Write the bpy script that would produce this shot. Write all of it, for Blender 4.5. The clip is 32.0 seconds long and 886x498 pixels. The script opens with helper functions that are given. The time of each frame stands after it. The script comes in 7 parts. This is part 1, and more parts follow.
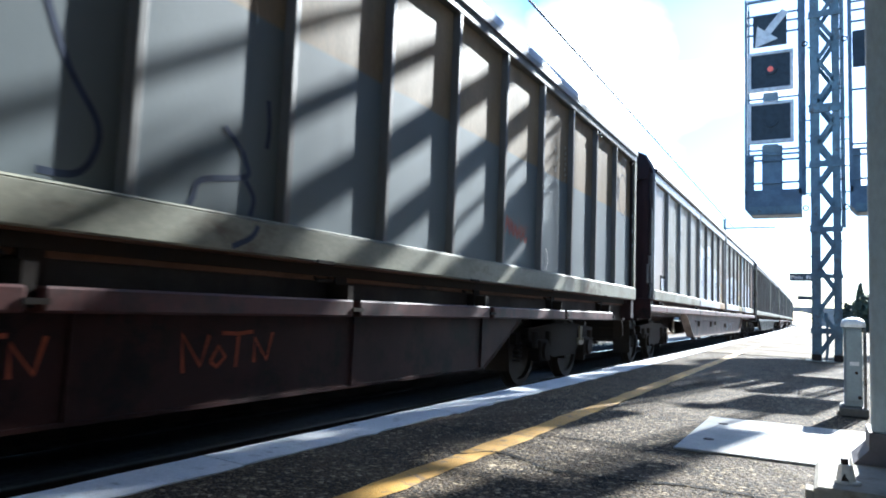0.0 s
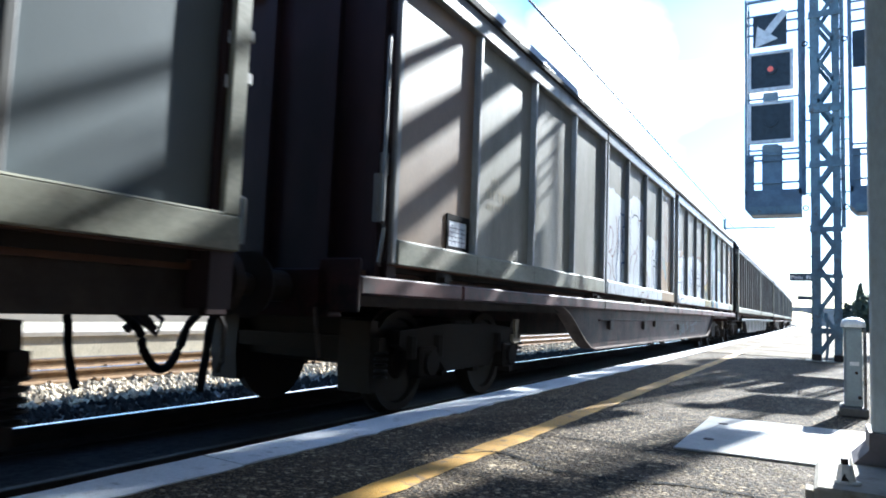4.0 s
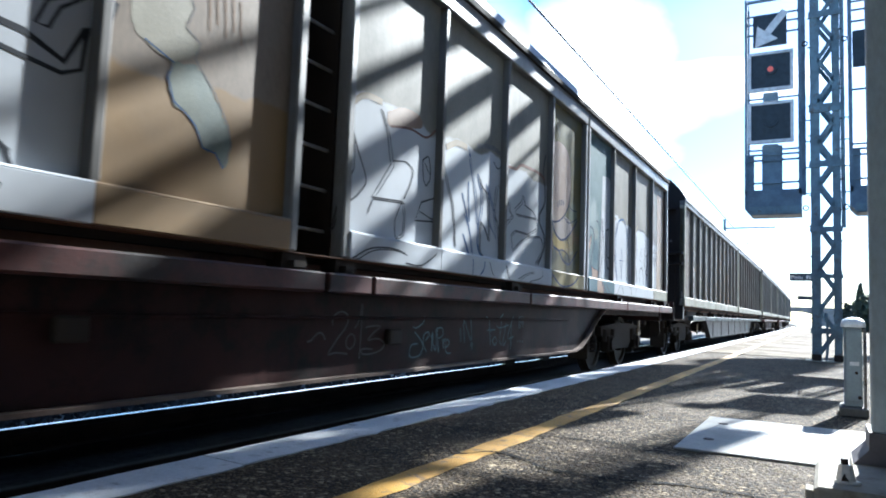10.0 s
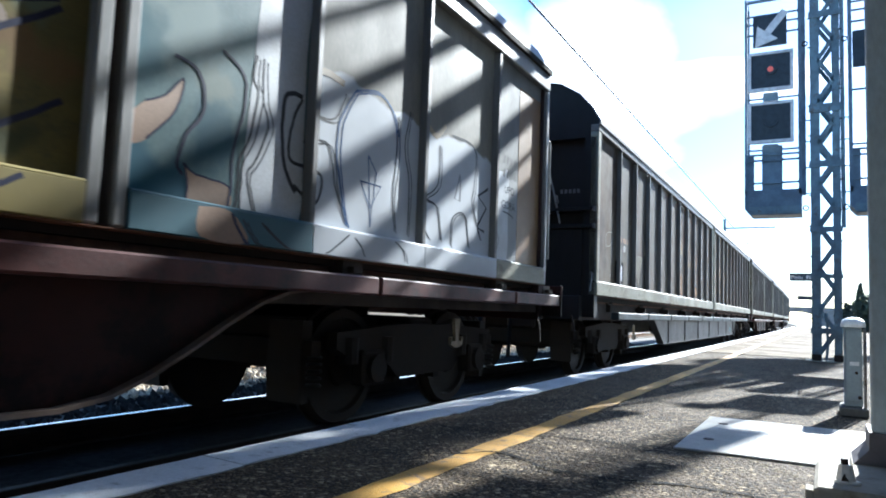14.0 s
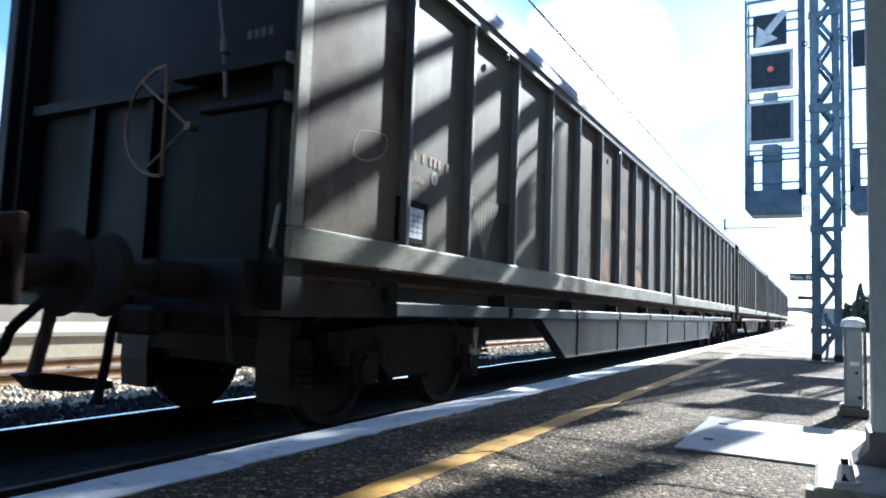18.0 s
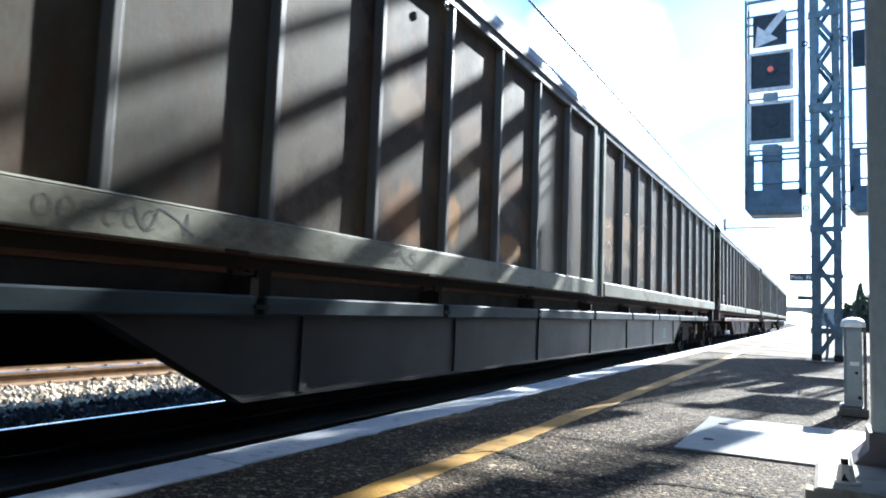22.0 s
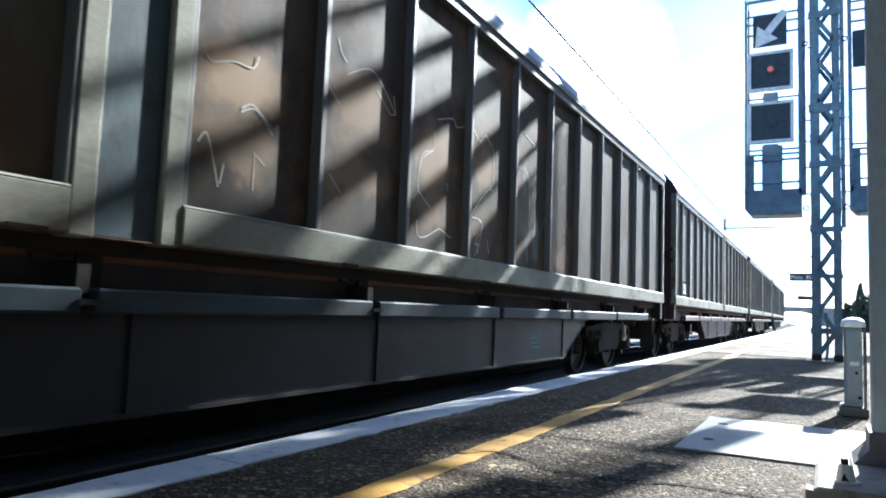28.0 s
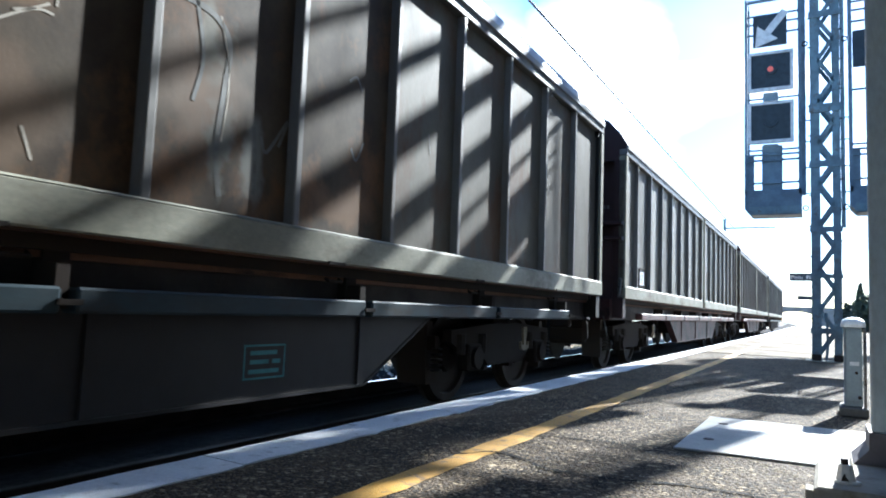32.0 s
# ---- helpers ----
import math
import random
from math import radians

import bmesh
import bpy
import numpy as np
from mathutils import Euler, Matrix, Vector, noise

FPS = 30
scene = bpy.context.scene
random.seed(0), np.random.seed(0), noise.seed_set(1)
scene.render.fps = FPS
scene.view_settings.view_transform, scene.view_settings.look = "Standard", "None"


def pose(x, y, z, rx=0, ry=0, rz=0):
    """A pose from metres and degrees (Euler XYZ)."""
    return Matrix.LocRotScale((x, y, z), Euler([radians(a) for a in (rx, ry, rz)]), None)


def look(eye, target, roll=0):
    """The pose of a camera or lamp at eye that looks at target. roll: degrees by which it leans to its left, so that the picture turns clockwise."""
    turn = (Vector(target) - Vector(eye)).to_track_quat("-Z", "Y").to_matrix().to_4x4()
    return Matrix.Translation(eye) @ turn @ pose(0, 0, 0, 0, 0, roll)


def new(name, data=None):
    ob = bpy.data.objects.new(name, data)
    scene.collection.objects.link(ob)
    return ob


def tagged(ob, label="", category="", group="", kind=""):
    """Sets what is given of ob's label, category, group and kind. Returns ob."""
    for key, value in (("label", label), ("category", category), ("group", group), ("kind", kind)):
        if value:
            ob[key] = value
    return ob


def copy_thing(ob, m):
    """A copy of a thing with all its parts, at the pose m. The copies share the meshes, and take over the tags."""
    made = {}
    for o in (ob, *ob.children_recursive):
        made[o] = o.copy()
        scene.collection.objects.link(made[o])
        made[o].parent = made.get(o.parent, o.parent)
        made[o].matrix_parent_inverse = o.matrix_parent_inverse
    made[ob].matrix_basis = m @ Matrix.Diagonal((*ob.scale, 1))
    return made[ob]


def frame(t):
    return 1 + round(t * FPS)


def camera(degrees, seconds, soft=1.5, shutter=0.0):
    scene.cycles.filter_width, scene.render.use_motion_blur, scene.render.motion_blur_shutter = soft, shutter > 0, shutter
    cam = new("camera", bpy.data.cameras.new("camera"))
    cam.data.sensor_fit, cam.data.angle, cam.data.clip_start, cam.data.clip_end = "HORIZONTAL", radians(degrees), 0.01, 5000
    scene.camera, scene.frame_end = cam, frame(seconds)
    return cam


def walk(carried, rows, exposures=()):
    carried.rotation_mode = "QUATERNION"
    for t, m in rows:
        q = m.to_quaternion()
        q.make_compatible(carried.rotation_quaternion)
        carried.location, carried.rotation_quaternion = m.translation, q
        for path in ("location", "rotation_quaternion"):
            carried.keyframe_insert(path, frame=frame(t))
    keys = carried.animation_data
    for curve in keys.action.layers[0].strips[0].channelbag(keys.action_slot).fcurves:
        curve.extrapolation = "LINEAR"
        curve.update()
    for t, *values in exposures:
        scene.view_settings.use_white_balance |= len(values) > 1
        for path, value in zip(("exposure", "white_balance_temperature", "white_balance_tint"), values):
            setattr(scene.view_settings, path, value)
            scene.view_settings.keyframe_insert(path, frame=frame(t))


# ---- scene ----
# Track line: x shift of everything that follows the slight left-hand curve of the line.
RADIUS = 5500.0
AXIS = -4.21          # near track's axis
RAIL_Z = -0.22        # rail top; the platform's surface is z = 0
EYE = (0.0, 0.0, 0.73)
SPEEDS = (2.34, 2.132, 1.926, 1.728, 1.545, 1.386, 1.255, 1.137, 1.028)   # m/s every 4 s


def bend(s):
    return -s * s / (2 * RADIUS)


def gone(t):
    """Metres that the train has rolled towards the camera at t seconds."""
    d = 0.13 * (1 - min(t, 3.0) / 3) ** 2
    for i in range(8):
        a, b = SPEEDS[i], SPEEDS[i + 1]
        h = min(max(t - 4 * i, 0.0), 4.0)
        d += a * h + (b - a) * h * h / 8
    return d


cam = camera(65.88, 32.0, soft=1.85, shutter=0.35)
AIM = (EYE[0] - 0.48493 * 10, EYE[1] + 0.87032 * 10, EYE[2] + 0.08598 * 10)
walk(cam, [(0.0, look(EYE, AIM, 2.156)), (32.0, look(EYE, AIM, 2.156))], exposures=[(0.0, 2.02, 5070, 8), (3.5, 2.02, 5070, 8), (6.0, 1.92, 5070, 8), (14.5, 1.84, 5070, 8), (17.0, 1.95, 5070, 8), (19.5, 2.02, 5070, 8), (32.0, 2.02, 5070, 8)])

# ---- light ----
SUN = Vector((0.181, 0.844, 0.506)).normalized()


def make_world():
    w = bpy.data.worlds.new("sky")
    scene.world = w
    w.use_nodes = True
    nt = w.node_tree
    nt.nodes.clear()
    out = nt.nodes.new("ShaderNodeOutputWorld")
    bg = nt.nodes.new("ShaderNodeBackground")
    sky = nt.nodes.new("ShaderNodeTexSky")
    sky.sky_type = 'NISHITA'
    sky.sun_disc = False
    sky.sun_elevation = math.asin(SUN.z)
    sky.sun_rotation = math.atan2(SUN.x, SUN.y)
    sky.air_density, sky.dust_density, sky.ozone_density = 1.0, 0.25, 1.2
    # broken white cloud, brightest towards the sun, over a pale blue sky
    co = nt.nodes.new("ShaderNodeTexCoord")
    mp = nt.nodes.new("ShaderNodeMapping")
    mp.inputs["Scale"].default_value = (1.0, 1.0, 1.9)
    mp.inputs["Location"].default_value = (0.30, 0.16, 0.05)
    no = nt.nodes.new("ShaderNodeTexNoise")
    no.inputs["Scale"].default_value = 2.3
    no.inputs["Detail"].default_value = 5.0
    no.inputs["Roughness"].default_value = 0.42
    sp = nt.nodes.new("ShaderNodeSeparateXYZ")
    low = nt.nodes.new("ShaderNodeMapRange")          # cloud closes up towards the horizon
    low.inputs["From Min"].default_value, low.inputs["From Max"].default_value = 0.55, 0.34
    low.inputs["To Min"].default_value, low.inputs["To Max"].default_value = 0.0, 0.13
    ad = nt.nodes.new("ShaderNodeMath")
    rp = nt.nodes.new("ShaderNodeMapRange")
    rp.inputs["From Min"].default_value, rp.inputs["From Max"].default_value = 0.60, 0.72
    bw = nt.nodes.new("ShaderNodeRGBToBW")
    mu = nt.nodes.new("ShaderNodeMath")
    mu.operation = 'MULTIPLY_ADD'
    mu.inputs[1].default_value, mu.inputs[2].default_value = 1.9, 0.4
    mx = nt.nodes.new("ShaderNodeMix")
    mx.data_type = 'RGBA'
    clear = nt.nodes.new("ShaderNodeHueSaturation")   # deep clear blue between the clouds
    clear.inputs["Saturation"].default_value, clear.inputs["Value"].default_value = 1.15, 0.86
    side = nt.nodes.new("ShaderNodeMapRange")         # the bank lies towards the sun
    side.inputs["From Min"].default_value, side.inputs["From Max"].default_value = 0.25, 0.6
    bank = nt.nodes.new("ShaderNodeMath")
    bank.operation = 'MULTIPLY'
    # a gap of blue above the cloud bank
    wob = nt.nodes.new("ShaderNodeTexNoise")
    wob.inputs["Scale"].default_value, wob.inputs["Detail"].default_value = 7.0, 5.0
    gap = nt.nodes.new("ShaderNodeVectorMath")
    gap.operation = 'DISTANCE'
    gap.inputs[1].default_value = (-0.120, 0.798, 0.590)
    bump = nt.nodes.new("ShaderNodeVectorMath")
    bump.operation = 'DISTANCE'
    bump.inputs[1].default_value = (-0.282, 0.898, 0.339)
    dg = nt.nodes.new("ShaderNodeMath")
    dg.operation = 'MULTIPLY_ADD'
    dg.inputs[1].default_value = 0.10
    rg = nt.nodes.new("ShaderNodeMapRange")
    rg.inputs["From Min"].default_value, rg.inputs["From Max"].default_value = 0.345, 0.425
    rg.inputs["To Min"].default_value = 0.1
    db = nt.nodes.new("ShaderNodeMath")
    db.operation = 'MULTIPLY_ADD'
    db.inputs[1].default_value = 0.14
    rb = nt.nodes.new("ShaderNodeMapRange")
    rb.inputs["From Min"].default_value, rb.inputs["From Max"].default_value = 0.190, 0.125
    # a flat streak of cloud that runs on from the bank
    flat = nt.nodes.new("ShaderNodeVectorMath")
    flat.operation = 'MULTIPLY'
    flat.inputs[1].default_value = (0.8, 0.3, 4.5)
    strip = nt.nodes.new("ShaderNodeVectorMath")
    strip.operation = 'DISTANCE'
    strip.inputs[1].default_value = (-0.155 * 0.8, 0.945 * 0.3, 0.309 * 4.5)
    ds = nt.nodes.new("ShaderNodeMath")
    ds.operation = 'MULTIPLY_ADD'
    ds.inputs[1].default_value = 0.10
    rs = nt.nodes.new("ShaderNodeMapRange")
    rs.inputs["From Min"].default_value, rs.inputs["From Max"].default_value = 0.20, 0.13
    full = nt.nodes.new("ShaderNodeMath")
    full.operation = 'MAXIMUM'
    both = nt.nodes.new("ShaderNodeMath")
    both.operation = 'MAXIMUM'
    cut = nt.nodes.new("ShaderNodeMath")
    cut.operation = 'MULTIPLY'
    for x, y in ((co.outputs["Generated"], wob.inputs["Vector"]), (co.outputs["Generated"], gap.inputs[0]), (co.outputs["Generated"], bump.inputs[0]),
                 (wob.outputs["Fac"], dg.inputs[0]), (gap.outputs["Value"], dg.inputs[2]), (dg.outputs[0], rg.inputs["Value"]),
                 (wob.outputs["Fac"], db.inputs[0]), (bump.outputs["Value"], db.inputs[2]), (db.outputs[0], rb.inputs["Value"]),
                 (rg.outputs["Result"], cut.inputs[0]), (rp.outputs["Result"], cut.inputs[1]), (cut.outputs[0], both.inputs[0]), (rb.outputs["Result"], both.inputs[1]),
                 (co.outputs["Generated"], flat.inputs[0]), (flat.outputs[0], strip.inputs[0]), (strip.outputs["Value"], ds.inputs[2]), (wob.outputs["Fac"], ds.inputs[0]), (ds.outputs[0], rs.inputs["Value"]),
                 (both.outputs[0], full.inputs[0]), (rs.outputs["Result"], full.inputs[1])):
        nt.links.new(x, y)
    for x, y in ((co.outputs["Generated"], mp.inputs["Vector"]), (mp.outputs["Vector"], no.inputs["Vector"]), (co.outputs["Generated"], sp.inputs["Vector"]),
                 (sp.outputs["Z"], low.inputs["Value"]), (no.outputs["Fac"], ad.inputs[0]), (low.outputs["Result"], bank.inputs[0]), (sp.outputs["Y"], side.inputs["Value"]), (side.outputs["Result"], bank.inputs[1]), (bank.outputs[0], ad.inputs[1]), (ad.outputs[0], rp.inputs["Value"]),
                 (full.outputs[0], mx.inputs[0]), (sky.outputs["Color"], clear.inputs["Color"]), (sky.outputs["Color"], bw.inputs["Color"]), (bw.outputs["Val"], mu.inputs[0]), (mu.outputs[0], mx.inputs[7]),
                 (clear.outputs["Color"], mx.inputs[6]), (mx.outputs[2], bg.inputs["Color"])):
        nt.links.new(x, y)
    bg.inputs["Strength"].default_value = 0.082
    nt.links.new(bg.outputs["Background"], out.inputs["Surface"])


make_world()
sun_data = bpy.data.lights.new("sun", 'SUN')
sun_data.energy, sun_data.angle, sun_data.color = 4.9, radians(0.6), (1.0, 0.89, 0.71)
sun_ob = new("sun", sun_data)
sun_ob.matrix_world = look(SUN * 60, (0, 0, 0))

# ---- materials ----
MATS = {}


def surface(name, colour, second=None, amount=0.5, scale=6.0, stretch=(1, 1, 1), rough=0.6, metal=0.0,
            bump=0.15, fine=60.0, dirt=None, dirt_amount=0.0, dirt_scale=2.0, random_tone=0.0, spec=0.5, sharp=0.12):
    """A weathered surface: a base colour, a second colour in patches, a fine grain and dirt with its own shape."""
    if name in MATS:
        return MATS[name]
    m = bpy.data.materials.new(name)
    MATS[name] = m
    m.use_nodes = True
    nt = m.node_tree
    N, Lk = nt.nodes, nt.links
    b = N["Principled BSDF"]
    b.inputs["Roughness"].default_value, b.inputs["Metallic"].default_value = rough, metal
    b.inputs["Specular IOR Level"].default_value = spec
    co = N.new("ShaderNodeTexCoord")
    mp = N.new("ShaderNodeMapping")
    mp.inputs["Scale"].default_value = stretch
    Lk.new(co.outputs["Object"], mp.inputs["Vector"])

    def noise_of(sc, detail, rg=0.6):
        n = N.new("ShaderNodeTexNoise")
        n.inputs["Scale"].default_value, n.inputs["Detail"].default_value, n.inputs["Roughness"].default_value = sc, detail, rg
        Lk.new(mp.outputs["Vector"], n.inputs["Vector"])
        return n

    def ramp(src, lo, hi):
        r = N.new("ShaderNodeMapRange")
        r.inputs["From Min"].default_value, r.inputs["From Max"].default_value = lo, hi
        Lk.new(src, r.inputs["Value"])
        return r.outputs["Result"]

    def mixed(fac, a, c):
        x = N.new("ShaderNodeMix")
        x.data_type = 'RGBA'
        if isinstance(fac, float):
            x.inputs[0].default_value = fac
        else:
            Lk.new(fac, x.inputs[0])
        for slot, v in ((6, a), (7, c)):
            if isinstance(v, tuple):
                x.inputs[slot].default_value = (*v, 1)
            else:
                Lk.new(v, x.inputs[slot])
        return x.outputs[2]

    second = second or tuple(0.72 * c for c in colour)
    big, small = noise_of(scale, 5), noise_of(fine, 4, 0.7)
    t = 0.62 - 0.24 * amount
    col = mixed(ramp(big.outputs["Fac"], t - sharp, t + sharp), colour, second)
    col = mixed(ramp(small.outputs["Fac"], 0.35, 0.75), col, mixed(0.22, col, (0.02, 0.02, 0.02)))
    if dirt:
        d = noise_of(dirt_scale, 7, 0.7)
        t = 0.68 - 0.3 * dirt_amount
        col = mixed(ramp(d.outputs["Fac"], t - 0.05, t + 0.09), col, dirt)
    if random_tone:
        oi = N.new("ShaderNodeObjectInfo")
        hs = N.new("ShaderNodeHueSaturation")
        Lk.new(ramp(oi.outputs["Random"], 0.0, 1.0), hs.inputs["Value"])
        hs.inputs["Value"].links[0].from_node.inputs["To Min"].default_value = 1 - random_tone
        hs.inputs["Value"].links[0].from_node.inputs["To Max"].default_value = 1 + random_tone
        Lk.new(col, hs.inputs["Color"])
        col = hs.outputs["Color"]
    Lk.new(col, b.inputs["Base Color"])
    rr = N.new("ShaderNodeMapRange")
    rr.inputs["To Min"].default_value, rr.inputs["To Max"].default_value = max(rough - 0.14, 0.05), min(rough + 0.14, 1)
    Lk.new(big.outputs["Fac"], rr.inputs["Value"])
    Lk.new(rr.outputs["Result"], b.inputs["Roughness"])
    if bump:
        bp = N.new("ShaderNodeBump")
        bp.inputs["Strength"].default_value, bp.inputs["Distance"].default_value = bump, 0.01
        ad = N.new("ShaderNodeMath")
        Lk.new(big.outputs["Fac"], ad.inputs[0])
        Lk.new(small.outputs["Fac"], ad.inputs[1])
        Lk.new(ad.outputs[0], bp.inputs["Height"])
        Lk.new(bp.outputs["Normal"], b.inputs["Normal"])
    return m


def painted_over(name, base, paint, top, wobble=0.35, scale=1.6, rough=0.6, spec=0.25):
    """Wagon paint that graffiti covers up to an uneven height (metres over the rail)."""
    if name in MATS:
        return MATS[name]
    m = surface(name, base, amount=0.4, scale=2.0, stretch=(1, 1, 0.45), rough=rough, fine=45, bump=0.08, spec=spec)
    nt = m.node_tree
    N, Lk = nt.nodes, nt.links
    b = N["Principled BSDF"]
    old = b.inputs["Base Color"].links[0].from_socket
    co = N.new("ShaderNodeTexCoord")
    sp = N.new("ShaderNodeSeparateXYZ")
    Lk.new(co.outputs["Object"], sp.inputs["Vector"])
    no = N.new("ShaderNodeTexNoise")
    no.inputs["Scale"].default_value, no.inputs["Detail"].default_value = scale, 3
    Lk.new(co.outputs["Object"], no.inputs["Vector"])
    ma = N.new("ShaderNodeMath")
    ma.operation = 'MULTIPLY_ADD'
    Lk.new(no.outputs["Fac"], ma.inputs[0])
    ma.inputs[1].default_value = 2 * wobble
    Lk.new(sp.outputs["Z"], ma.inputs[2])
    mr = N.new("ShaderNodeMapRange")
    mr.inputs["From Min"].default_value, mr.inputs["From Max"].default_value = top + wobble + 0.015, top + wobble - 0.015
    Lk.new(ma.outputs[0], mr.inputs["Value"])
    n2 = N.new("ShaderNodeTexNoise")
    n2.inputs["Scale"].default_value, n2.inputs["Detail"].default_value = 5, 6
    Lk.new(co.outputs["Object"], n2.inputs["Vector"])
    worn = N.new("ShaderNodeMix")
    worn.data_type = 'RGBA'
    Lk.new(n2.outputs["Fac"], worn.inputs[0])
    worn.inputs[6].default_value = (*paint, 1)
    worn.inputs[7].default_value = (*[0.75 * c + 0.04 for c in paint], 1)
    mx = N.new("ShaderNodeMix")
    mx.data_type = 'RGBA'
    Lk.new(mr.outputs["Result"], mx.inputs[0])
    Lk.new(old, mx.inputs[6])
    Lk.new(worn.outputs[2], mx.inputs[7])
    Lk.new(mx.outputs[2], b.inputs["Base Color"])
    return m


def bloomed(name, base, blooms):
    """A copy of a wall paint with soft sprayed or rusty blooms: (along, up, half width, half height, colour, strength)."""
    m = base.copy()
    m.name = name
    nt = m.node_tree
    N, Lk = nt.nodes, nt.links
    b = N["Principled BSDF"]
    co = N.new("ShaderNodeTexCoord")
    no = N.new("ShaderNodeTexNoise")
    no.inputs["Scale"].default_value, no.inputs["Detail"].default_value = 3.5, 4
    Lk.new(co.outputs["Object"], no.inputs["Vector"])
    warp = N.new("ShaderNodeVectorMath")
    warp.operation = 'MULTIPLY_ADD'
    warp.inputs[1].default_value = (0.45, 0.45, 0.45)
    Lk.new(no.outputs["Color"], warp.inputs[0])
    Lk.new(co.outputs["Object"], warp.inputs[2])
    col = b.inputs["Base Color"].links[0].from_socket
    for y, z, ry, rz, colour, amount in blooms:
        sc = N.new("ShaderNodeVectorMath")
        sc.operation = 'MULTIPLY_ADD'
        sc.inputs[1].default_value = (0, 1 / ry, 1 / rz)
        sc.inputs[2].default_value = (0, -(y + 0.225) / ry, -(z + 0.225) / rz)
        Lk.new(warp.outputs[0], sc.inputs[0])
        ln = N.new("ShaderNodeVectorMath")
        ln.operation = 'LENGTH'
        Lk.new(sc.outputs[0], ln.inputs[0])
        mr = N.new("ShaderNodeMapRange")
        mr.interpolation_type = 'SMOOTHSTEP'
        mr.inputs["From Min"].default_value, mr.inputs["From Max"].default_value = 1.35, 0.55
        mr.inputs["To Max"].default_value = amount
        Lk.new(ln.outputs["Value"], mr.inputs["Value"])
        mx = N.new("ShaderNodeMix")
        mx.data_type = 'RGBA'
        Lk.new(mr.outputs["Result"], mx.inputs[0])
        Lk.new(col, mx.inputs[6])
        mx.inputs[7].default_value = (*colour, 1)
        col = mx.outputs[2]
    Lk.new(col, b.inputs["Base Color"])
    return m


def plain(name, colour, rough=0.5, metal=0.0, spec=0.12):
    return surface(name, colour, amount=0.3, scale=9, rough=rough, metal=metal, bump=0.05, spec=spec)


def glow(name, colour, strength):
    if name in MATS:
        return MATS[name]
    m = bpy.data.materials.new(name)
    MATS[name] = m
    m.use_nodes = True
    b = m.node_tree.nodes["Principled BSDF"]
    b.inputs["Base Color"].default_value = (*colour, 1)
    b.inputs["Emission Color"].default_value = (*colour, 1)
    b.inputs["Emission Strength"].default_value = strength
    return m


wagon_grey = surface("wagon_grey", (0.122, 0.121, 0.102), (0.088, 0.085, 0.071), 0.45, 1.7, (1, 1, 0.35), 0.62, 0, 0.1, 40, (0.086, 0.069, 0.050), 0.26, 1.4, spec=0.20)
wagon_pale = surface("wagon_pale", (0.285, 0.282, 0.218), (0.212, 0.208, 0.157), 0.4, 2.5, (1, 0.5, 1), 0.6, 0, 0.1, 40, (0.13, 0.105, 0.075), 0.32, 3, spec=0.3)
wagon_worn = surface("wagon_worn", (0.120, 0.111, 0.088), (0.074, 0.066, 0.051), 0.5, 1.3, (1, 1, 0.5), 0.62, 0, 0.1, 40, (0.085, 0.047, 0.025), 0.42, 1.2, spec=0.20)
wagon_rust = surface("wagon_rust", (0.130, 0.112, 0.080), (0.110, 0.074, 0.044), 0.6, 1.1, (1, 1, 0.8), 0.62, 0, 0.1, 40, (0.044, 0.026, 0.017), 0.45, 1.7, spec=0.20)
# Paler wall grey, used on the last three wagons only.
far_wall = surface("wagon_far_pale", (0.205, 0.195, 0.165), (0.15, 0.14, 0.115), 0.5, 1.4, (1, 1, 0.5), 0.60, 0, 0.1, 40, (0.10, 0.075, 0.05), 0.3, 1.2, spec=0.5)
wagon_rib = surface("wagon_rib", (0.115, 0.113, 0.107), (0.078, 0.069, 0.057), 0.4, 3, (1, 1, 0.3), 0.5, 0, 0.08, 50, spec=0.6)
alu = surface("aluminium", (0.27, 0.27, 0.265), (0.20, 0.195, 0.185), 0.4, 3, (1, 1, 0.3), 0.42, 0.3, 0.06, 50)
oxide = surface("red_oxide", (0.100, 0.031, 0.026), (0.060, 0.023, 0.020), 0.5, 2.5, (1, 1, 1), 0.6, 0, 0.15, 40, (0.026, 0.019, 0.017), 0.45, 2.4, spec=0.35)
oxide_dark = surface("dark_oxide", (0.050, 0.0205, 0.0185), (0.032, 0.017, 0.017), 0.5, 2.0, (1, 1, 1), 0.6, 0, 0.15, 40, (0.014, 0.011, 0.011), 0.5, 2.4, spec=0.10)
end_brown = surface("end_brown", (0.04, 0.02, 0.021), (0.024, 0.015, 0.015), 0.5, 2.0, (1, 1, 0.5), 0.6, 0, 0.1, 40, spec=0.2)
end_slate = surface("end_slate", (0.0125, 0.0115, 0.0115), (0.0085, 0.0075, 0.0070), 0.5, 2.0, (1, 1, 0.5), 0.6, 0, 0.1, 40, spec=0.2)
teal_bar = surface("teal_bar", (0.032, 0.053, 0.065), (0.022, 0.031, 0.037), 0.45, 2.4, (1, 0.5, 1), 0.6, 0, 0.12, 40, (0.032, 0.029, 0.026), 0.35, 3, spec=0.18)
teal_strip = surface("teal_strip", (0.075, 0.125, 0.145), (0.045, 0.065, 0.075), 0.45, 2.4, (1, 1, 0.5), 0.55, 0, 0.12, 40, (0.04, 0.035, 0.03), 0.3, 3, spec=0.3)
under_brown = surface("under_brown", (0.085, 0.072, 0.064), (0.05, 0.044, 0.042), 0.5, 2, (1, 1, 1), 0.85, 0, 0.15, 40, spec=0.1)
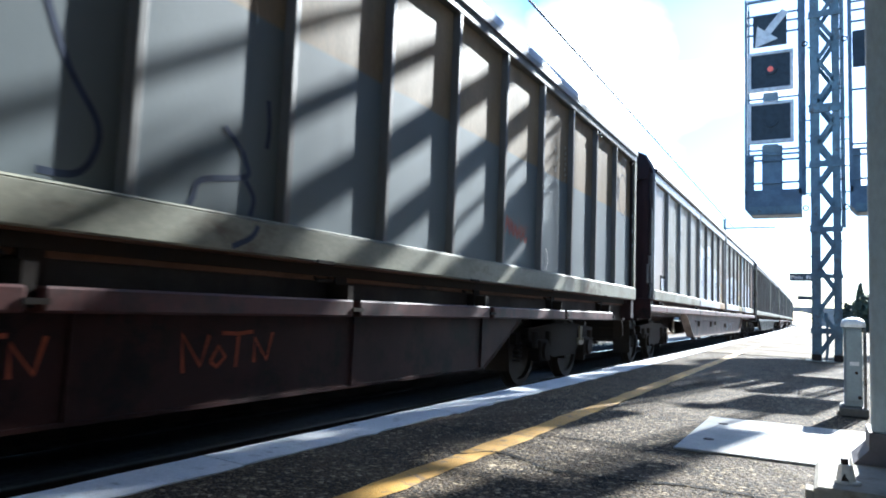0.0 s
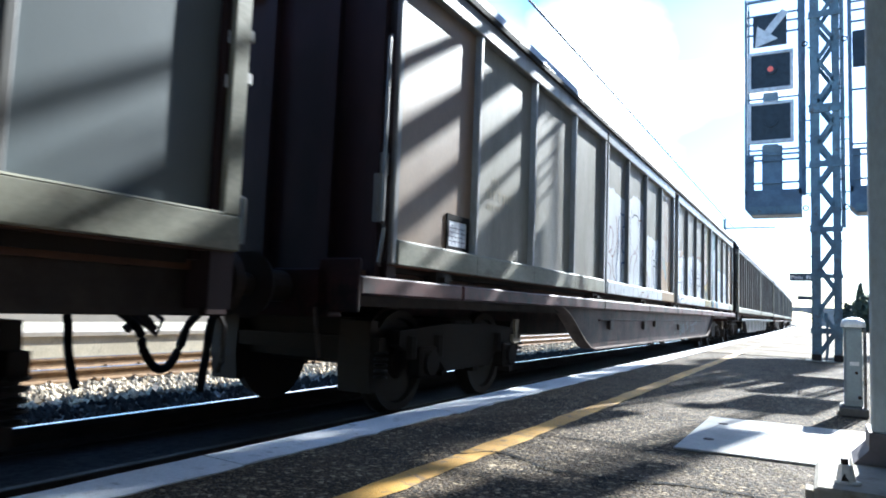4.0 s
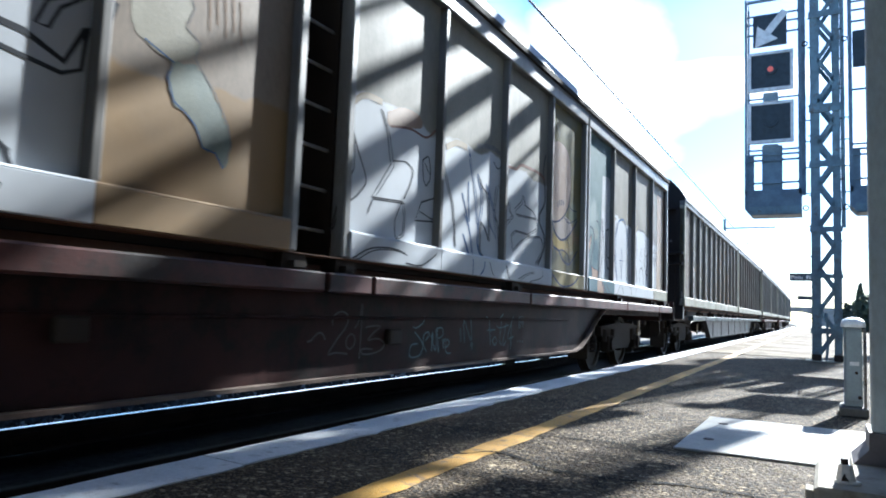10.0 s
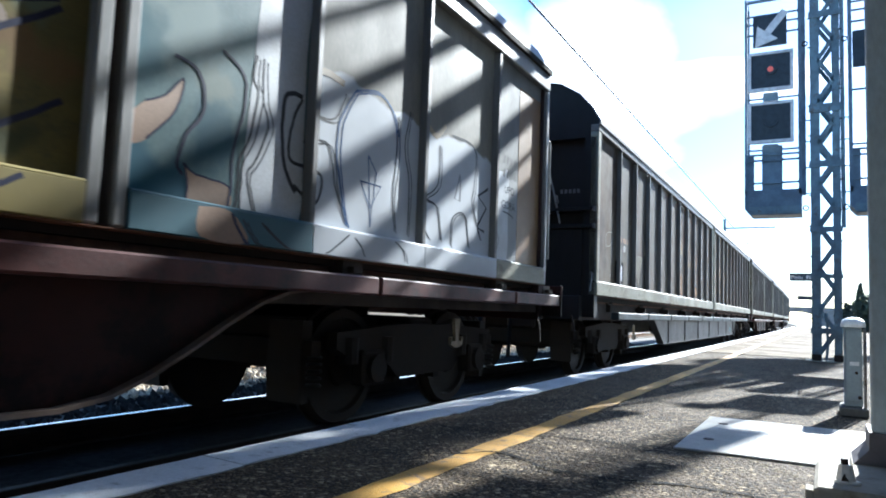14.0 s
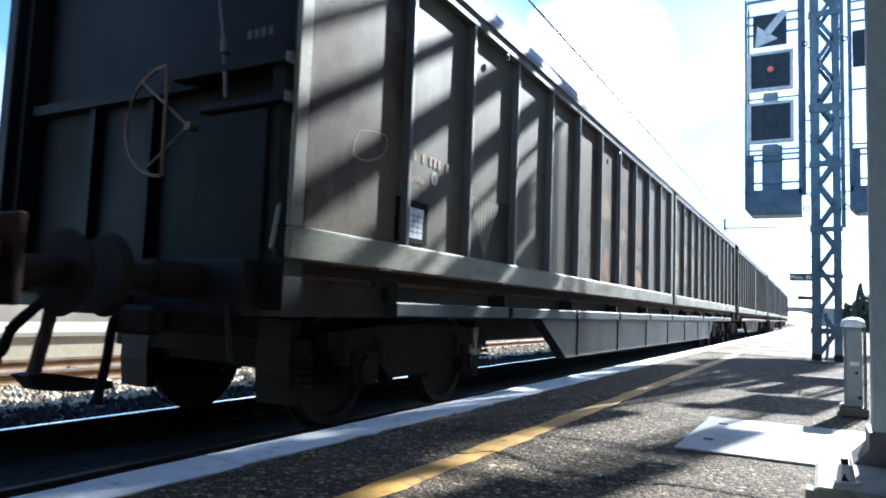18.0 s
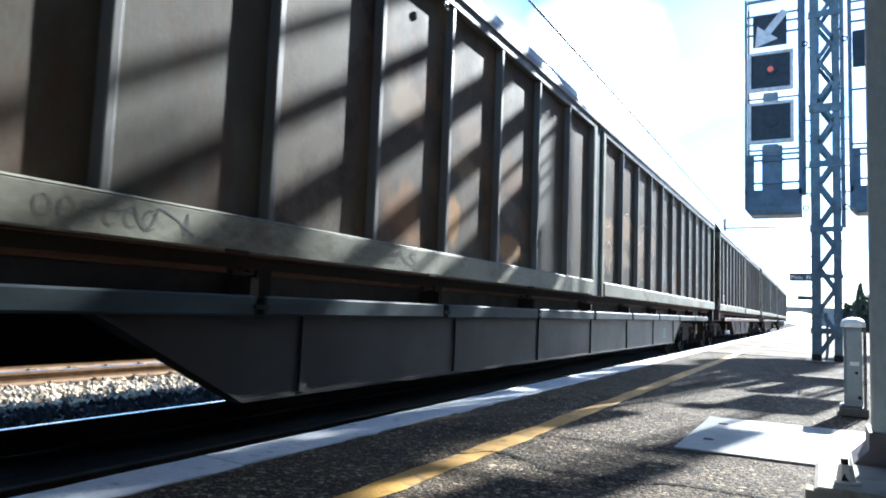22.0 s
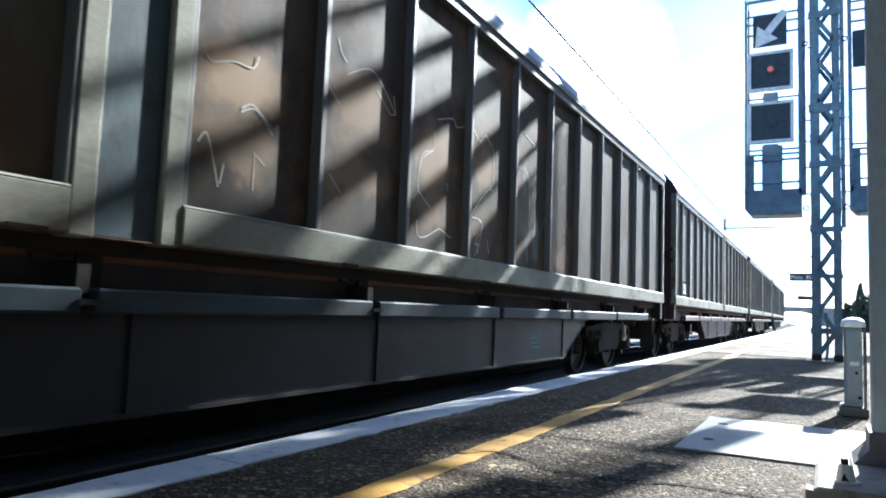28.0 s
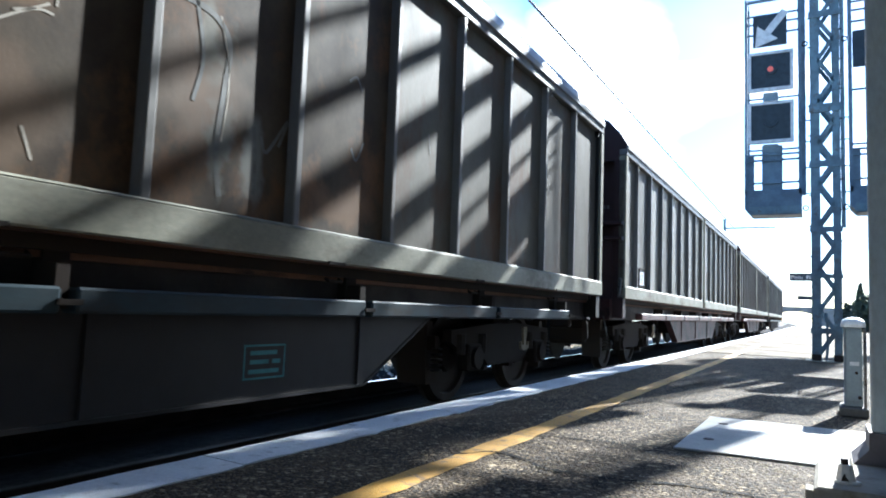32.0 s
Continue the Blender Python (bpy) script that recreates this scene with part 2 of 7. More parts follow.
# Rust brown made lighter to stand for light bounced up under the sill.
bounce_rust = surface("bounce_rust", (0.20, 0.105, 0.065), (0.12, 0.066, 0.045), 0.5, 2, (1, 0.4, 1), 0.8, 0, 0.15, 40, (0.04, 0.03, 0.026), 0.35, 3, spec=0.15)
# Dusty flange colour, raised so that it reads as a sunlit strip.
sunlit_flange = surface("sunlit_flange", (0.30, 0.24, 0.20), (0.085, 0.058, 0.05), 0.5, 2, (1, 0.5, 1), 0.8, 0, 0.15, 40, spec=0.15)
spring_grey = surface("spring_grey", (0.05, 0.046, 0.04), (0.025, 0.022, 0.02), 0.5, 9, (1, 1, 1), 0.5, 0.3, 0.1, 50)
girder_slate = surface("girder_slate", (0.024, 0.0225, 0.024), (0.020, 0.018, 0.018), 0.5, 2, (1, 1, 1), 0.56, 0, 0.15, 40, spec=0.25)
frame_dark = surface("frame_dark", (0.028, 0.0240, 0.0215), (0.035, 0.028, 0.023), 0.5, 3, (1, 1, 1), 0.8, 0, 0.15, 40, spec=0.08)
paving_mat = surface("paving", (0.34, 0.285, 0.21), (0.22, 0.18, 0.13), 0.5, 0.9, (1, 1, 1), 0.85, 0, 0.5, 60, (0.09, 0.075, 0.06), 0.35, 2.2, 0.2, spec=0.06)
iron = surface("iron", (0.040, 0.0325, 0.0275), (0.048, 0.036, 0.027), 0.5, 5, (1, 1, 1), 0.65, 0.0, 0.15, 50, spec=0.15)
tread = surface("wheel_tread", (0.42, 0.42, 0.43), (0.3, 0.28, 0.27), 0.3, 6, (1, 1, 1), 0.3, 0.9, 0.03, 60)
roof_mat = surface("wagon_roof", (0.33, 0.34, 0.35), (0.25, 0.25, 0.26), 0.5, 1.5, (1, 1, 1), 0.6, 0.0, 0.1, 40)
rubber = plain("rubber", (0.02, 0.02, 0.02), 0.7)
chalk = plain("chalk_paint", (0.16, 0.152, 0.148), 0.8)
blue_chalk = plain("blue_chalk_paint", (0.21, 0.29, 0.32), 0.8)
black_paint = plain("black_paint", (0.045, 0.05, 0.06), 0.5)
grey_paint = plain("faded_paint", (0.20, 0.20, 0.20), 0.55)
red_line = plain("faded_red_paint", (0.34, 0.095, 0.065), 0.55)
pale_line = plain("pale_paint", (0.62, 0.60, 0.55), 0.55)
paper = surface("paper_label", (0.78, 0.80, 0.86), (0.62, 0.66, 0.74), 0.4, 9, rough=0.4, bump=0.02)
orange_paint = plain("orange_paint", (0.44, 0.10, 0.05), 0.7)

asphalt = surface("asphalt", (0.072, 0.050, 0.029), (0.029, 0.0235, 0.0185), 0.5, 2.2, (1, 1, 1), 0.85, 0, 1.0, 60, (0.112, 0.08, 0.048), 0.40, 6, spec=0.22)


def with_stones(m, scale, share, colour, depth=0.006):
    """Sets small pale stones into a surface, each a little proud."""
    nt = m.node_tree
    N, Lk = nt.nodes, nt.links
    b = N["Principled BSDF"]
    co = N.new("ShaderNodeTexCoord")
    vo = N.new("ShaderNodeTexVoronoi")
    vo.inputs["Scale"].default_value = scale
    Lk.new(co.outputs["Object"], vo.inputs["Vector"])
    sep = N.new("ShaderNodeSeparateColor")
    Lk.new(vo.outputs["Color"], sep.inputs["Color"])
    mr = N.new("ShaderNodeMapRange")
    mr.inputs["From Min"].default_value, mr.inputs["From Max"].default_value = 1 - share, 1 - share + 0.15
    Lk.new(sep.outputs["Red"], mr.inputs["Value"])
    mx = N.new("ShaderNodeMix")
    mx.data_type = 'RGBA'
    Lk.new(mr.outputs["Result"], mx.inputs[0])
    Lk.new(b.inputs["Base Color"].links[0].from_socket, mx.inputs[6])
    mx.inputs[7].default_value = (*colour, 1)
    Lk.new(mx.outputs[2], b.inputs["Base Color"])
    bp = N.new("ShaderNodeBump")
    bp.inputs["Strength"].default_value, bp.inputs["Distance"].default_value, bp.invert = 0.9, depth, True
    Lk.new(vo.outputs["Distance"], bp.inputs["Height"])
    Lk.new(b.inputs["Normal"].links[0].from_socket, bp.inputs["Normal"])
    Lk.new(bp.outputs["Normal"], b.inputs["Normal"])


with_stones(asphalt, 110.0, 0.26, (0.24, 0.178, 0.105), 0.006)
with_stones(asphalt, 48.0, 0.12, (0.54, 0.43, 0.27), 0.014)
concrete = surface("concrete", (0.42, 0.40, 0.36), (0.32, 0.30, 0.27), 0.5, 1.1, (1, 1, 1), 0.85, 0, 0.4, 60, (0.2, 0.19, 0.17), 0.3, 3, 0.1)
white_paint = surface("edge_paint", (0.84, 0.85, 0.87), (0.70, 0.71, 0.73), 0.45, 1.6, (1, 1, 1), 0.6, 0, 0.3, 60, (0.30, 0.30, 0.30), 0.22, 7)
yellow_paint = surface("line_paint", (0.74, 0.41, 0.055), (0.58, 0.32, 0.06), 0.5, 2.4, (1, 1, 1), 0.65, 0, 0.5, 80, (0.16, 0.12, 0.08), 0.34, 9)
steel_plate = surface("steel_plate", (0.44, 0.43, 0.40), (0.35, 0.34, 0.31), 0.5, 3, (1, 1, 1), 0.62, 0.0, 0.1, 60, (0.3, 0.29, 0.27), 0.3, 8)
lattice = surface("lattice_paint", (0.20, 0.30, 0.36), (0.14, 0.20, 0.24), 0.5, 4, (1, 1, 1), 0.5, 0, 0.1, 40, (0.12, 0.09, 0.07), 0.25, 5)
cage_paint = surface("cage_paint", (0.17, 0.25, 0.33), (0.12, 0.17, 0.23), 0.5, 4, (1, 1, 1), 0.5, 0, 0.1, 40)
column_grey = surface("column_grey", (0.64, 0.72, 0.76), (0.56, 0.63, 0.67), 0.5, 1.5, (1, 1, 0.4), 0.5, 0, 0.1, 40)
cabinet_grey = surface("cabinet_grey", (0.33, 0.40, 0.44), (0.27, 0.33, 0.36), 0.5, 4, (1, 1, 1), 0.5, 0, 0.1, 40)
footing_mat = surface("footing_concrete", (0.50, 0.455, 0.375), (0.40, 0.36, 0.29), 0.5, 3, (1, 1, 1), 0.85, 0, 0.4, 60, (0.25, 0.22, 0.17), 0.25, 8)
bolt_white = surface("bolt_paint", (0.90, 0.87, 0.82), (0.80, 0.76, 0.70), 0.4, 30, rough=0.5, bump=0.05)
# Board black is lifted to blue-grey, with haze put into the colour.
sign_dark = plain("sign_dark", (0.06, 0.075, 0.09), 0.4)
sign_white = plain("sign_white", (0.84, 0.86, 0.88), 0.45)
red_lens = glow("red_lens", (0.40, 0.08, 0.06), 0.25)
# Dark stone colour for the strip in the train's shadow.
stone_dark = surface("shaded_stone", (0.055, 0.054, 0.052), (0.03, 0.028, 0.027), 0.5, 9, (1, 1, 1), 0.9, 0, 0.3, 60, spec=0.1)
ballast_mat = surface("ballast", (0.26, 0.225, 0.18), (0.09, 0.08, 0.068), 0.55, 16, (1, 1, 1), 0.9, 0, 1.0, 45)
stone_mat = surface("ballast_stone", (0.80, 0.68, 0.49), (0.56, 0.46, 0.32), 0.5, 9, (1, 1, 1), 0.85, 0, 0.3, 60)
sleeper_mat = surface("sleeper_concrete", (0.42, 0.36, 0.26), (0.3, 0.25, 0.18), 0.5, 3, (1, 1, 1), 0.85, 0, 0.3, 50)
rail_rust = surface("rail_rust", (0.30, 0.19, 0.09), (0.2, 0.12, 0.06), 0.5, 5, (1, 1, 1), 0.8, 0, 0.2, 60)
# Near rail and ballast colours with the shade under the train put in.
near_rail = surface("shaded_rail", (0.045, 0.035, 0.028), (0.030, 0.025, 0.021), 0.5, 5, (1, 1, 1), 0.85, 0, 0.2, 60, spec=0.08)
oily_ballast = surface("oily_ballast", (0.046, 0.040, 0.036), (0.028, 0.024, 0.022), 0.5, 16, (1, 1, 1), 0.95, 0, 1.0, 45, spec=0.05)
shaded_head = surface("shaded_rail_head", (0.025, 0.022, 0.020), (0.018, 0.016, 0.014), 0.4, 5, (1, 1, 1), 0.7, 0.0, 0.03, 60, spec=0.2)
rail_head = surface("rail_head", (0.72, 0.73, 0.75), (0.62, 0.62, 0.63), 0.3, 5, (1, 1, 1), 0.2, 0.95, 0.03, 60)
ground_mat = surface("dry_ground", (0.22, 0.20, 0.15), (0.14, 0.14, 0.09), 0.5, 0.25, (1, 1, 1), 0.95, 0, 0.5, 12)
render_wall = surface("rendered_wall", (0.42, 0.36, 0.28), (0.34, 0.29, 0.23), 0.5, 0.9, (1, 1, 1), 0.85, 0, 0.2, 30)
bridge_mat = surface("bridge_masonry", (0.36, 0.34, 0.33), (0.28, 0.26, 0.25), 0.5, 0.4, (1, 1, 1), 0.85, 0, 0.2, 4)
leaf_mat = surface("foliage", (0.055, 0.085, 0.03), (0.035, 0.06, 0.022), 0.5, 2, (1, 1, 1), 0.6, 0, 0.1, 20)
# Pine green is lightened to put distance haze into its colour.
pine_mat = surface("pine_foliage", (0.075, 0.10, 0.065), (0.05, 0.07, 0.045), 0.5, 2, (1, 1, 1), 0.7, 0, 0.1, 20)
bark = surface("bark", (0.12, 0.09, 0.065), (0.07, 0.052, 0.04), 0.5, 6, (1, 1, 0.3), 0.9, 0, 0.6, 30)
wire_mat = plain("wire", (0.06, 0.06, 0.06), 0.5, 0.6)


# ---- mesh helpers ----
def part(name, bm, material, parent=None, label="", smooth=False):
    """Links a bmesh as one mesh object, under a thing or a part."""
    me = bpy.data.meshes.new(name)
    if smooth:
        for f in bm.faces:
            f.smooth = True
    bm.to_mesh(me)
    bm.free()
    me.materials.append(material)
    ob = new(name, me)
    if parent is not None:
        ob.parent = parent
    if label:
        tagged(ob, label=label)
    return ob


def thing(name, label, category, m=None, group="", kind=""):
    ob = new(name)
    ob.empty_display_size = 0.2
    if m is not None:
        ob.matrix_world = m
    return tagged(ob, label, category, group, kind)


def box(bm, x0, x1, y0, y1, z0, z1, bevel=0.0):
    vs = [bm.verts.new((x, y, z)) for x in (x0, x1) for y in (y0, y1) for z in (z0, z1)]
    fs = []
    for a in ((0, 1, 3, 2), (4, 6, 7, 5), (0, 4, 5, 1), (2, 3, 7, 6), (0, 2, 6, 4), (1, 5, 7, 3)):
        fs.append(bm.faces.new([vs[i] for i in a]))
    if bevel:
        es = {e for f in fs for e in f.edges}
        bmesh.ops.bevel(bm, geom=list(es), offset=bevel, segments=1, affect='EDGES')
    return bm


def boxed(x0, x1, y0, y1, z0, z1, bevel=0.0):
    return box(bmesh.new(), x0, x1, y0, y1, z0, z1, bevel)


def prism(bm, profile, axis, a, b):
    """A closed profile of (u, v) pulled along an axis: 'y' takes (x, z), 'x' takes (y, z), 'z' takes (x, y)."""
    def at(u, v, w):
        return {'y': (u, w, v), 'x': (w, u, v), 'z': (u, v, w)}[axis]
    p = [bm.verts.new(at(u, v, a)) for u, v in profile]
    q = [bm.verts.new(at(u, v, b)) for u, v in profile]
    n = len(p)
    for i in range(n):
        bm.faces.new((p[i], p[(i + 1) % n], q[(i + 1) % n], q[i]))
    bm.faces.new(p[::-1])
    bm.faces.new(q)
    bmesh.ops.recalc_face_normals(bm, faces=bm.faces[:])
    return bm


def tube(bm, pts, r, n=8, closed=False):
    pts = [Vector(p) for p in pts]
    rings = []
    k = len(pts)
    for i, p in enumerate(pts):
        a = pts[(i - 1) % k] if (closed or i) else p
        c = pts[(i + 1) % k] if (closed or i < k - 1) else p
        d = (c - a).normalized()
        up = Vector((0, 0, 1)) if abs(d.z) < 0.9 else Vector((1, 0, 0))
        e = d.cross(up).normalized()
        f = e.cross(d)
        rings.append([bm.verts.new(p + r * (math.cos(t) * e + math.sin(t) * f)) for t in (2 * math.pi * j / n for j in range(n))])
    for i in range(k if closed else k - 1):
        a, b = rings[i], rings[(i + 1) % k]
        for j in range(n):
            bm.faces.new((a[j], a[(j + 1) % n], b[(j + 1) % n], b[j]))
    if not closed:
        bm.faces.new(rings[0][::-1])
        bm.faces.new(rings[-1])
    bmesh.ops.recalc_face_normals(bm, faces=bm.faces[:])
    return bm


def disc(bm, centre, axis, r, h, n=24, r2=None):
    """A round plate or drum along x, y or z."""
    c = Vector(centre)
    prof = [(math.cos(2 * math.pi * i / n), math.sin(2 * math.pi * i / n)) for i in range(n)]
    r2 = r if r2 is None else r2

    def at(u, v, w):
        return c + Vector({'y': (u, w, v), 'x': (w, u, v), 'z': (u, v, w)}[axis])
    p = [bm.verts.new(at(r * u, r * v, 0)) for u, v in prof]
    q = [bm.verts.new(at(r2 * u, r2 * v, h)) for u, v in prof]
    for i in range(n):
        bm.faces.new((p[i], p[(i + 1) % n], q[(i + 1) % n], q[i]))
    bm.faces.new(p[::-1])
    bm.faces.new(q)
    bmesh.ops.recalc_face_normals(bm, faces=bm.faces[:])
    return bm


def stroke(bm, pts, width, x):
    """A flat painted line on a side wall: points (y, z), at the depth x."""
    pts = [Vector((0, p[0], p[1])) for p in pts]
    left, right = [], []
    for i, p in enumerate(pts):
        d = (pts[min(i + 1, len(pts) - 1)] - pts[max(i - 1, 0)]).normalized()
        nrm = Vector((0, -d.z, d.y)) * width / 2
        left.append(bm.verts.new((x, p.y + nrm.y, p.z + nrm.z)))
        right.append(bm.verts.new((x, p.y - nrm.y, p.z - nrm.z)))
    for i in range(len(pts) - 1):
        bm.faces.new((left[i], right[i], right[i + 1], left[i + 1]))
    return bm


def along(profile, x0, s0, s1, step=6.0):
    """A profile of (x, z) swept along the curved line of the track."""
    bm = bmesh.new()
    n = max(1, int(abs(s1 - s0) / step))
    rings = []
    for i in range(n + 1):
        s = s0 + (s1 - s0) * i / n
        rings.append([bm.verts.new((x0 + u + bend(s), s, v)) for u, v in profile])
    k = len(profile)
    for a, b in zip(rings, rings[1:]):
        for j in range(k):
            bm.faces.new((a[j], a[(j + 1) % k], b[(j + 1) % k], b[j]))
    bm.faces.new(rings[0][::-1])
    bm.faces.new(rings[-1])
    bmesh.ops.recalc_face_normals(bm, faces=bm.faces[:])
    return bm


def writing(body, size, material, parent, m, name="lettering", label="", shear=0.0):
    cu = bpy.data.curves.new(name, 'FONT')
    cu.body, cu.size, cu.shear, cu.resolution_u = body, size, shear, 2
    tmp = bpy.data.objects.new(name, cu)
    scene.collection.objects.link(tmp)
    bpy.context.view_layer.update()
    me = bpy.data.meshes.new_from_object(tmp.evaluated_get(bpy.context.evaluated_depsgraph_get()))
    bpy.data.objects.remove(tmp)
    bpy.data.curves.remove(cu)
    me.materials.clear()
    me.materials.append(material)
    ob = new(name, me)
    ob.parent = parent
    ob.matrix_basis = m
    if label:
        tagged(ob, label=label)
    return ob


SIDE = Matrix(((0, 0, 1, 0), (1, 0, 0, 0), (0, 1, 0, 0), (0, 0, 0, 1)))   # lays text on a wall that faces +x


def on_side(x, y, z):
    return Matrix.Translation((x, y, z)) @ SIDE

# ---- the setting ----
def solid(name, bm, mat, label, cat, kind="structure"):
    return tagged(part(name, bm, mat), label, cat, "", kind)


def build_setting():
    bm = bmesh.new()
    n = 24
    grid = [[bm.verts.new(((i / n - 0.5) * 2400, (j / n - 0.35) * 2400, -0.62)) for j in range(n + 1)] for i in range(n + 1)]
    for i in range(n):
        for j in range(n):
            bm.faces.new((grid[i][j], grid[i + 1][j], grid[i + 1][j + 1], grid[i][j + 1]))
    solid("ground", bm, ground_mat, "dry earth and gravel beyond the tracks", "ground")
    solid("track_bed", along([(-8.4, -0.60), (1.73, -0.60), (1.73, -0.425), (-6.62, -0.425)], AXIS, -30, 330), ballast_mat,
          "grey-brown ballast bed under both tracks", "track bed")
    # Strip coloured dark to stand for the shade under the train.
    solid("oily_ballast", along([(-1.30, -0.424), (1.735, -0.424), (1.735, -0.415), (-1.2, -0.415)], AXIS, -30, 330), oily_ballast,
          "ballast under the near track, coloured dark as its shade", "track bed")
    solid("platform", along([(-2.47, -0.6), (7.5, -0.6), (7.5, 0.0), (-2.25, 0.0), (-2.25, -0.03), (-2.47, -0.03)], 0, -14, 102), asphalt,
          "worn dark asphalt station platform with cracks", "platform")
    far = solid("far_platform", along([(-16.5, -0.6), (-10.95, -0.6), (-10.95, 0.03), (-16.5, 0.03)], 0, -14, 120), surface("far_concrete", (0.66, 0.58, 0.42), (0.52, 0.45, 0.32), 0.5, 0.8, (1, 1, 1), 0.85, 0, 0.3, 30, (0.3, 0.26, 0.2), 0.25, 2),
                "low concrete platform across the tracks", "platform")
    part("coping", along([(-11.3, 0.034), (-10.90, 0.034), (-10.90, 0.10), (-11.3, 0.10)], 0, -14, 120), render_wall, far, "pale coping along the edge")
    # pale paving on the far half of the platform
    plat = bpy.data.objects["platform"]
    s = 15.6
    while s < 96:
        part("paving", along([(-2.2, 0.001), (3.2, 0.001), (3.2, 0.012), (-2.2, 0.012)], 0, s, s + 0.96, 1.0), paving_mat, plat)
        s += 1.0
    # coping stones with worn white paint along the edge
    rnd = random.Random(5)
    s = -11.7
    k = 0
    while s < 100:
        ln = 2.0 if s < 30 else 4.0
        bmv = bmesh.new()
        m = 14 if s < 22 else 4
        wob = [rnd.uniform(-0.022, 0.022) for _ in range(m + 1)]
        wob2 = [rnd.uniform(-0.012, 0.006) for _ in range(m + 1)]
        top, bot = [], []
        for i in range(m + 1):
            y = s + 0.008 + (ln - 0.016) * i / m
            wob2[i] += 0.055 * min(1.0, max(0.0, (5.0 - y) / 4))
            top.append((bmv.verts.new((-2.535 + wob2[i] + bend(y), y, 0.012)), bmv.verts.new((-2.245 + wob[i] + bend(y), y, 0.006))))
            bot.append((bmv.verts.new((-2.535 + wob2[i] + bend(y), y, -0.12)), bmv.verts.new((-2.245 + wob[i] + bend(y), y, -0.02))))
        for i in range(m):
            bmv.faces.new((top[i][0], top[i][1], top[i + 1][1], top[i + 1][0]))
            bmv.faces.new((bot[i][0], top[i][0], top[i + 1][0], bot[i + 1][0]))
            bmv.faces.new((top[i][1], bot[i][1], bot[i + 1][1], top[i + 1][1]))
        bmv.faces.new((top[0][1], top[0][0], bot[0][0], bot[0][1]))
        bmv.faces.new((top[-1][0], top[-1][1], bot[-1][1], bot[-1][0]))
        bmesh.ops.recalc_face_normals(bmv, faces=bmv.faces[:])
        part("edge_stone", bmv, white_paint, plat)
        s += ln
    # faded yellow safety line in painted lengths
    s = -6.0
    while s < 98:
        ln = 3.0
        bmv = bmesh.new()
        m = 20 if s < 18 else 4
        l0 = [rnd.uniform(-0.014, 0.010) for _ in range(m + 1)]
        r0 = [rnd.uniform(-0.010, 0.012) for _ in range(m + 1)]
        z = 0.004 if s < 14 else 0.016
        vs = []
        for i in range(m + 1):
            y = s + ln * i / m
            vs.append((bmv.verts.new((-1.615 + l0[i] + bend(y), y, z)), bmv.verts.new((-1.475 + r0[i] + bend(y), y, z))))
        for a, b in zip(vs, vs[1:]):
            bmv.faces.new((a[0], a[1], b[1], b[0]))
        part("safety_line", bmv, yellow_paint, plat, "faded yellow safety line")
        s += ln
    # cracks and joints in the asphalt
    crack_mat = plain("crack", (0.012, 0.012, 0.012), 0.95)
    for pts, w in (([(-1.62, 3.09), (-1.52, 3.27), (-1.43, 3.3), (-1.27, 3.21), (-1.13, 3.09), (-1.01, 3.09), (-0.86, 3.09), (-0.68, 3.13), (-0.52, 3.19), (-0.32, 3.19), (0.0, 3.12)], 0.022),
                   ([(-1.46, 3.66), (-1.3, 3.71), (-1.08, 3.77), (-0.89, 3.84), (-0.74, 3.9)], 0.012),
                   ([(-2.2, 3.82), (-2.0, 3.75), (-1.8, 3.8), (-1.62, 3.86)], 0.012), ([(-1.47, 3.9), (-1.2, 3.92), (-0.95, 3.98), (-0.75, 4.0)], 0.012),
                   ([(-1.2, 5.6), (-0.9, 5.3), (-0.85, 4.9), (-0.75, 4.4)], 0.008), ([(-2.2, 8.0), (-1.4, 8.1), (-0.3, 8.05), (0.8, 8.1)], 0.012),
                   ([(-1.3, 2.95), (-1.26, 2.5), (-1.35, 2.1), (-1.3, 1.7)], 0.008), ([(-0.8, 11.0), (-0.2, 11.05), (0.5, 11.0)], 0.015)):
        bmv = bmesh.new()
        fine = []
        for (x0, y0), (x1, y1) in zip(pts, pts[1:]):
            for i in range(6):
                f = i / 6
                fine.append((x0 + (x1 - x0) * f + rnd.uniform(-0.012, 0.012), y0 + (y1 - y0) * f + rnd.uniform(-0.012, 0.012)))
        a, b = [], []
        for i, (x, y) in enumerate(fine):
            q = w * rnd.uniform(0.35, 1.0)
            a.append(bmv.verts.new((x, y - q, 0.0055)))
            b.append(bmv.verts.new((x, y + q, 0.0055)))
        for i in range(len(a) - 1):
            bmv.faces.new((a[i], a[i + 1], b[i + 1], b[i]))
        part("crack", bmv, crack_mat, plat, "open crack in the asphalt")
    # crumbled bits beside the cover plate, along the cracks and over the surface
    rb = np.random.default_rng(9)
    base = np.array([(1, 0, 0), (-1, 0, 0), (0, 1, 0), (0, -1, 0), (0, 0, 1), (0, 0, -1)], float)
    fc = np.array([(0, 2, 4), (2, 1, 4), (1, 3, 4), (3, 0, 4), (2, 0, 5), (1, 2, 5), (3, 1, 5), (0, 3, 5)])
    V, F = [], []
    for i in range(900):
        if i < 110:
            f = rb.random()
            x, y = -0.36 + 0.26 * f + rb.normal() * 0.03, 3.98 - 0.28 * f + rb.normal() * 0.03
        elif i < 420:
            x, y = rb.uniform(-1.4, 0.0), 3.14 + rb.normal() * 0.05
        else:
            x, y = rb.uniform(-2.1, 0.6), rb.uniform(1.6, 7.5)
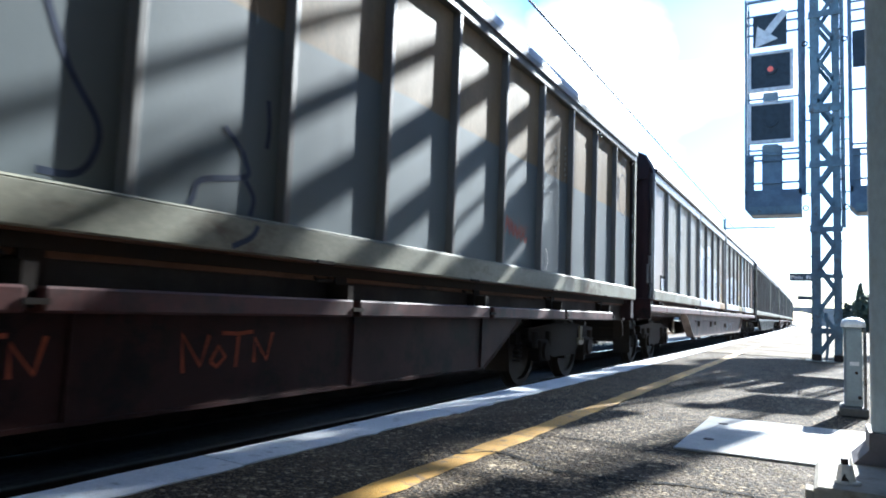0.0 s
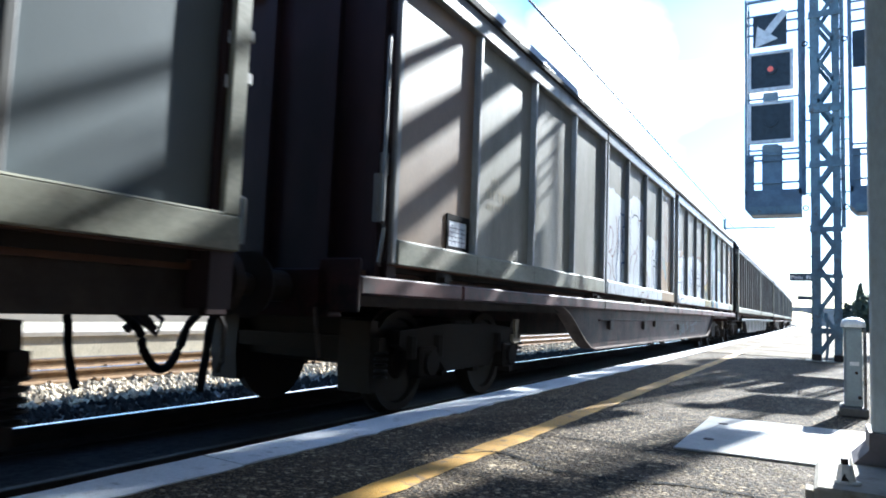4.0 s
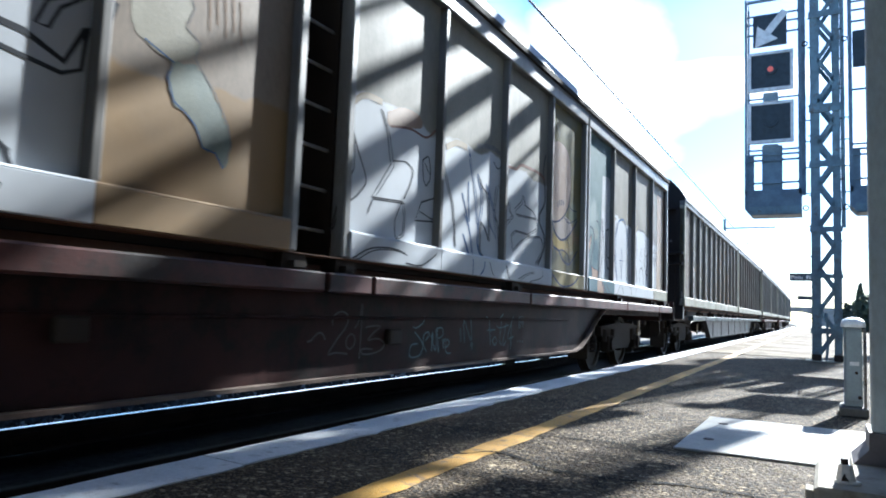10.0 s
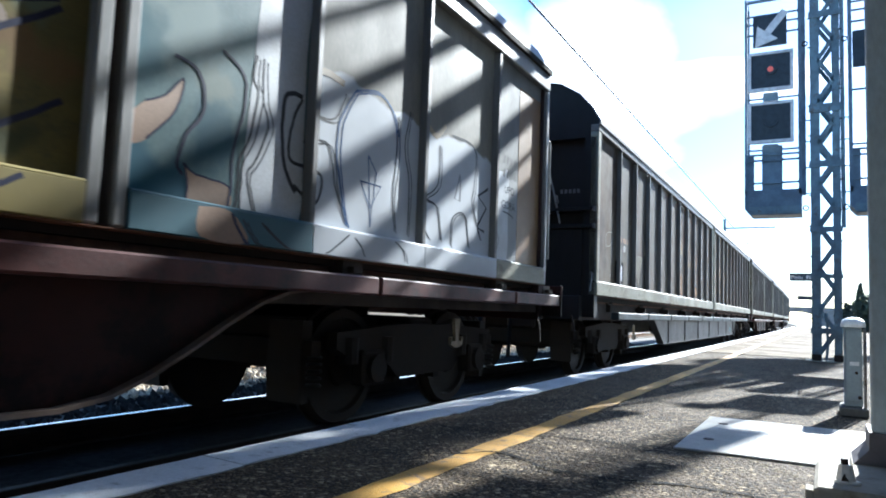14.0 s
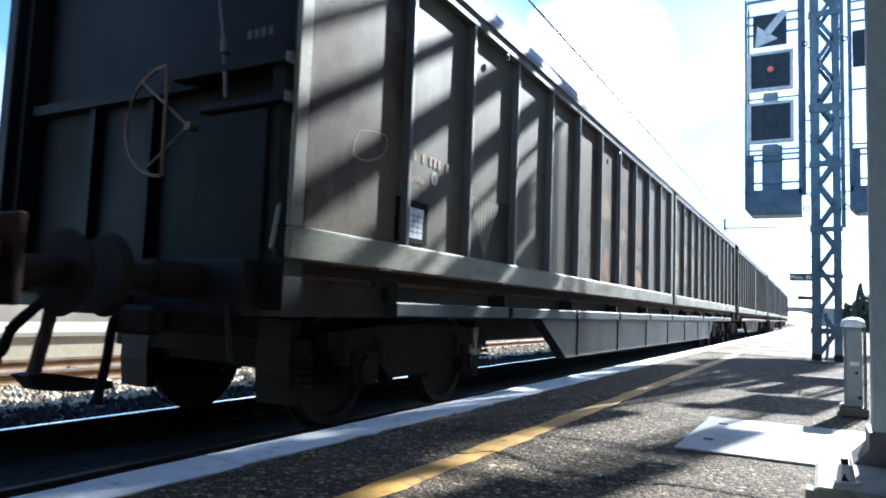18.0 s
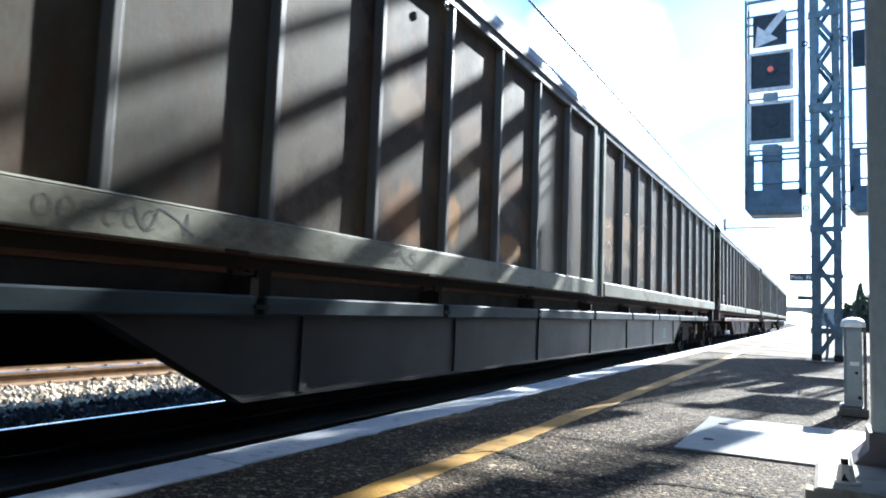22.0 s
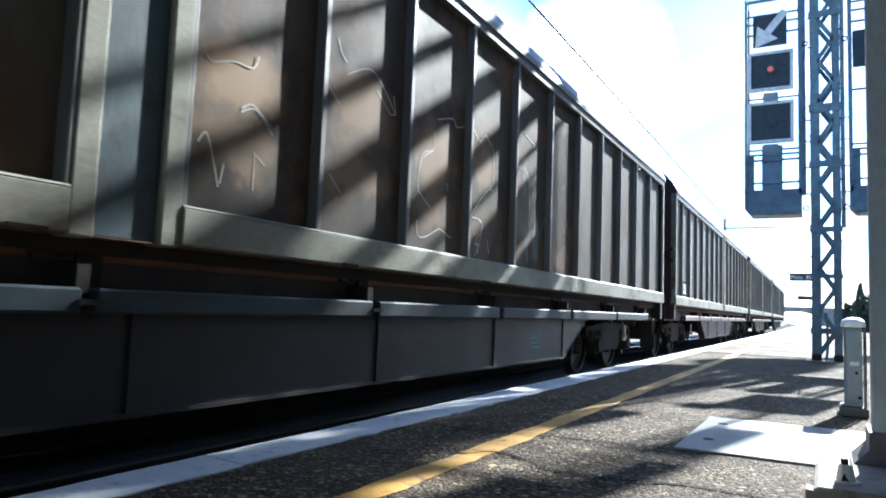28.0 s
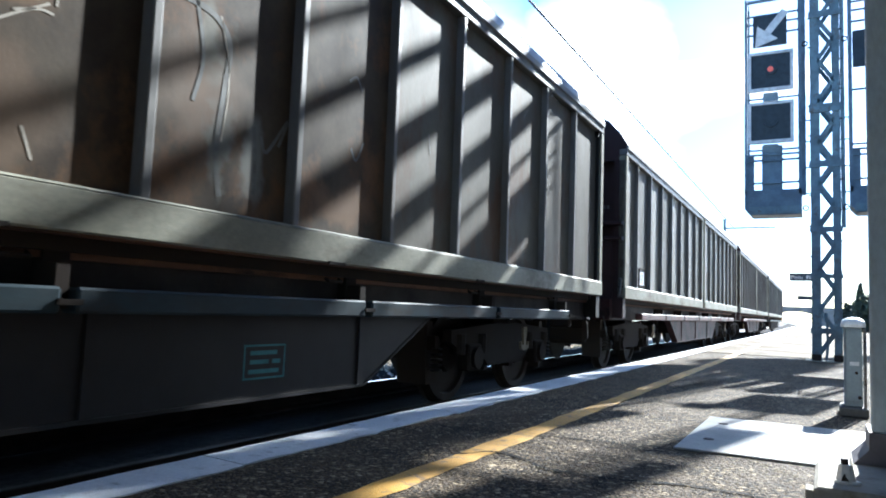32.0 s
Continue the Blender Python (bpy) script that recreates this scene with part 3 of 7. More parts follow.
        r = rb.uniform(0.003, 0.008)
        q = base * r * rb.uniform(0.6, 1.3, (6, 3)) * (1, 1, 0.35)
        V.append(q + (x, y, 0.002 + 0.3 * r))
        F.append(fc + 6 * i)
    me = bpy.data.meshes.new("grit")
    me.from_pydata(np.concatenate(V).tolist(), [], np.concatenate(F).tolist())
    me.materials.append(surface("grit", (0.58, 0.49, 0.35), (0.36, 0.30, 0.21), 0.5, 40, rough=0.9, bump=0))
    tagged(new("grit", me), "loose grit and crumbled asphalt on the platform", "grit", "", "stuff")
    # rails; the near track takes darker copies, coloured for its shade
    prof = [(-0.07, -0.172), (0.07, -0.172), (0.07, -0.155), (0.012, -0.13), (0.012, -0.045), (0.036, -0.035), (0.036, -0.004), (-0.036, -0.004),
            (-0.036, -0.035), (-0.012, -0.045), (-0.012, -0.13), (-0.07, -0.155)]
    head = [(-0.030, -0.003), (0.030, -0.003), (0.026, 0.0), (-0.026, 0.0)]
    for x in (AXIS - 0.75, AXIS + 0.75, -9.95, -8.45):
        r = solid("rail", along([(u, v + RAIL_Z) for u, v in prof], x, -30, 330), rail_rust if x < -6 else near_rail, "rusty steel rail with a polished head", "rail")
        part("railhead", along([(u, v + RAIL_Z) for u, v in head], x, -30, 330), shaded_head if x > -4 else rail_head, r, "polished running surface")
    # sleepers and clips of the other track, and the near track's sleepers
    sl = bmesh.new()
    prism(sl, [(-1.25, -0.6), (1.25, -0.6), (1.25, -0.405), (0.9, -0.392), (-0.9, -0.392), (-1.25, -0.405)], 'y', -0.13, 0.13)
    sme = part("sleeper", sl, sleeper_mat)
    for sx in (-0.75, 0.75):
        for dx in (-0.1, 0.1):
            part("rail_clip", boxed(sx + dx - 0.045, sx + dx + 0.045, -0.06, 0.06, -0.392, -0.345, 0.01), rail_rust, sme)
    tagged(sme, "pale concrete railway sleeper in ballast", "sleeper", "sleepers under the tracks", "structure")
    sme.matrix_basis = pose(-9.2, 1.0, 0)
    for i in range(1, 80):
        y = 1.0 + 0.6 * i
        copy_thing(sme, pose(-9.2 + bend(y), y, 0))
    # loose stones that show under the wagons
    rng = np.random.default_rng(4)
    base = np.array([(1, 0, 0), (-1, 0, 0), (0, 1, 0), (0, -1, 0), (0, 0, 1), (0, 0, -1)], float)
    fc = np.array([(0, 2, 4), (2, 1, 4), (1, 3, 4), (3, 0, 4), (2, 0, 5), (1, 2, 5), (3, 1, 5), (0, 3, 5)])
    cnt = 9500
    xs = rng.uniform(-8.3, -5.05, cnt)
    ys = 1.5 + 26 * rng.random(cnt) ** 1.5
    more = 2600
    xs = np.concatenate([xs, rng.uniform(-9.8, -8.6, more), rng.uniform(-10.9, -10.05, more // 2)])
    ys = np.concatenate([ys, 2 + 22 * rng.random(more), 3 + 22 * rng.random(more // 2)])
    # Edge of the train's shadow: stones inside it are coloured dark.
    rim = -6.72 + 0.05 * np.sin(3.1 * ys) + 0.04 * np.sin(7.7 * ys)
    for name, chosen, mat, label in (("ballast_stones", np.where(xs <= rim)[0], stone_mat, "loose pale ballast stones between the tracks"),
                                     ("oily_stones", np.where(xs > rim)[0], stone_dark, "ballast stones beside the near track, coloured dark as shade")):
        V, F = [], []
        for k, i in enumerate(chosen):
            r = rng.uniform(0.026, 0.058)
            q = base * r * rng.uniform(0.55, 1.25, (6, 3))
            th = rng.uniform(0, 6.28)
            c, s_ = math.cos(th), math.sin(th)
            q = q @ np.array(((c, s_, 0), (-s_, c, 0.3), (0, -0.3, 1)))
            q += (xs[i] + bend(ys[i]), ys[i], -0.415 + 0.03 * rng.random())
            F.append(fc + 6 * k)
            V.append(q)
        me = bpy.data.meshes.new(name)
        me.from_pydata(np.concatenate(V).tolist(), [], np.concatenate(F).tolist())
        me.materials.append(mat)
        tagged(new(name, me), label, "ballast", "", "stuff")
    nt = stone_mat.node_tree
    geo, hs = nt.nodes.new("ShaderNodeNewGeometry"), nt.nodes.new("ShaderNodeHueSaturation")
    mr = nt.nodes.new("ShaderNodeMapRange")
    mr.inputs["To Min"].default_value, mr.inputs["To Max"].default_value = 0.14, 1.5
    nt.links.new(geo.outputs["Random Per Island"], mr.inputs["Value"])
    nt.links.new(mr.outputs["Result"], hs.inputs["Value"])
    b = nt.nodes["Principled BSDF"]
    nt.links.new(b.inputs["Base Color"].links[0].from_socket, hs.inputs["Color"])
    nt.links.new(hs.outputs["Color"], b.inputs["Base Color"])


build_setting()


# ---- the wagons ----
def trapezoid_rib(y, z0, z1, x0, x1, w0=0.048, w1=0.027):
    bm = bmesh.new()
    prism(bm, [(x0, y - w0), (x1 - 0.006, y - w1), (x1, y - w1 + 0.008), (x1, y + w1 - 0.008), (x1 - 0.006, y + w1), (x0, y + w0)], 'z', z0, z1)
    return bm


def scribble(rnd, y0, y1, z0, z1, n=7, curl=0.5):
    """A painted letter-like outline inside a rectangle."""
    pts = []
    y, z = rnd.uniform(y0, y1), rnd.uniform(z0, z1)
    a = rnd.uniform(0, 6.28)
    for i in range(n * 7):
        if i % 7 == 0:
            a += rnd.choice((-1.7, -1.1, 1.1, 1.7, 2.4, -2.4)) * rnd.uniform(0.6, 1.1)
        a += rnd.uniform(-curl, curl) * 0.35
        step = 0.055
        ny, nz = y + step * math.cos(a) * 0.75, z + step * math.sin(a)
        if not (y0 < ny < y1):
            a = math.pi - a
            ny = min(max(ny, y0), y1)
        if not (z0 < nz < z1):
            a = -a
            nz = min(max(nz, z0), z1)
        y, z = ny, nz
        pts.append((y, z))
    return pts


def smooth_line(pts, n=6):
    """A Catmull-Rom curve through a few points."""
    out = []
    for i in range(len(pts) - 1):
        p = [pts[max(i - 1, 0)], pts[i], pts[i + 1], pts[min(i + 2, len(pts) - 1)]]
        for j in range(n):
            f = j / n
            out.append(tuple(0.5 * (2 * p[1][k] + (p[2][k] - p[0][k]) * f + (2 * p[0][k] - 5 * p[1][k] + 4 * p[2][k] - p[3][k]) * f * f
                                    + (3 * p[1][k] - p[0][k] - 3 * p[2][k] + p[3][k]) * f ** 3) for k in (0, 1)))
    out.append(pts[-1])
    return out


INK = {"n": plain("navy_line", (0.035, 0.04, 0.075), 0.55), "k": black_paint, "b": plain("blue_line", (0.05, 0.11, 0.26), 0.55), "r": plain("brown_line", (0.20, 0.11, 0.09), 0.6), "g": grey_paint,
       "o": surface("ochre_paint", (0.30, 0.235, 0.14), amount=0.5, scale=5, rough=0.6), "t": plain("tan_paint", (0.27, 0.17, 0.10), 0.6)}


def sprayed(w, uc, ink, pts, width=0.013, double=True, soft=True):
    """One sprayed outline on the wall or its sill, given along the train and over the rail; often drawn twice, as the painter did."""
    line = smooth_line([(y - uc, z) for y, z in pts], 4) if soft else [(y - uc, z) for y, z in pts]
    rnd = random.Random(int(pts[0][0] * 100 + pts[0][1] * 1000))
    sill = max(z for _, z in pts) < 1.432
    lo, hi, x = (1.256, 1.418, 1.5058) if sill else (1.432, 3.4, 1.4310)
    line = [(y + rnd.uniform(-0.004, 0.004), min(max(z, lo), hi) + rnd.uniform(0, 0.004)) for y, z in line]
    bm = bmesh.new()
    stroke(bm, line, width * 0.95, x + rnd.uniform(0, 0.0006))
    part("graffiti", bm, INK[ink], w, "thin sprayed graffiti outline")
    if double:
        bm = bmesh.new()
        stroke(bm, [(y + 0.034 + 0.010 * math.sin(7 * z), min(max(z - 0.012, lo), hi)) for y, z in line], width * 0.7, x - 0.0002)
        part("graffiti", bm, INK[ink], w, "thin sprayed graffiti outline")


def patch(w, uc, ink, pts, x=1.4304, ragged=0.0):
    bm = bmesh.new()
    rim = smooth_line([(y - uc, z) for y, z in pts] + [(pts[0][0] - uc, pts[0][1])], 4)[:-1]
    rnd = random.Random(len(pts))
    rim = [(y + rnd.uniform(-ragged, ragged), z + rnd.uniform(-ragged, ragged)) for y, z in rim]
    bm.faces.new([bm.verts.new((x, y, z)) for y, z in rim])
    bmesh.ops.recalc_face_normals(bm, faces=bm.faces[:])
    part("paint_patch", bm, ink, w, "flat patch of sprayed paint")


def chalked(w, uc, ink, *pts):
    """One hand-drawn chalk stroke of a word on the side girder."""
    line = [(y - uc, z) for y, z in pts]
    part("graffiti", stroke(bmesh.new(), smooth_line(line, 5) if len(line) > 2 else line, 0.013, 1.3515 + 0.0004 * (len(pts) % 4)), ink, w, "stroke of chalked handwriting")


def wall_graffiti(w, uc):
    d = lambda *a, **k: sprayed(w, uc, *a, **k)
    tan_ink = surface("flesh_paint", (0.30, 0.20, 0.13), (0.24, 0.155, 0.10), 0.5, 3.0, rough=0.55, bump=0.04)
    pink_ink = surface("dusty_pink_paint", (0.27, 0.22, 0.18), (0.22, 0.165, 0.12), 0.5, 2.5, rough=0.55, bump=0.04)
    chalk_white = surface("flat_white_paint", (0.53, 0.56, 0.60), (0.44, 0.46, 0.48), 0.4, 3.0, rough=0.5, bump=0.04, spec=0.4)
    # broad fields of paint under the outlines
    patch(w, uc, surface("cream_olive_paint", (0.28, 0.265, 0.19), (0.23, 0.21, 0.145), 0.5, 2.5, rough=0.55), [(22.77, 2.21), (22.84, 2.16), (23.01, 2.10), (23.14, 2.19), (23.16, 2.25), (23.07, 2.30), (23.12, 2.42), (23.06, 2.50), (23.08, 2.64), (23.02, 2.74), (23.06, 2.9), (22.9, 3.05), (22.77, 2.98)], 1.4303, 0.012)
    patch(w, uc, surface("green_paint", (0.14, 0.18, 0.155), (0.185, 0.21, 0.17), 0.5, 3.5, rough=0.6), [(23.01, 2.10), (23.14, 2.13), (23.20, 2.10), (23.28, 2.02), (23.33, 1.93), (23.38, 1.88), (23.41, 1.78), (23.37, 1.64), (23.31, 1.71), (23.22, 1.72), (23.17, 1.82), (23.11, 1.87), (23.03, 1.91), (22.98, 2.02)], 1.4306, 0.012)
    d("g", [(23.02, 2.74), (23.08, 2.64), (23.06, 2.5), (23.12, 2.42), (23.07, 2.3), (23.16, 2.25), (23.14, 2.16), (23.28, 2.02), (23.38, 1.88), (23.41, 1.78), (23.37, 1.64)], 0.010, False, False)
    d("b", [(23.37, 1.64), (23.31, 1.71), (23.22, 1.72), (23.17, 1.82), (23.11, 1.87), (23.03, 1.91), (22.98, 2.02), (23.01, 2.10), (22.84, 2.16)], 0.010, False, False)
    for k in range(5):
        d("t", [(23.20 + 0.055 * k, 2.60 - 0.02 * (k % 3)), (23.22 + 0.055 * k, 2.34 + 0.05 * (k % 2))], 0.010, False, False)
    patch(w, uc, tan_ink, [(24.89, 2.37), (25.1, 2.46), (25.34, 2.46), (25.38, 2.37), (25.11, 2.31), (24.92, 2.27)])
    patch(w, uc, tan_ink, [(28.30, 2.16), (28.37, 2.03), (28.52, 2.02), (28.71, 2.07), (28.89, 2.17), (29.03, 2.33), (29.07, 2.6), (28.95, 2.95), (28.5, 3.0), (28.3, 2.7)])
    patch(w, uc, pink_ink, [(28.43, 2.02), (28.53, 1.9), (28.73, 1.84), (28.94, 1.88), (29.14, 1.98), (29.1, 2.08), (28.89, 2.14), (28.71, 2.06), (28.52, 2.01)])
    patch(w, uc, tan_ink, [(29.72, 1.80), (29.79, 1.87), (29.9, 1.93), (30.0, 2.04), (29.98, 1.92), (29.93, 1.82), (29.81, 1.69), (29.72, 1.66)])
    patch(w, uc, tan_ink, [(30.03, 1.62), (30.09, 1.58), (30.2, 1.57), (30.33, 1.55), (30.34, 1.44), (30.08, 1.44), (30.06, 1.51)])
    patch(w, uc, tan_ink, [(30.08, 1.41), (30.29, 1.41), (30.42, 1.26), (30.10, 1.26)], 1.5054)
    patch(w, uc, chalk_white, [(30.50, 2.95), (30.47, 2.36), (30.44, 1.89), (30.43, 1.44), (30.66, 1.436), (30.90, 1.44), (30.91, 1.9), (30.90, 2.5), (30.91, 2.95)])
    patch(w, uc, chalk_white, [(33.70, 2.30), (33.90, 2.33), (34.02, 2.34), (34.03, 1.9), (34.02, 1.45), (33.71, 1.45)])
    # letters, one outline after the other
    d("r", [(19.05, 2.26), (19.0, 2.14), (18.98, 2.03), (18.99, 1.91), (19.04, 1.88), (19.16, 1.93), (19.2, 2.0), (19.23, 2.12), (19.24, 2.18), (19.17, 2.24), (19.11, 2.27), (19.05, 2.26)], 0.017)
    d("r", [(19.39, 2.47), (19.47, 2.36), (19.47, 2.25), (19.48, 2.13), (19.45, 2.02), (19.36, 1.92), (19.25, 1.83), (19.15, 1.85)], 0.014)
    d("r", [(19.15, 1.85), (19.21, 1.81), (19.21, 1.76), (19.26, 1.67), (19.29, 1.55), (19.33, 1.52), (19.39, 1.5), (19.43, 1.45)], 0.016)
    d("r", [(18.85, 1.41), (18.92, 1.5), (18.91, 1.72), (18.95, 1.73), (19.04, 1.7), (19.13, 1.66), (19.13, 1.57), (19.08, 1.41)], 0.016)
    d("g", [(18.8, 2.2), (18.8, 2.05), (18.79, 1.94), (18.78, 1.79), (18.76, 1.62), (18.72, 1.4)], 0.012)
    d("r", [(18.86, 1.38), (18.88, 1.32), (18.88, 1.23)], 0.012, False)
    d("r", [(19.09, 1.39), (19.12, 1.32), (19.19, 1.28), (19.25, 1.24)], 0.012, False)
    d("r", [(19.37, 1.41), (19.34, 1.35), (19.33, 1.25)], 0.012, False)
    d("b", [(19.61, 2.49), (19.57, 2.37), (19.57, 2.16), (19.53, 1.93), (19.49, 1.82), (19.45, 1.73), (19.44, 1.63), (19.48, 1.54), (19.45, 1.42)], 0.022)
    d("b", [(19.68, 2.55), (19.81, 2.54), (19.89, 2.55), (19.9, 2.38), (19.81, 2.33), (19.81, 2.15), (19.76, 2.08), (19.78, 1.99), (19.9, 1.94), (20.08, 1.98)], 0.024)
    d("b", [(19.67, 1.42), (19.73, 1.56), (19.75, 1.69), (19.76, 1.76), (19.95, 1.79), (20.05, 1.8)], 0.024)
    d("b", [(19.46, 1.38), (19.48, 1.31), (19.47, 1.25)], 0.016, False)
    d("b", [(19.68, 1.38), (19.66, 1.31), (19.65, 1.24)], 0.016, False)
    d("k", [(20.11, 2.53), (20.3, 2.56), (20.32, 2.4), (20.32, 2.21), (20.29, 2.08), (20.32, 1.96), (20.32, 1.78), (20.26, 1.62), (20.25, 1.45)], 0.013)
    d("k", [(20.38, 2.71), (20.43, 2.56), (20.56, 2.64), (20.75, 2.66), (20.88, 2.64), (20.91, 2.5)], 0.026, False, False)
    d("r", [(20.9, 2.59), (21.12, 2.62), (21.22, 2.55), (21.28, 2.38), (21.4, 2.22)], 0.015)
    d("r", [(20.34, 2.37), (20.38, 2.17), (20.46, 2.08), (20.59, 2.03), (20.83, 2.1), (20.9, 2.19), (20.93, 2.28), (20.97, 2.47)], 0.011, False)
    d("r", [(20.33, 1.63), (20.36, 1.79), (20.42, 1.92), (20.54, 1.98), (20.71, 2.02), (20.78, 1.94), (20.61, 1.76), (20.59, 1.67), (20.58, 1.49)], 0.013)
    d("k", [(20.85, 1.88), (20.82, 2.01), (20.85, 2.16)], 0.012, False)
    d("r", [(21.4, 2.22), (21.5, 2.09), (21.56, 1.83), (21.73, 1.47)], 0.013)
    d("k", [(20.79, 1.92), (20.85, 1.85), (20.82, 1.74), (20.7, 1.62), (20.77, 1.47)], 0.011, False)
    d("r", [(20.62, 1.39), (20.63, 1.29), (20.74, 1.27)], 0.012, False)
    d("r", [(20.79, 1.26), (20.87, 1.33), (21.01, 1.35), (21.11, 1.32)], 0.013)
    d("r", [(20.24, 1.4), (20.26, 1.32), (20.22, 1.25)], 0.012)
    d("r", [(21.38, 2.08), (21.44, 2.06), (21.46, 1.99), (21.54, 1.84), (21.59, 1.75), (21.63, 1.62), (21.65, 1.46)], 0.016, False)
    d("r", [(21.38, 2.02), (21.47, 2.02), (21.52, 1.9), (21.58, 1.77), (21.64, 1.72), (21.68, 1.59), (21.72, 1.44)], 0.014, False)
    d("g", [(21.45, 2.22), (21.59, 2.22), (21.76, 2.17), (21.8, 2.18), (21.81, 2.04), (21.79, 1.94), (21.74, 1.9), (21.73, 1.85)], 0.013, False)
    d("r", [(21.78, 1.68), (21.81, 1.6), (21.79, 1.5), (21.77, 1.44)], 0.012)
    d("r", [(22.18, 2.1), (22.11, 2.17), (22.03, 2.16), (22.0, 1.98), (22.03, 1.89), (22.03, 1.72), (22.02, 1.52), (21.98, 1.44)], 0.014)
    d("k", [(22.14, 2.0), (22.3, 1.99), (22.47, 1.92), (22.55, 2.08), (22.65, 2.13), (22.69, 2.27)], 0.030, False, False)
    d("k", [(22.15, 1.87), (22.21, 1.9), (22.46, 1.87), (22.55, 1.91), (22.56, 2.08)], 0.022, False, False)
    d("k", [(22.14, 2.0), (22.13, 1.84), (22.18, 1.78), (22.17, 1.65), (22.17, 1.55), (22.26, 1.51), (22.3, 1.43)], 0.024, False, False)
    d("k", [(22.15, 1.87), (22.2, 1.76), (22.18, 1.64), (22.21, 1.55), (22.28, 1.5), (22.28, 1.43)], 0.016, False, False)
    d("k", [(22.19, 1.37), (22.16, 1.31), (22.15, 1.25)], 0.018)
    d("k", [(22.52, 2.25), (22.38, 2.15), (22.34, 2.04), (22.39, 2.04), (22.44, 2.14), (22.54, 2.23), (22.55, 2.41)], 0.018, False, False)
    d("r", [(21.24, 1.26), (21.3, 1.29), (21.41, 1.3), (21.47, 1.36)], 0.013)
    d("r", [(21.39, 1.26), (21.44, 1.32), (21.47, 1.37)], 0.013, False)
    d("r", [(21.67, 1.29), (21.7, 1.36), (21.74, 1.4)], 0.012, False)
    d("k", [(24.36, 2.37), (24.45, 2.17), (24.51, 2.05), (24.51, 1.86), (24.41, 1.76), (24.36, 1.6), (24.28, 1.38)], 0.014, False)
    d("k", [(24.44, 2.22), (24.55, 2.01), (24.66, 1.82), (24.56, 1.69), (24.4, 1.58), (24.31, 1.41)], 0.014, False)
    d("k", [(24.81, 2.37), (24.9, 2.22), (24.96, 1.99), (24.81, 1.8), (24.74, 1.71), (25.14, 1.74), (25.17, 1.63), (25.16, 1.5), (25.04, 1.41)], 0.013, True, False)
    d("k", [(24.98, 2.02), (25.18, 2.05), (25.28, 1.99), (25.22, 1.85), (25.16, 1.76)], 0.012, False)
    d("k", [(24.69, 1.59), (24.76, 1.7)], 0.012, False)
    d("k", [(25.14, 1.74), (25.05, 1.58), (25.07, 1.44)], 0.012, False)
    d("k", [(24.45, 1.25), (24.66, 1.34), (24.93, 1.36), (25.1, 1.34)], 0.013)
    d("k", [(25.11, 1.27), (25.34, 1.27), (25.57, 1.38)], 0.013, False)
    d("k", [(25.42, 2.12), (25.5, 2.16), (25.54, 2.09), (25.54, 1.99), (25.48, 1.92), (25.43, 2.0), (25.42, 2.12)], 0.014, False)
    d("k", [(25.45, 2.1), (25.53, 2.02)], 0.010, False, False)
    d("k", [(25.42, 1.78), (25.74, 1.88), (25.75, 1.74), (25.62, 1.65), (25.34, 1.62), (25.42, 1.78)], 0.015, False, False)
    d("k", [(25.4, 1.7), (25.62, 1.66)], 0.011, False, False)
    d("o", [(24.47, 2.32), (24.61, 2.41), (24.82, 2.42)], 0.050, False)
    d("r", [(24.94, 2.27), (25.21, 2.32), (25.46, 2.31), (25.61, 2.41)], 0.020, False)
    d("k", [(25.61, 2.41), (25.72, 2.2), (25.82, 2.01), (25.93, 1.82), (25.98, 1.62), (26.0, 1.48)], 0.015)
    d("b", [(26.21, 2.4), (26.26, 2.22), (26.34, 2.05), (26.4, 1.83), (26.44, 1.69)], 0.014)
    d("b", [(26.16, 1.79), (26.27, 1.66), (26.34, 1.46)], 0.014)
    d("b", [(26.6, 2.14), (26.78, 1.9), (26.84, 1.64), (26.66, 1.8), (26.6, 2.14)], 0.015, True, False)
    d("k", [(26.74, 2.38), (26.87, 2.33), (26.95, 2.43)], 0.014, False)
    d("o", [(25.8, 2.31), (25.98, 2.39), (26.18, 2.39)], 0.060, False)
    d("g", [(26.38, 2.45), (26.69, 2.51), (26.9, 2.49)], 0.050, False)
    d("b", [(26.41, 2.2), (26.44, 2.11), (26.49, 2.04), (26.49, 1.89), (26.46, 1.73), (26.44, 1.58), (26.48, 1.48), (26.58, 1.43)], 0.018)
    d("b", [(26.11, 1.97), (26.17, 1.87), (26.24, 1.73), (26.27, 1.73), (26.24, 1.93), (26.23, 2.09)], 0.024, False, False)
    d("b", [(26.15, 1.61), (26.22, 1.51), (26.27, 1.44)], 0.018)
    d("b", [(26.23, 1.39), (26.23, 1.32), (26.23, 1.25)], 0.016, False)
    d("b", [(26.38, 1.26), (26.45, 1.31), (26.47, 1.39)], 0.018, False)
    d("k", [(26.44, 2.17), (26.51, 2.09), (26.6, 2.06), (26.64, 1.96), (26.66, 1.81), (26.69, 1.66), (26.67, 1.61), (26.63, 1.67), (26.55, 1.74), (26.49, 1.75), (26.49, 1.61), (26.5, 1.5), (26.59, 1.44)], 0.016)
    d("k", [(26.57, 1.39), (26.61, 1.33), (26.67, 1.27)], 0.013, False)
    d("k", [(26.83, 2.15), (26.79, 2.01), (26.79, 1.87), (26.86, 1.8), (26.9, 1.66), (26.93, 1.45)], 0.014)
    d("k", [(26.87, 2.17), (26.98, 2.1), (27.09, 2.03)], 0.014)
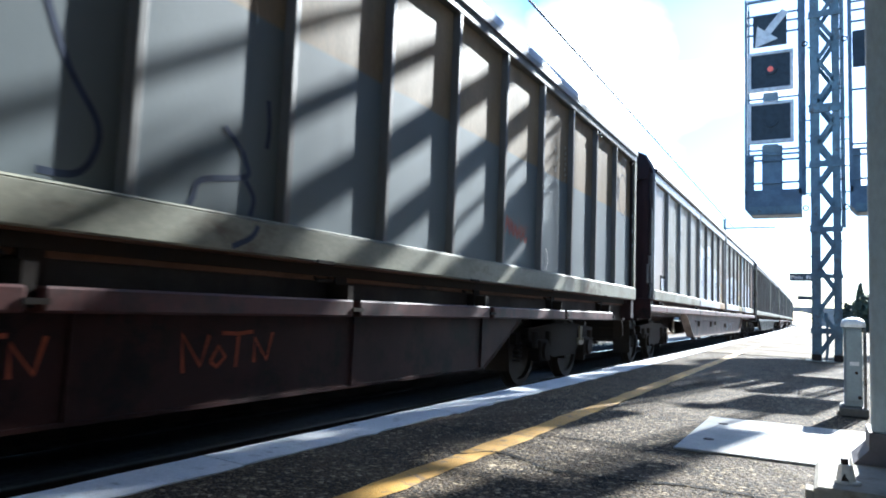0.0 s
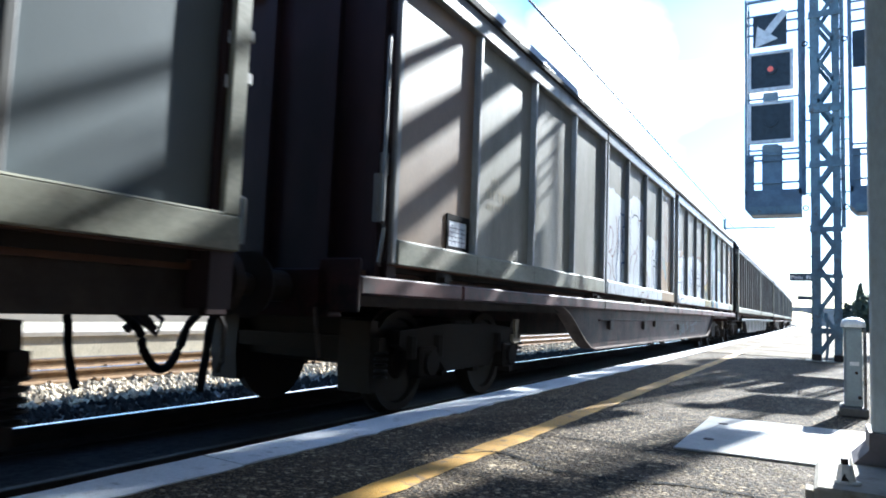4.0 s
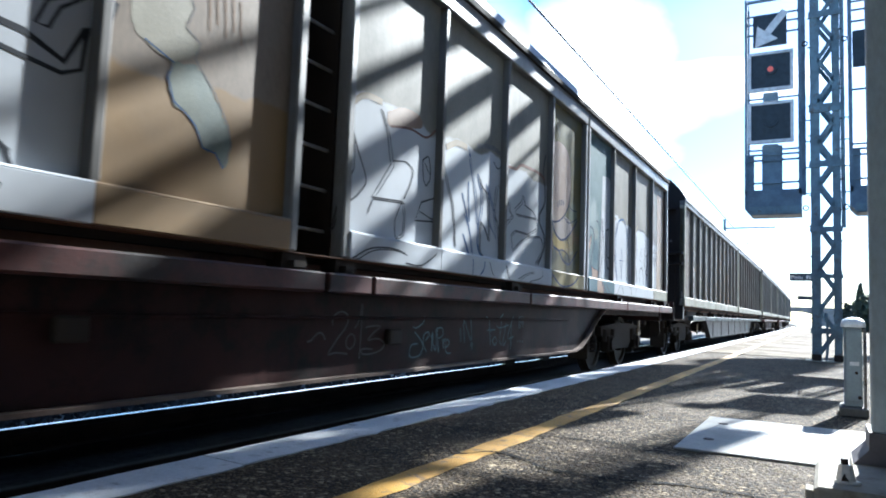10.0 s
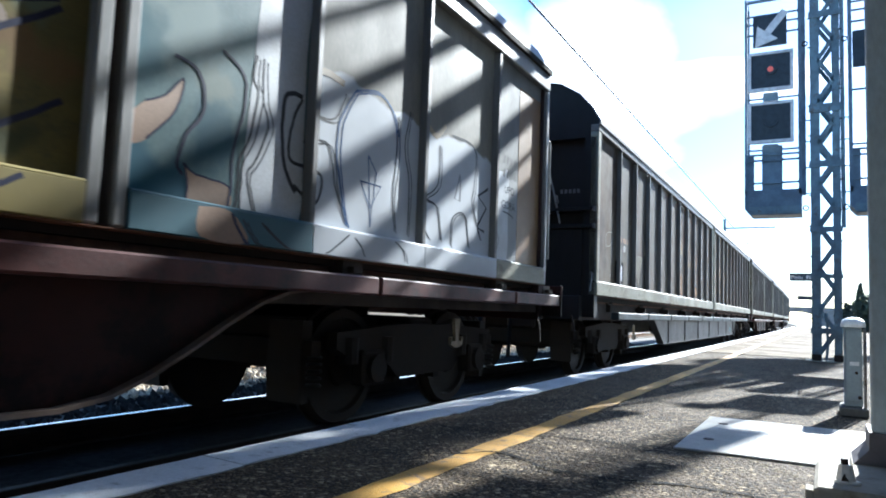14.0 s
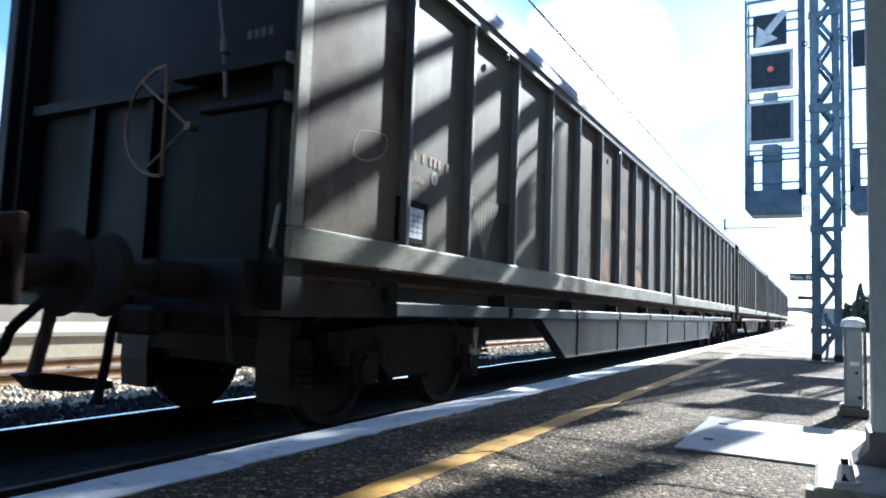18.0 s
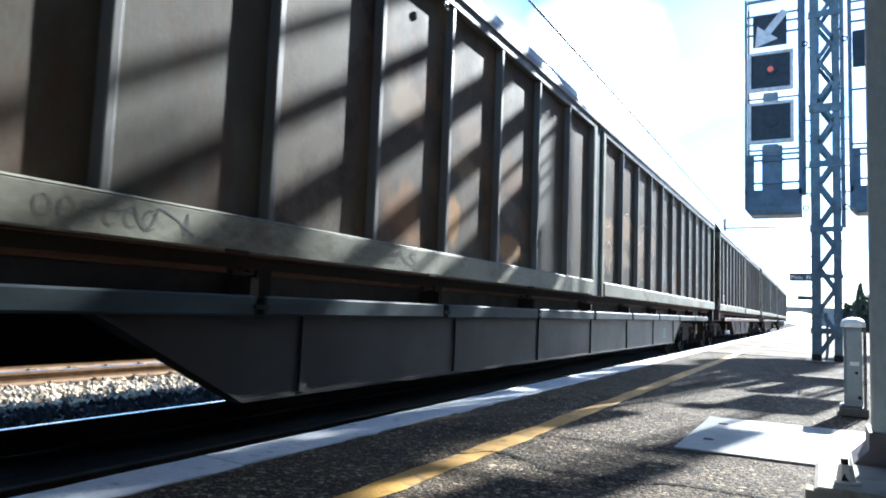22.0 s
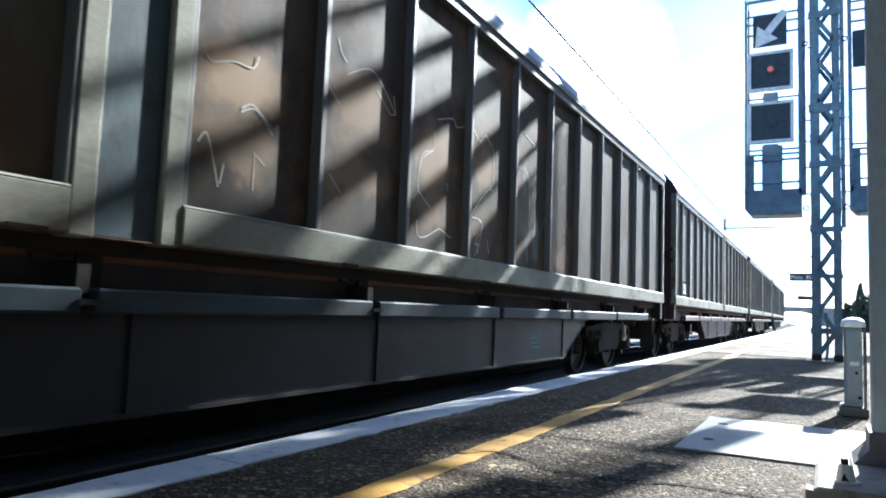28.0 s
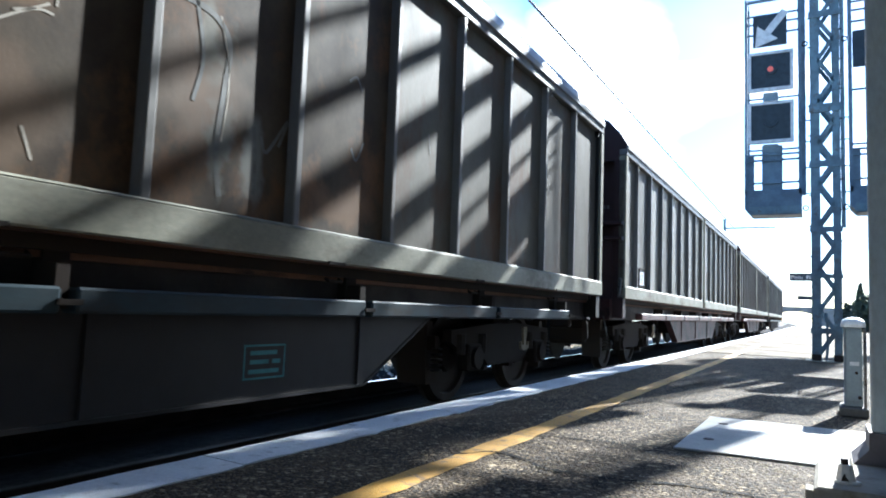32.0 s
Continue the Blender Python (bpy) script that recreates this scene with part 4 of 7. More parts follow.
    d("k", [(27.12, 2.06), (27.16, 1.96), (27.23, 1.92), (27.08, 1.82), (27.0, 1.68), (26.94, 1.53), (26.9, 1.41)], 0.014)
    d("k", [(26.95, 1.39), (27.0, 1.32), (27.03, 1.25)], 0.014)
    d("r", [(26.98, 2.4), (27.17, 2.41), (27.31, 2.42), (27.45, 2.49), (27.69, 2.5), (27.96, 2.5), (28.15, 2.46)], 0.034, False)
    d("k", [(27.51, 2.18), (27.45, 2.09), (27.29, 2.0), (27.35, 1.95), (27.91, 1.98), (27.77, 2.05), (27.56, 2.08), (27.53, 2.17)], 0.014, True, False)
    d("k", [(27.33, 1.78), (27.21, 1.72), (27.26, 1.56), (27.48, 1.68), (27.67, 1.75), (28.04, 1.79), (28.12, 1.73), (28.1, 1.62), (27.92, 1.48)], 0.014, True, False)
    d("k", [(27.33, 1.78), (27.67, 1.78), (27.92, 1.86), (27.91, 1.96)], 0.014, True, False)
    d("k", [(28.16, 2.75), (28.1, 2.54), (28.17, 2.33), (28.15, 2.17), (28.02, 2.05), (28.02, 1.94), (28.16, 1.82), (28.17, 1.66), (27.99, 1.47)], 0.034, False)
    d("k", [(27.26, 1.27), (27.51, 1.34), (27.7, 1.37)], 0.012)
    d("k", [(27.59, 1.26), (27.92, 1.32), (27.96, 1.39)], 0.012, False)
    d("n", [(28.29, 2.12), (28.37, 2.03), (28.52, 2.02), (28.71, 2.07), (28.89, 2.17), (29.03, 2.33), (29.06, 2.46)], 0.026, False)
    d("n", [(28.43, 2.03), (28.53, 1.9), (28.73, 1.83), (28.94, 1.87), (29.14, 1.98), (29.36, 2.14)], 0.030, False)
    d("n", [(28.26, 1.87), (28.41, 1.81), (28.5, 1.72), (28.67, 1.69), (28.83, 1.59), (29.03, 1.55), (29.17, 1.6), (29.39, 1.75)], 0.030, False)
    d("n", [(28.67, 1.69), (28.84, 1.71), (29.02, 1.66), (29.1, 1.59)], 0.018, False)
    d("n", [(28.94, 1.87), (29.05, 1.79), (29.11, 1.63)], 0.016, False)
    d("n", [(28.86, 2.13), (28.95, 2.08), (29.1, 2.08), (29.35, 2.17)], 0.016, False)
    d("n", [(29.01, 2.29), (29.15, 2.25), (29.34, 2.26)], 0.016, False)
    d("n", [(28.26, 1.39), (28.4, 1.32), (28.6, 1.26), (28.85, 1.27), (29.07, 1.32), (29.22, 1.4)], 0.026, False)
    d("n", [(28.61, 2.28), (28.62, 2.21)], 0.030, False, False)
    d("n", [(28.67, 2.31), (28.68, 2.24)], 0.030, False, False)
    d("n", [(28.74, 2.32), (28.75, 2.25)], 0.030, False, False)
    d("n", [(28.81, 2.33), (28.82, 2.26)], 0.030, False, False)
    d("n", [(29.94, 2.14), (30.06, 2.12), (30.13, 2.03), (30.13, 1.9), (30.04, 1.77), (29.99, 1.61), (30.03, 1.56)], 0.020, False)
    d("n", [(30.24, 2.27), (30.4, 2.18), (30.41, 1.99), (30.35, 1.77), (30.35, 1.57), (30.33, 1.44)], 0.018, False)
    d("n", [(29.79, 1.87), (29.9, 1.93), (30.0, 2.04), (29.98, 1.92), (29.93, 1.82), (29.81, 1.69)], 0.012, False)
    d("n", [(30.03, 1.62), (30.09, 1.58), (30.2, 1.57), (30.33, 1.55), (30.33, 1.44)], 0.012, False)
    d("n", [(30.03, 1.62), (30.06, 1.51), (30.06, 1.39)], 0.012, False)
    d("n", [(30.3, 1.4), (30.35, 1.32), (30.43, 1.24)], 0.020, False)
    d("k", [(30.48, 2.33), (30.47, 2.18), (30.51, 2.1), (30.45, 1.82), (30.4, 1.72), (30.39, 1.49), (30.36, 1.41)], 0.016)
    d("k", [(30.54, 2.33), (30.55, 2.09), (30.6, 1.94), (30.51, 1.72), (30.46, 1.64), (30.52, 1.44)], 0.015)
    d("k", [(30.38, 1.38), (30.43, 1.31), (30.5, 1.24)], 0.013)
    d("k", [(30.52, 1.38), (30.62, 1.31), (30.76, 1.25)], 0.013)
    d("k", [(30.88, 2.2), (30.79, 2.2), (30.72, 2.14), (30.72, 1.92), (30.76, 1.73), (30.86, 1.61)], 0.032, False)
    d("k", [(30.88, 2.19), (30.81, 2.05), (30.78, 1.89), (30.81, 1.79), (30.96, 1.78), (31.09, 1.75), (31.08, 1.61), (31.0, 1.57), (30.84, 1.65)], 0.024, False)
    d("k", [(30.9, 1.93), (31.12, 1.98), (31.19, 1.88), (31.24, 1.7), (31.36, 1.49)], 0.014)
    d("b", [(31.41, 2.4), (31.68, 2.47), (31.88, 2.38), (31.95, 2.17), (31.94, 2.0)], 0.022)
    d("b", [(31.41, 2.4), (31.26, 2.16), (31.24, 1.93), (31.31, 1.66), (31.38, 1.47)], 0.018)
    d("g", [(30.91, 2.16), (31.04, 2.13), (31.21, 2.16), (31.31, 2.35)], 0.015)
    d("b", [(31.59, 1.99), (31.7, 1.89), (31.65, 1.49), (31.59, 1.99)], 0.013, False, False)
    d("b", [(31.51, 1.8), (31.76, 1.8), (31.63, 1.62), (31.51, 1.8)], 0.013, False, False)
    d("k", [(31.96, 2.37), (31.94, 2.0), (31.92, 1.74), (31.96, 1.5)], 0.013)
    d("k", [(32.12, 2.45), (32.06, 2.16), (32.14, 1.88), (32.14, 1.49)], 0.014)
    d("k", [(31.32, 1.4), (31.21, 1.33), (31.09, 1.25)], 0.012, False)
    d("k", [(31.38, 1.39), (31.46, 1.33), (31.5, 1.27)], 0.012, False)
    d("k", [(31.87, 1.41), (31.97, 1.36), (32.01, 1.28)], 0.012)
    d("o", [(32.33, 2.46), (32.53, 2.36), (32.69, 2.49)], 0.050, False)
    d("o", [(30.94, 2.41), (31.12, 2.43), (31.28, 2.41)], 0.050, False)
    d("k", [(32.6, 2.3), (32.59, 1.97), (32.38, 1.82), (32.57, 1.78), (32.66, 1.51)], 0.015)
    d("k", [(32.8, 2.43), (33.14, 2.44), (33.27, 2.35), (33.25, 2.06), (33.22, 1.89), (33.41, 1.59)], 0.013)
    d("k", [(32.97, 2.12), (32.88, 1.89), (32.99, 1.89), (32.98, 2.1)], 0.012, False, False)
    d("k", [(32.84, 1.48), (32.85, 1.71), (33.07, 1.78), (33.17, 1.5)], 0.014)
    d("k", [(33.55, 2.09), (33.34, 1.99), (33.52, 1.9), (33.33, 1.7), (33.49, 1.67)], 0.030, False, False)
    d("k", [(32.33, 1.74), (32.37, 1.61), (32.47, 1.5)], 0.012)
    d("k", [(32.77, 1.44), (32.62, 1.35), (32.62, 1.28)], 0.012, False)
    d("k", [(33.17, 1.45), (33.13, 1.36), (33.18, 1.27)], 0.012, False)
    d("g", [(33.74, 1.76), (33.82, 1.64), (33.79, 1.55)], 0.012, False)
    # ochre block of paint, and black letters beside it
    bm = boxed(1.4275, 1.4306, 34.265 - uc, 34.90 - uc, 1.435, 3.30)
    part("paint_patch", bm, surface("ochre_block", (0.27, 0.165, 0.068), (0.205, 0.12, 0.05), 0.5, 1.5, rough=0.5), w, "ochre block of paint")
    for body, y, z in (("UPO", 33.93, 2.12), ("GORA.", 33.86, 1.965)):
        writing(body, 0.12, black_paint, w, on_side(1.4312, y - uc, z), label="black hand-lettered word")
    for k, (y, z, ln) in enumerate(((33.90, 2.42, 0.36), (33.90, 2.28, 0.36))):
        for q in range(int(ln / 0.09)):
            part("stencil_mark", stroke(bmesh.new(), [(y + 0.09 * q - uc, z), (y + 0.09 * q + 0.02 - uc, z + 0.085)], 0.035, 1.4312), grey_paint, w, "hand-lettered mark")
    d("k", [(33.90, 1.93), (34.05, 1.92), (34.16, 1.89)], 0.014, False)


def wheelset(name, parent, y):
    bm = bmesh.new()
    disc(bm, (-0.69, 0, 0), 'x', 0.075, 1.38, 12)
    ob = part(name, bm, iron, parent)
    for sgn in (-1, 1):
        bm = bmesh.new()
        x = sgn * 0.75
        rings = [(0.0, -0.07 * sgn), (0.485, -0.07 * sgn), (0.485, -0.042 * sgn), (0.46, -0.036 * sgn), (0.452, 0.06 * sgn), (0.385, 0.06 * sgn), (0.37, 0.02 * sgn),
                 (0.17, 0.035 * sgn), (0.15, 0.075 * sgn), (0.0, 0.075 * sgn)]
        n = 32
        loops = []
        for r, dx in rings:
            if r == 0:
                loops.append([bm.verts.new((x + dx, 0, 0))])
            else:
                loops.append([bm.verts.new((x + dx, r * math.cos(2 * math.pi * k / n), r * math.sin(2 * math.pi * k / n))) for k in range(n)])
        for p, q in zip(loops, loops[1:]):
            for k in range(n):
                f = [p[k % len(p)], p[(k + 1) % len(p)], q[(k + 1) % len(q)], q[k % len(q)]]
                f = list(dict.fromkeys(f))
                bm.faces.new(f)
        bmesh.ops.recalc_face_normals(bm, faces=bm.faces[:])
        part("wheel", bm, iron, ob)
    ob.matrix_basis = pose(0, y, 0.46)
    return ob


def bogie(parent, y, wb=1.8, hook=True):
    """A two-axle freight bogie: side frames, springs, axle boxes, brake gear and two wheelsets."""
    h = wb / 2
    bm = boxed(-0.66, 0.66, -h - 0.5, h + 0.5, 0.47, 0.84)
    b = part("bogie", bm, frame_dark, parent, "black two-axle freight bogie")
    b.matrix_basis = pose(0, y, 0)
    part("bolster", boxed(-1.0, 1.0, -0.22, 0.22, 0.50, 0.86, 0.03), frame_dark, b)
    part("centre_pivot", disc(bmesh.new(), (0, 0, 0.84), 'z', 0.25, 0.16, 20), frame_dark, b)
    part("far_skirt", boxed(-1.2, -0.86, -h - 0.9, h + 0.9, 0.80, 1.0), frame_dark, b)
    for y0 in (-h - 0.62, h + 0.52):
        part("end_beam", boxed(-1.0, 1.0, y0, y0 + 0.10, 0.55, 0.68), frame_dark, b)
    for sgn in (-1, 1):
        x0, x1 = (0.97, 1.07) if sgn > 0 else (-1.07, -0.97)
        side = [(-h - 0.42, 0.62), (-h - 0.2, 0.52), (-h + 0.22, 0.52), (-h + 0.42, 0.36), (h - 0.42, 0.36), (h - 0.22, 0.52), (h + 0.2, 0.52),
                (h + 0.42, 0.62), (h + 0.42, 0.74), (h * 0.5, 0.80), (-h * 0.5, 0.80), (-h - 0.42, 0.74)]
        part("side_frame", prism(bmesh.new(), side, 'x', x0, x1), frame_dark, b)
        for d in (-h, h):
            xa = 0.99 if sgn > 0 else -1.13
            part("axle_box", boxed(xa, xa + 0.14, d - 0.15, d + 0.15, 0.33, 0.60, 0.02), frame_dark, b)
            part("bearing_cap", disc(bmesh.new(), ((1.13 if sgn > 0 else -1.17), d, 0.46), 'x', 0.11, 0.04, 14), frame_dark, b)
            for e in (-0.24, 0.24):
                part("axle_spring", disc(bmesh.new(), ((1.05 if sgn > 0 else -1.05), d + e, 0.50), 'z', 0.075, 0.2, 10), frame_dark, b)
        for d in (-0.34, 0.34):
            part("bolster_guide", boxed((0.88 if sgn > 0 else -0.98), (0.98 if sgn > 0 else -0.88), d - 0.05, d + 0.05, 0.30, 0.72), frame_dark, b)
    for d in (-h, h):
        for sgn in (-1, 1):
            for e in (-0.5, 0.5):
                part("brake_shoe", boxed(sgn * 0.75 - 0.06, sgn * 0.75 + 0.06, d + e - 0.035, d + e + 0.035, 0.30, 0.62, 0.01), iron, b)
                if abs(d + e) > h:
                    hanger = bmesh.new()
                    y2 = d + e + (0.07 if e > 0 else -0.07)
                    prism(hanger, [(y2 - 0.05, 0.82), (y2 + 0.05, 0.82), (y2 + 0.07, 0.45), (y2 + 0.04, 0.22), (y2 - 0.04, 0.22), (y2 - 0.07, 0.45)], 'x', sgn * 0.75 - 0.16, sgn * 0.75 + 0.16)
                    part("brake_hanger", hanger, iron, b)
                    if sgn > 0:
                        spring = bmesh.new()
                        for q in range(5):
                            tube(spring, [(0.99 + 0.05 * math.cos(f), y2 + 0.05 * math.sin(f), 0.36 + 0.05 * q) for f in (k * math.pi / 5 for k in range(10))], 0.011, 5, True)
                        part("brake_spring", spring, spring_grey, b, "pale coil spring of the brake gear")
    return b, [wheelset("wheelset", b, d) for d in (-h, h)]


def smooth_hose(pts, n=4):
    out = []
    for i in range(len(pts) - 1):
        p = [Vector(pts[max(i - 1, 0)]), Vector(pts[i]), Vector(pts[i + 1]), Vector(pts[min(i + 2, len(pts) - 1)])]
        for j in range(n):
            f = j / n
            out.append(0.5 * (2 * p[1] + (p[2] - p[0]) * f + (2 * p[0] - 5 * p[1] + 4 * p[2] - p[3]) * f * f + (3 * p[1] - p[0] - 3 * p[2] + p[3]) * f ** 3))
    return out + [Vector(pts[-1])]


def buffers(parent, y, way, mat, rich=False):
    for x in (-0.875, 0.875):
        bm = bmesh.new()
        disc(bm, (x, 0, 1.06), 'y', 0.11, way * 0.30, 16)
        disc(bm, (x, way * 0.30, 1.06), 'y', 0.075, way * 0.26, 16)
        disc(bm, (x, way * 0.56, 1.06), 'y', 0.225, way * 0.05, 28, 0.20)
        ob = part("buffer", bm, mat, parent)
        ob.matrix_basis = pose(0, y, 0)
    bm = bmesh.new()
    pts = [(0.0, way * 0.02, 1.05), (0, way * 0.25, 1.0), (0, way * 0.42, 0.85), (0, way * 0.55, 0.72)]
    tube(bm, pts, 0.035, 8)
    tube(bm, [(0.0, way * 0.3, 1.05), (0.0, way * 0.62, 1.05)], 0.05, 8)
    box(bm, -0.06, 0.06, min(0, way * 0.2), max(0, way * 0.2), 0.95, 1.15)
    ob = part("coupling", bm, iron, parent)
    ob.matrix_basis = pose(0, y, 0)
    if way > 0:       # the coupled brake hose sags between the wagons
        bm = bmesh.new()
        tube(bm, smooth_hose([(0.0, 0.02, 0.95), (0.02, 0.21, 0.85), (0.02, 0.38, 0.72), (0.0, 0.44, 0.58), (0.0, 0.55, 0.45), (0.0, 0.66, 0.46), (0.0, 0.75, 0.6), (0.02, 0.80, 0.76), (0.0, 1.0, 0.92)]), 0.032, 8)
        ob = part("brake_hose", bm, rubber, parent, "black brake hose sagging to the next wagon")
        ob.matrix_basis = pose(0.05, y, 0)
        bm = bmesh.new()
        tube(bm, [(0, 0.1, 0.92), (0.1, 0.34, 0.70), (0.05, 0.42, 0.80), (0, 0.3, 0.9)], 0.016, 6)
        ob = part("coupling_chain", bm, iron, parent)
        ob.matrix_basis = pose(0.2, y, 0)
    if way > 0 and rich:      # slack hoses, pipe cross bar and the hanging screw coupling
        for pts, r in (([(0.05, -0.02, 0.86), (0.06, 0.02, 0.70), (0.06, 0.04, 0.56), (0.05, 0.07, 0.45), (0.04, 0.10, 0.33)], 0.028), ([(0.1, 0.10, 0.86), (0.1, 0.13, 0.70), (0.1, 0.16, 0.55), (0.1, 0.20, 0.42), (0.1, 0.26, 0.29)], 0.03)):
            ob = part("brake_hose", tube(bmesh.new(), smooth_hose(pts), r, 8), rubber, parent, "slack black brake hose")
            ob.matrix_basis = pose(0.0, y, 0)
        for pts, r in (([(0.05, 0.16, 0.70), (0.05, 0.42, 0.69), (0.05, 0.70, 0.68)], 0.018), ([(0.05, 0.46, 0.88), (0.05, 0.56, 0.79), (0.05, 0.67, 0.70)], 0.016), ([(0.0, 0.02, 0.84), (0.02, 0.20, 0.76), (0.04, 0.38, 0.62)], 0.022)):
            ob = part("pipe_stay", tube(bmesh.new(), pts, r, 6), iron, parent)
            ob.matrix_basis = pose(0.0, y, 0)
        bm = bmesh.new()
        tube(bm, [(0.0, 1.06, 0.95), (0.02, 1.03, 0.78), (0.02, 1.0, 0.64), (0.02, 0.96, 0.44)], 0.042, 8)
        ob = part("coupling_screw", bm, surface("screw_rust", (0.13, 0.085, 0.065), (0.07, 0.05, 0.04), 0.5, 8, rough=0.7), parent, "rusty hanging coupling screw")
        ob.matrix_basis = pose(0.0, y, 0)
        bm = bmesh.new()
        prism(bm, [(0.87, 0.46), (0.96, 0.37), (1.18, 0.34), (1.45, 0.34), (1.45, 0.39), (0.99, 0.47)], 'x', -0.06, 0.10)
        ob = part("coupling_shackle", bm, iron, parent)
        ob.matrix_basis = pose(0.0, y, 0)
    bm = bmesh.new()
    tube(bm, smooth_hose([(0.0, way * 0.02, 0.95), (0.0, way * 0.12, 0.80), (0.0, way * 0.15, 0.55), (0.02, way * 0.21, 0.30)]), 0.03, 8)
    ob = part("brake_hose", bm, rubber, parent, "black hose hanging from the headstock")
    ob.matrix_basis = pose(-0.35 * way, y, 0)


def hook(parent, y, x=1.40, z=0.86):
    """A pale anchor-shaped lashing hook under the side beam."""
    bm = bmesh.new()
    prism(bm, [(-0.05, 0), (0.05, 0), (0.045, -0.09), (0.028, -0.13), (0.03, -0.19), (0.075, -0.2), (0.085, -0.155), (0.11, -0.16), (0.105, -0.225), (0.04, -0.25),
               (-0.04, -0.25), (-0.105, -0.225), (-0.11, -0.16), (-0.085, -0.155), (-0.075, -0.2), (-0.03, -0.19), (-0.028, -0.13), (-0.045, -0.09)], 'x', 0, 0.025)
    ob = part("lashing_hook", bm, surface("hook_paint", (0.24, 0.185, 0.11), amount=0.4, scale=9, rough=0.7), parent, "pale steel lashing hook")
    ob.matrix_basis = pose(x, y, z)


def roof_part(parent, y0, y1, prof, mat):
    bm = bmesh.new()
    full = prof + [(-x, z) for x, z in prof[::-1]] + [(-prof[0][0], prof[0][1] - 0.06), (prof[0][0], prof[0][1] - 0.06)]
    prism(bm, full, 'y', y0, y1)
    return part("roof", bm, mat, parent, "curved pale sheet-metal roof")


def grid_label(parent, y0, y1, z0, z1, x):
    bm = bmesh.new()
    for a, b, c, d in ((y0, y1, z0, z0 + 0.035), (y0, y1, z1 - 0.05, z1), (y0, y0 + 0.035, z0 + 0.035, z1 - 0.05), (y1 - 0.05, y1, z0 + 0.035, z1 - 0.05)):
        box(bm, x, x + 0.014, a, b, c, d)
    box(bm, x, x + 0.006, y0 + 0.03, y1 - 0.03, z0 + 0.03, z1 - 0.03)
    f = part("label_holder", bm, surface("label_frame", (0.014, 0.014, 0.015), rough=0.8, bump=0, spec=0.05), parent, "black metal label holder with a paper slip")
    bm = boxed(x + 0.007, x + 0.009, y0 + 0.036, y1 - 0.051, z0 + 0.04, z1 - 0.055)
    part("paper", bm, paper, f, "crumpled white paper label")
    bm = bmesh.new()
    w, h = y1 - y0 - 0.11, z1 - z0 - 0.12
    for i in range(1, 5):
        y = y0 + 0.04 + w * i / 5
        box(bm, x + 0.0095, x + 0.0105, y - 0.002, y + 0.002, z0 + 0.05, z1 - 0.08)
    for i in range(1, 5):
        z = z0 + 0.045 + h * i / 5
        box(bm, x + 0.0095, x + 0.0105, y0 + 0.045, y1 - 0.075, z - 0.0025, z + 0.0025)
    part("ruling", bm, plain("print_blue", (0.08, 0.09, 0.16), 0.6), f, "dark printed grid")


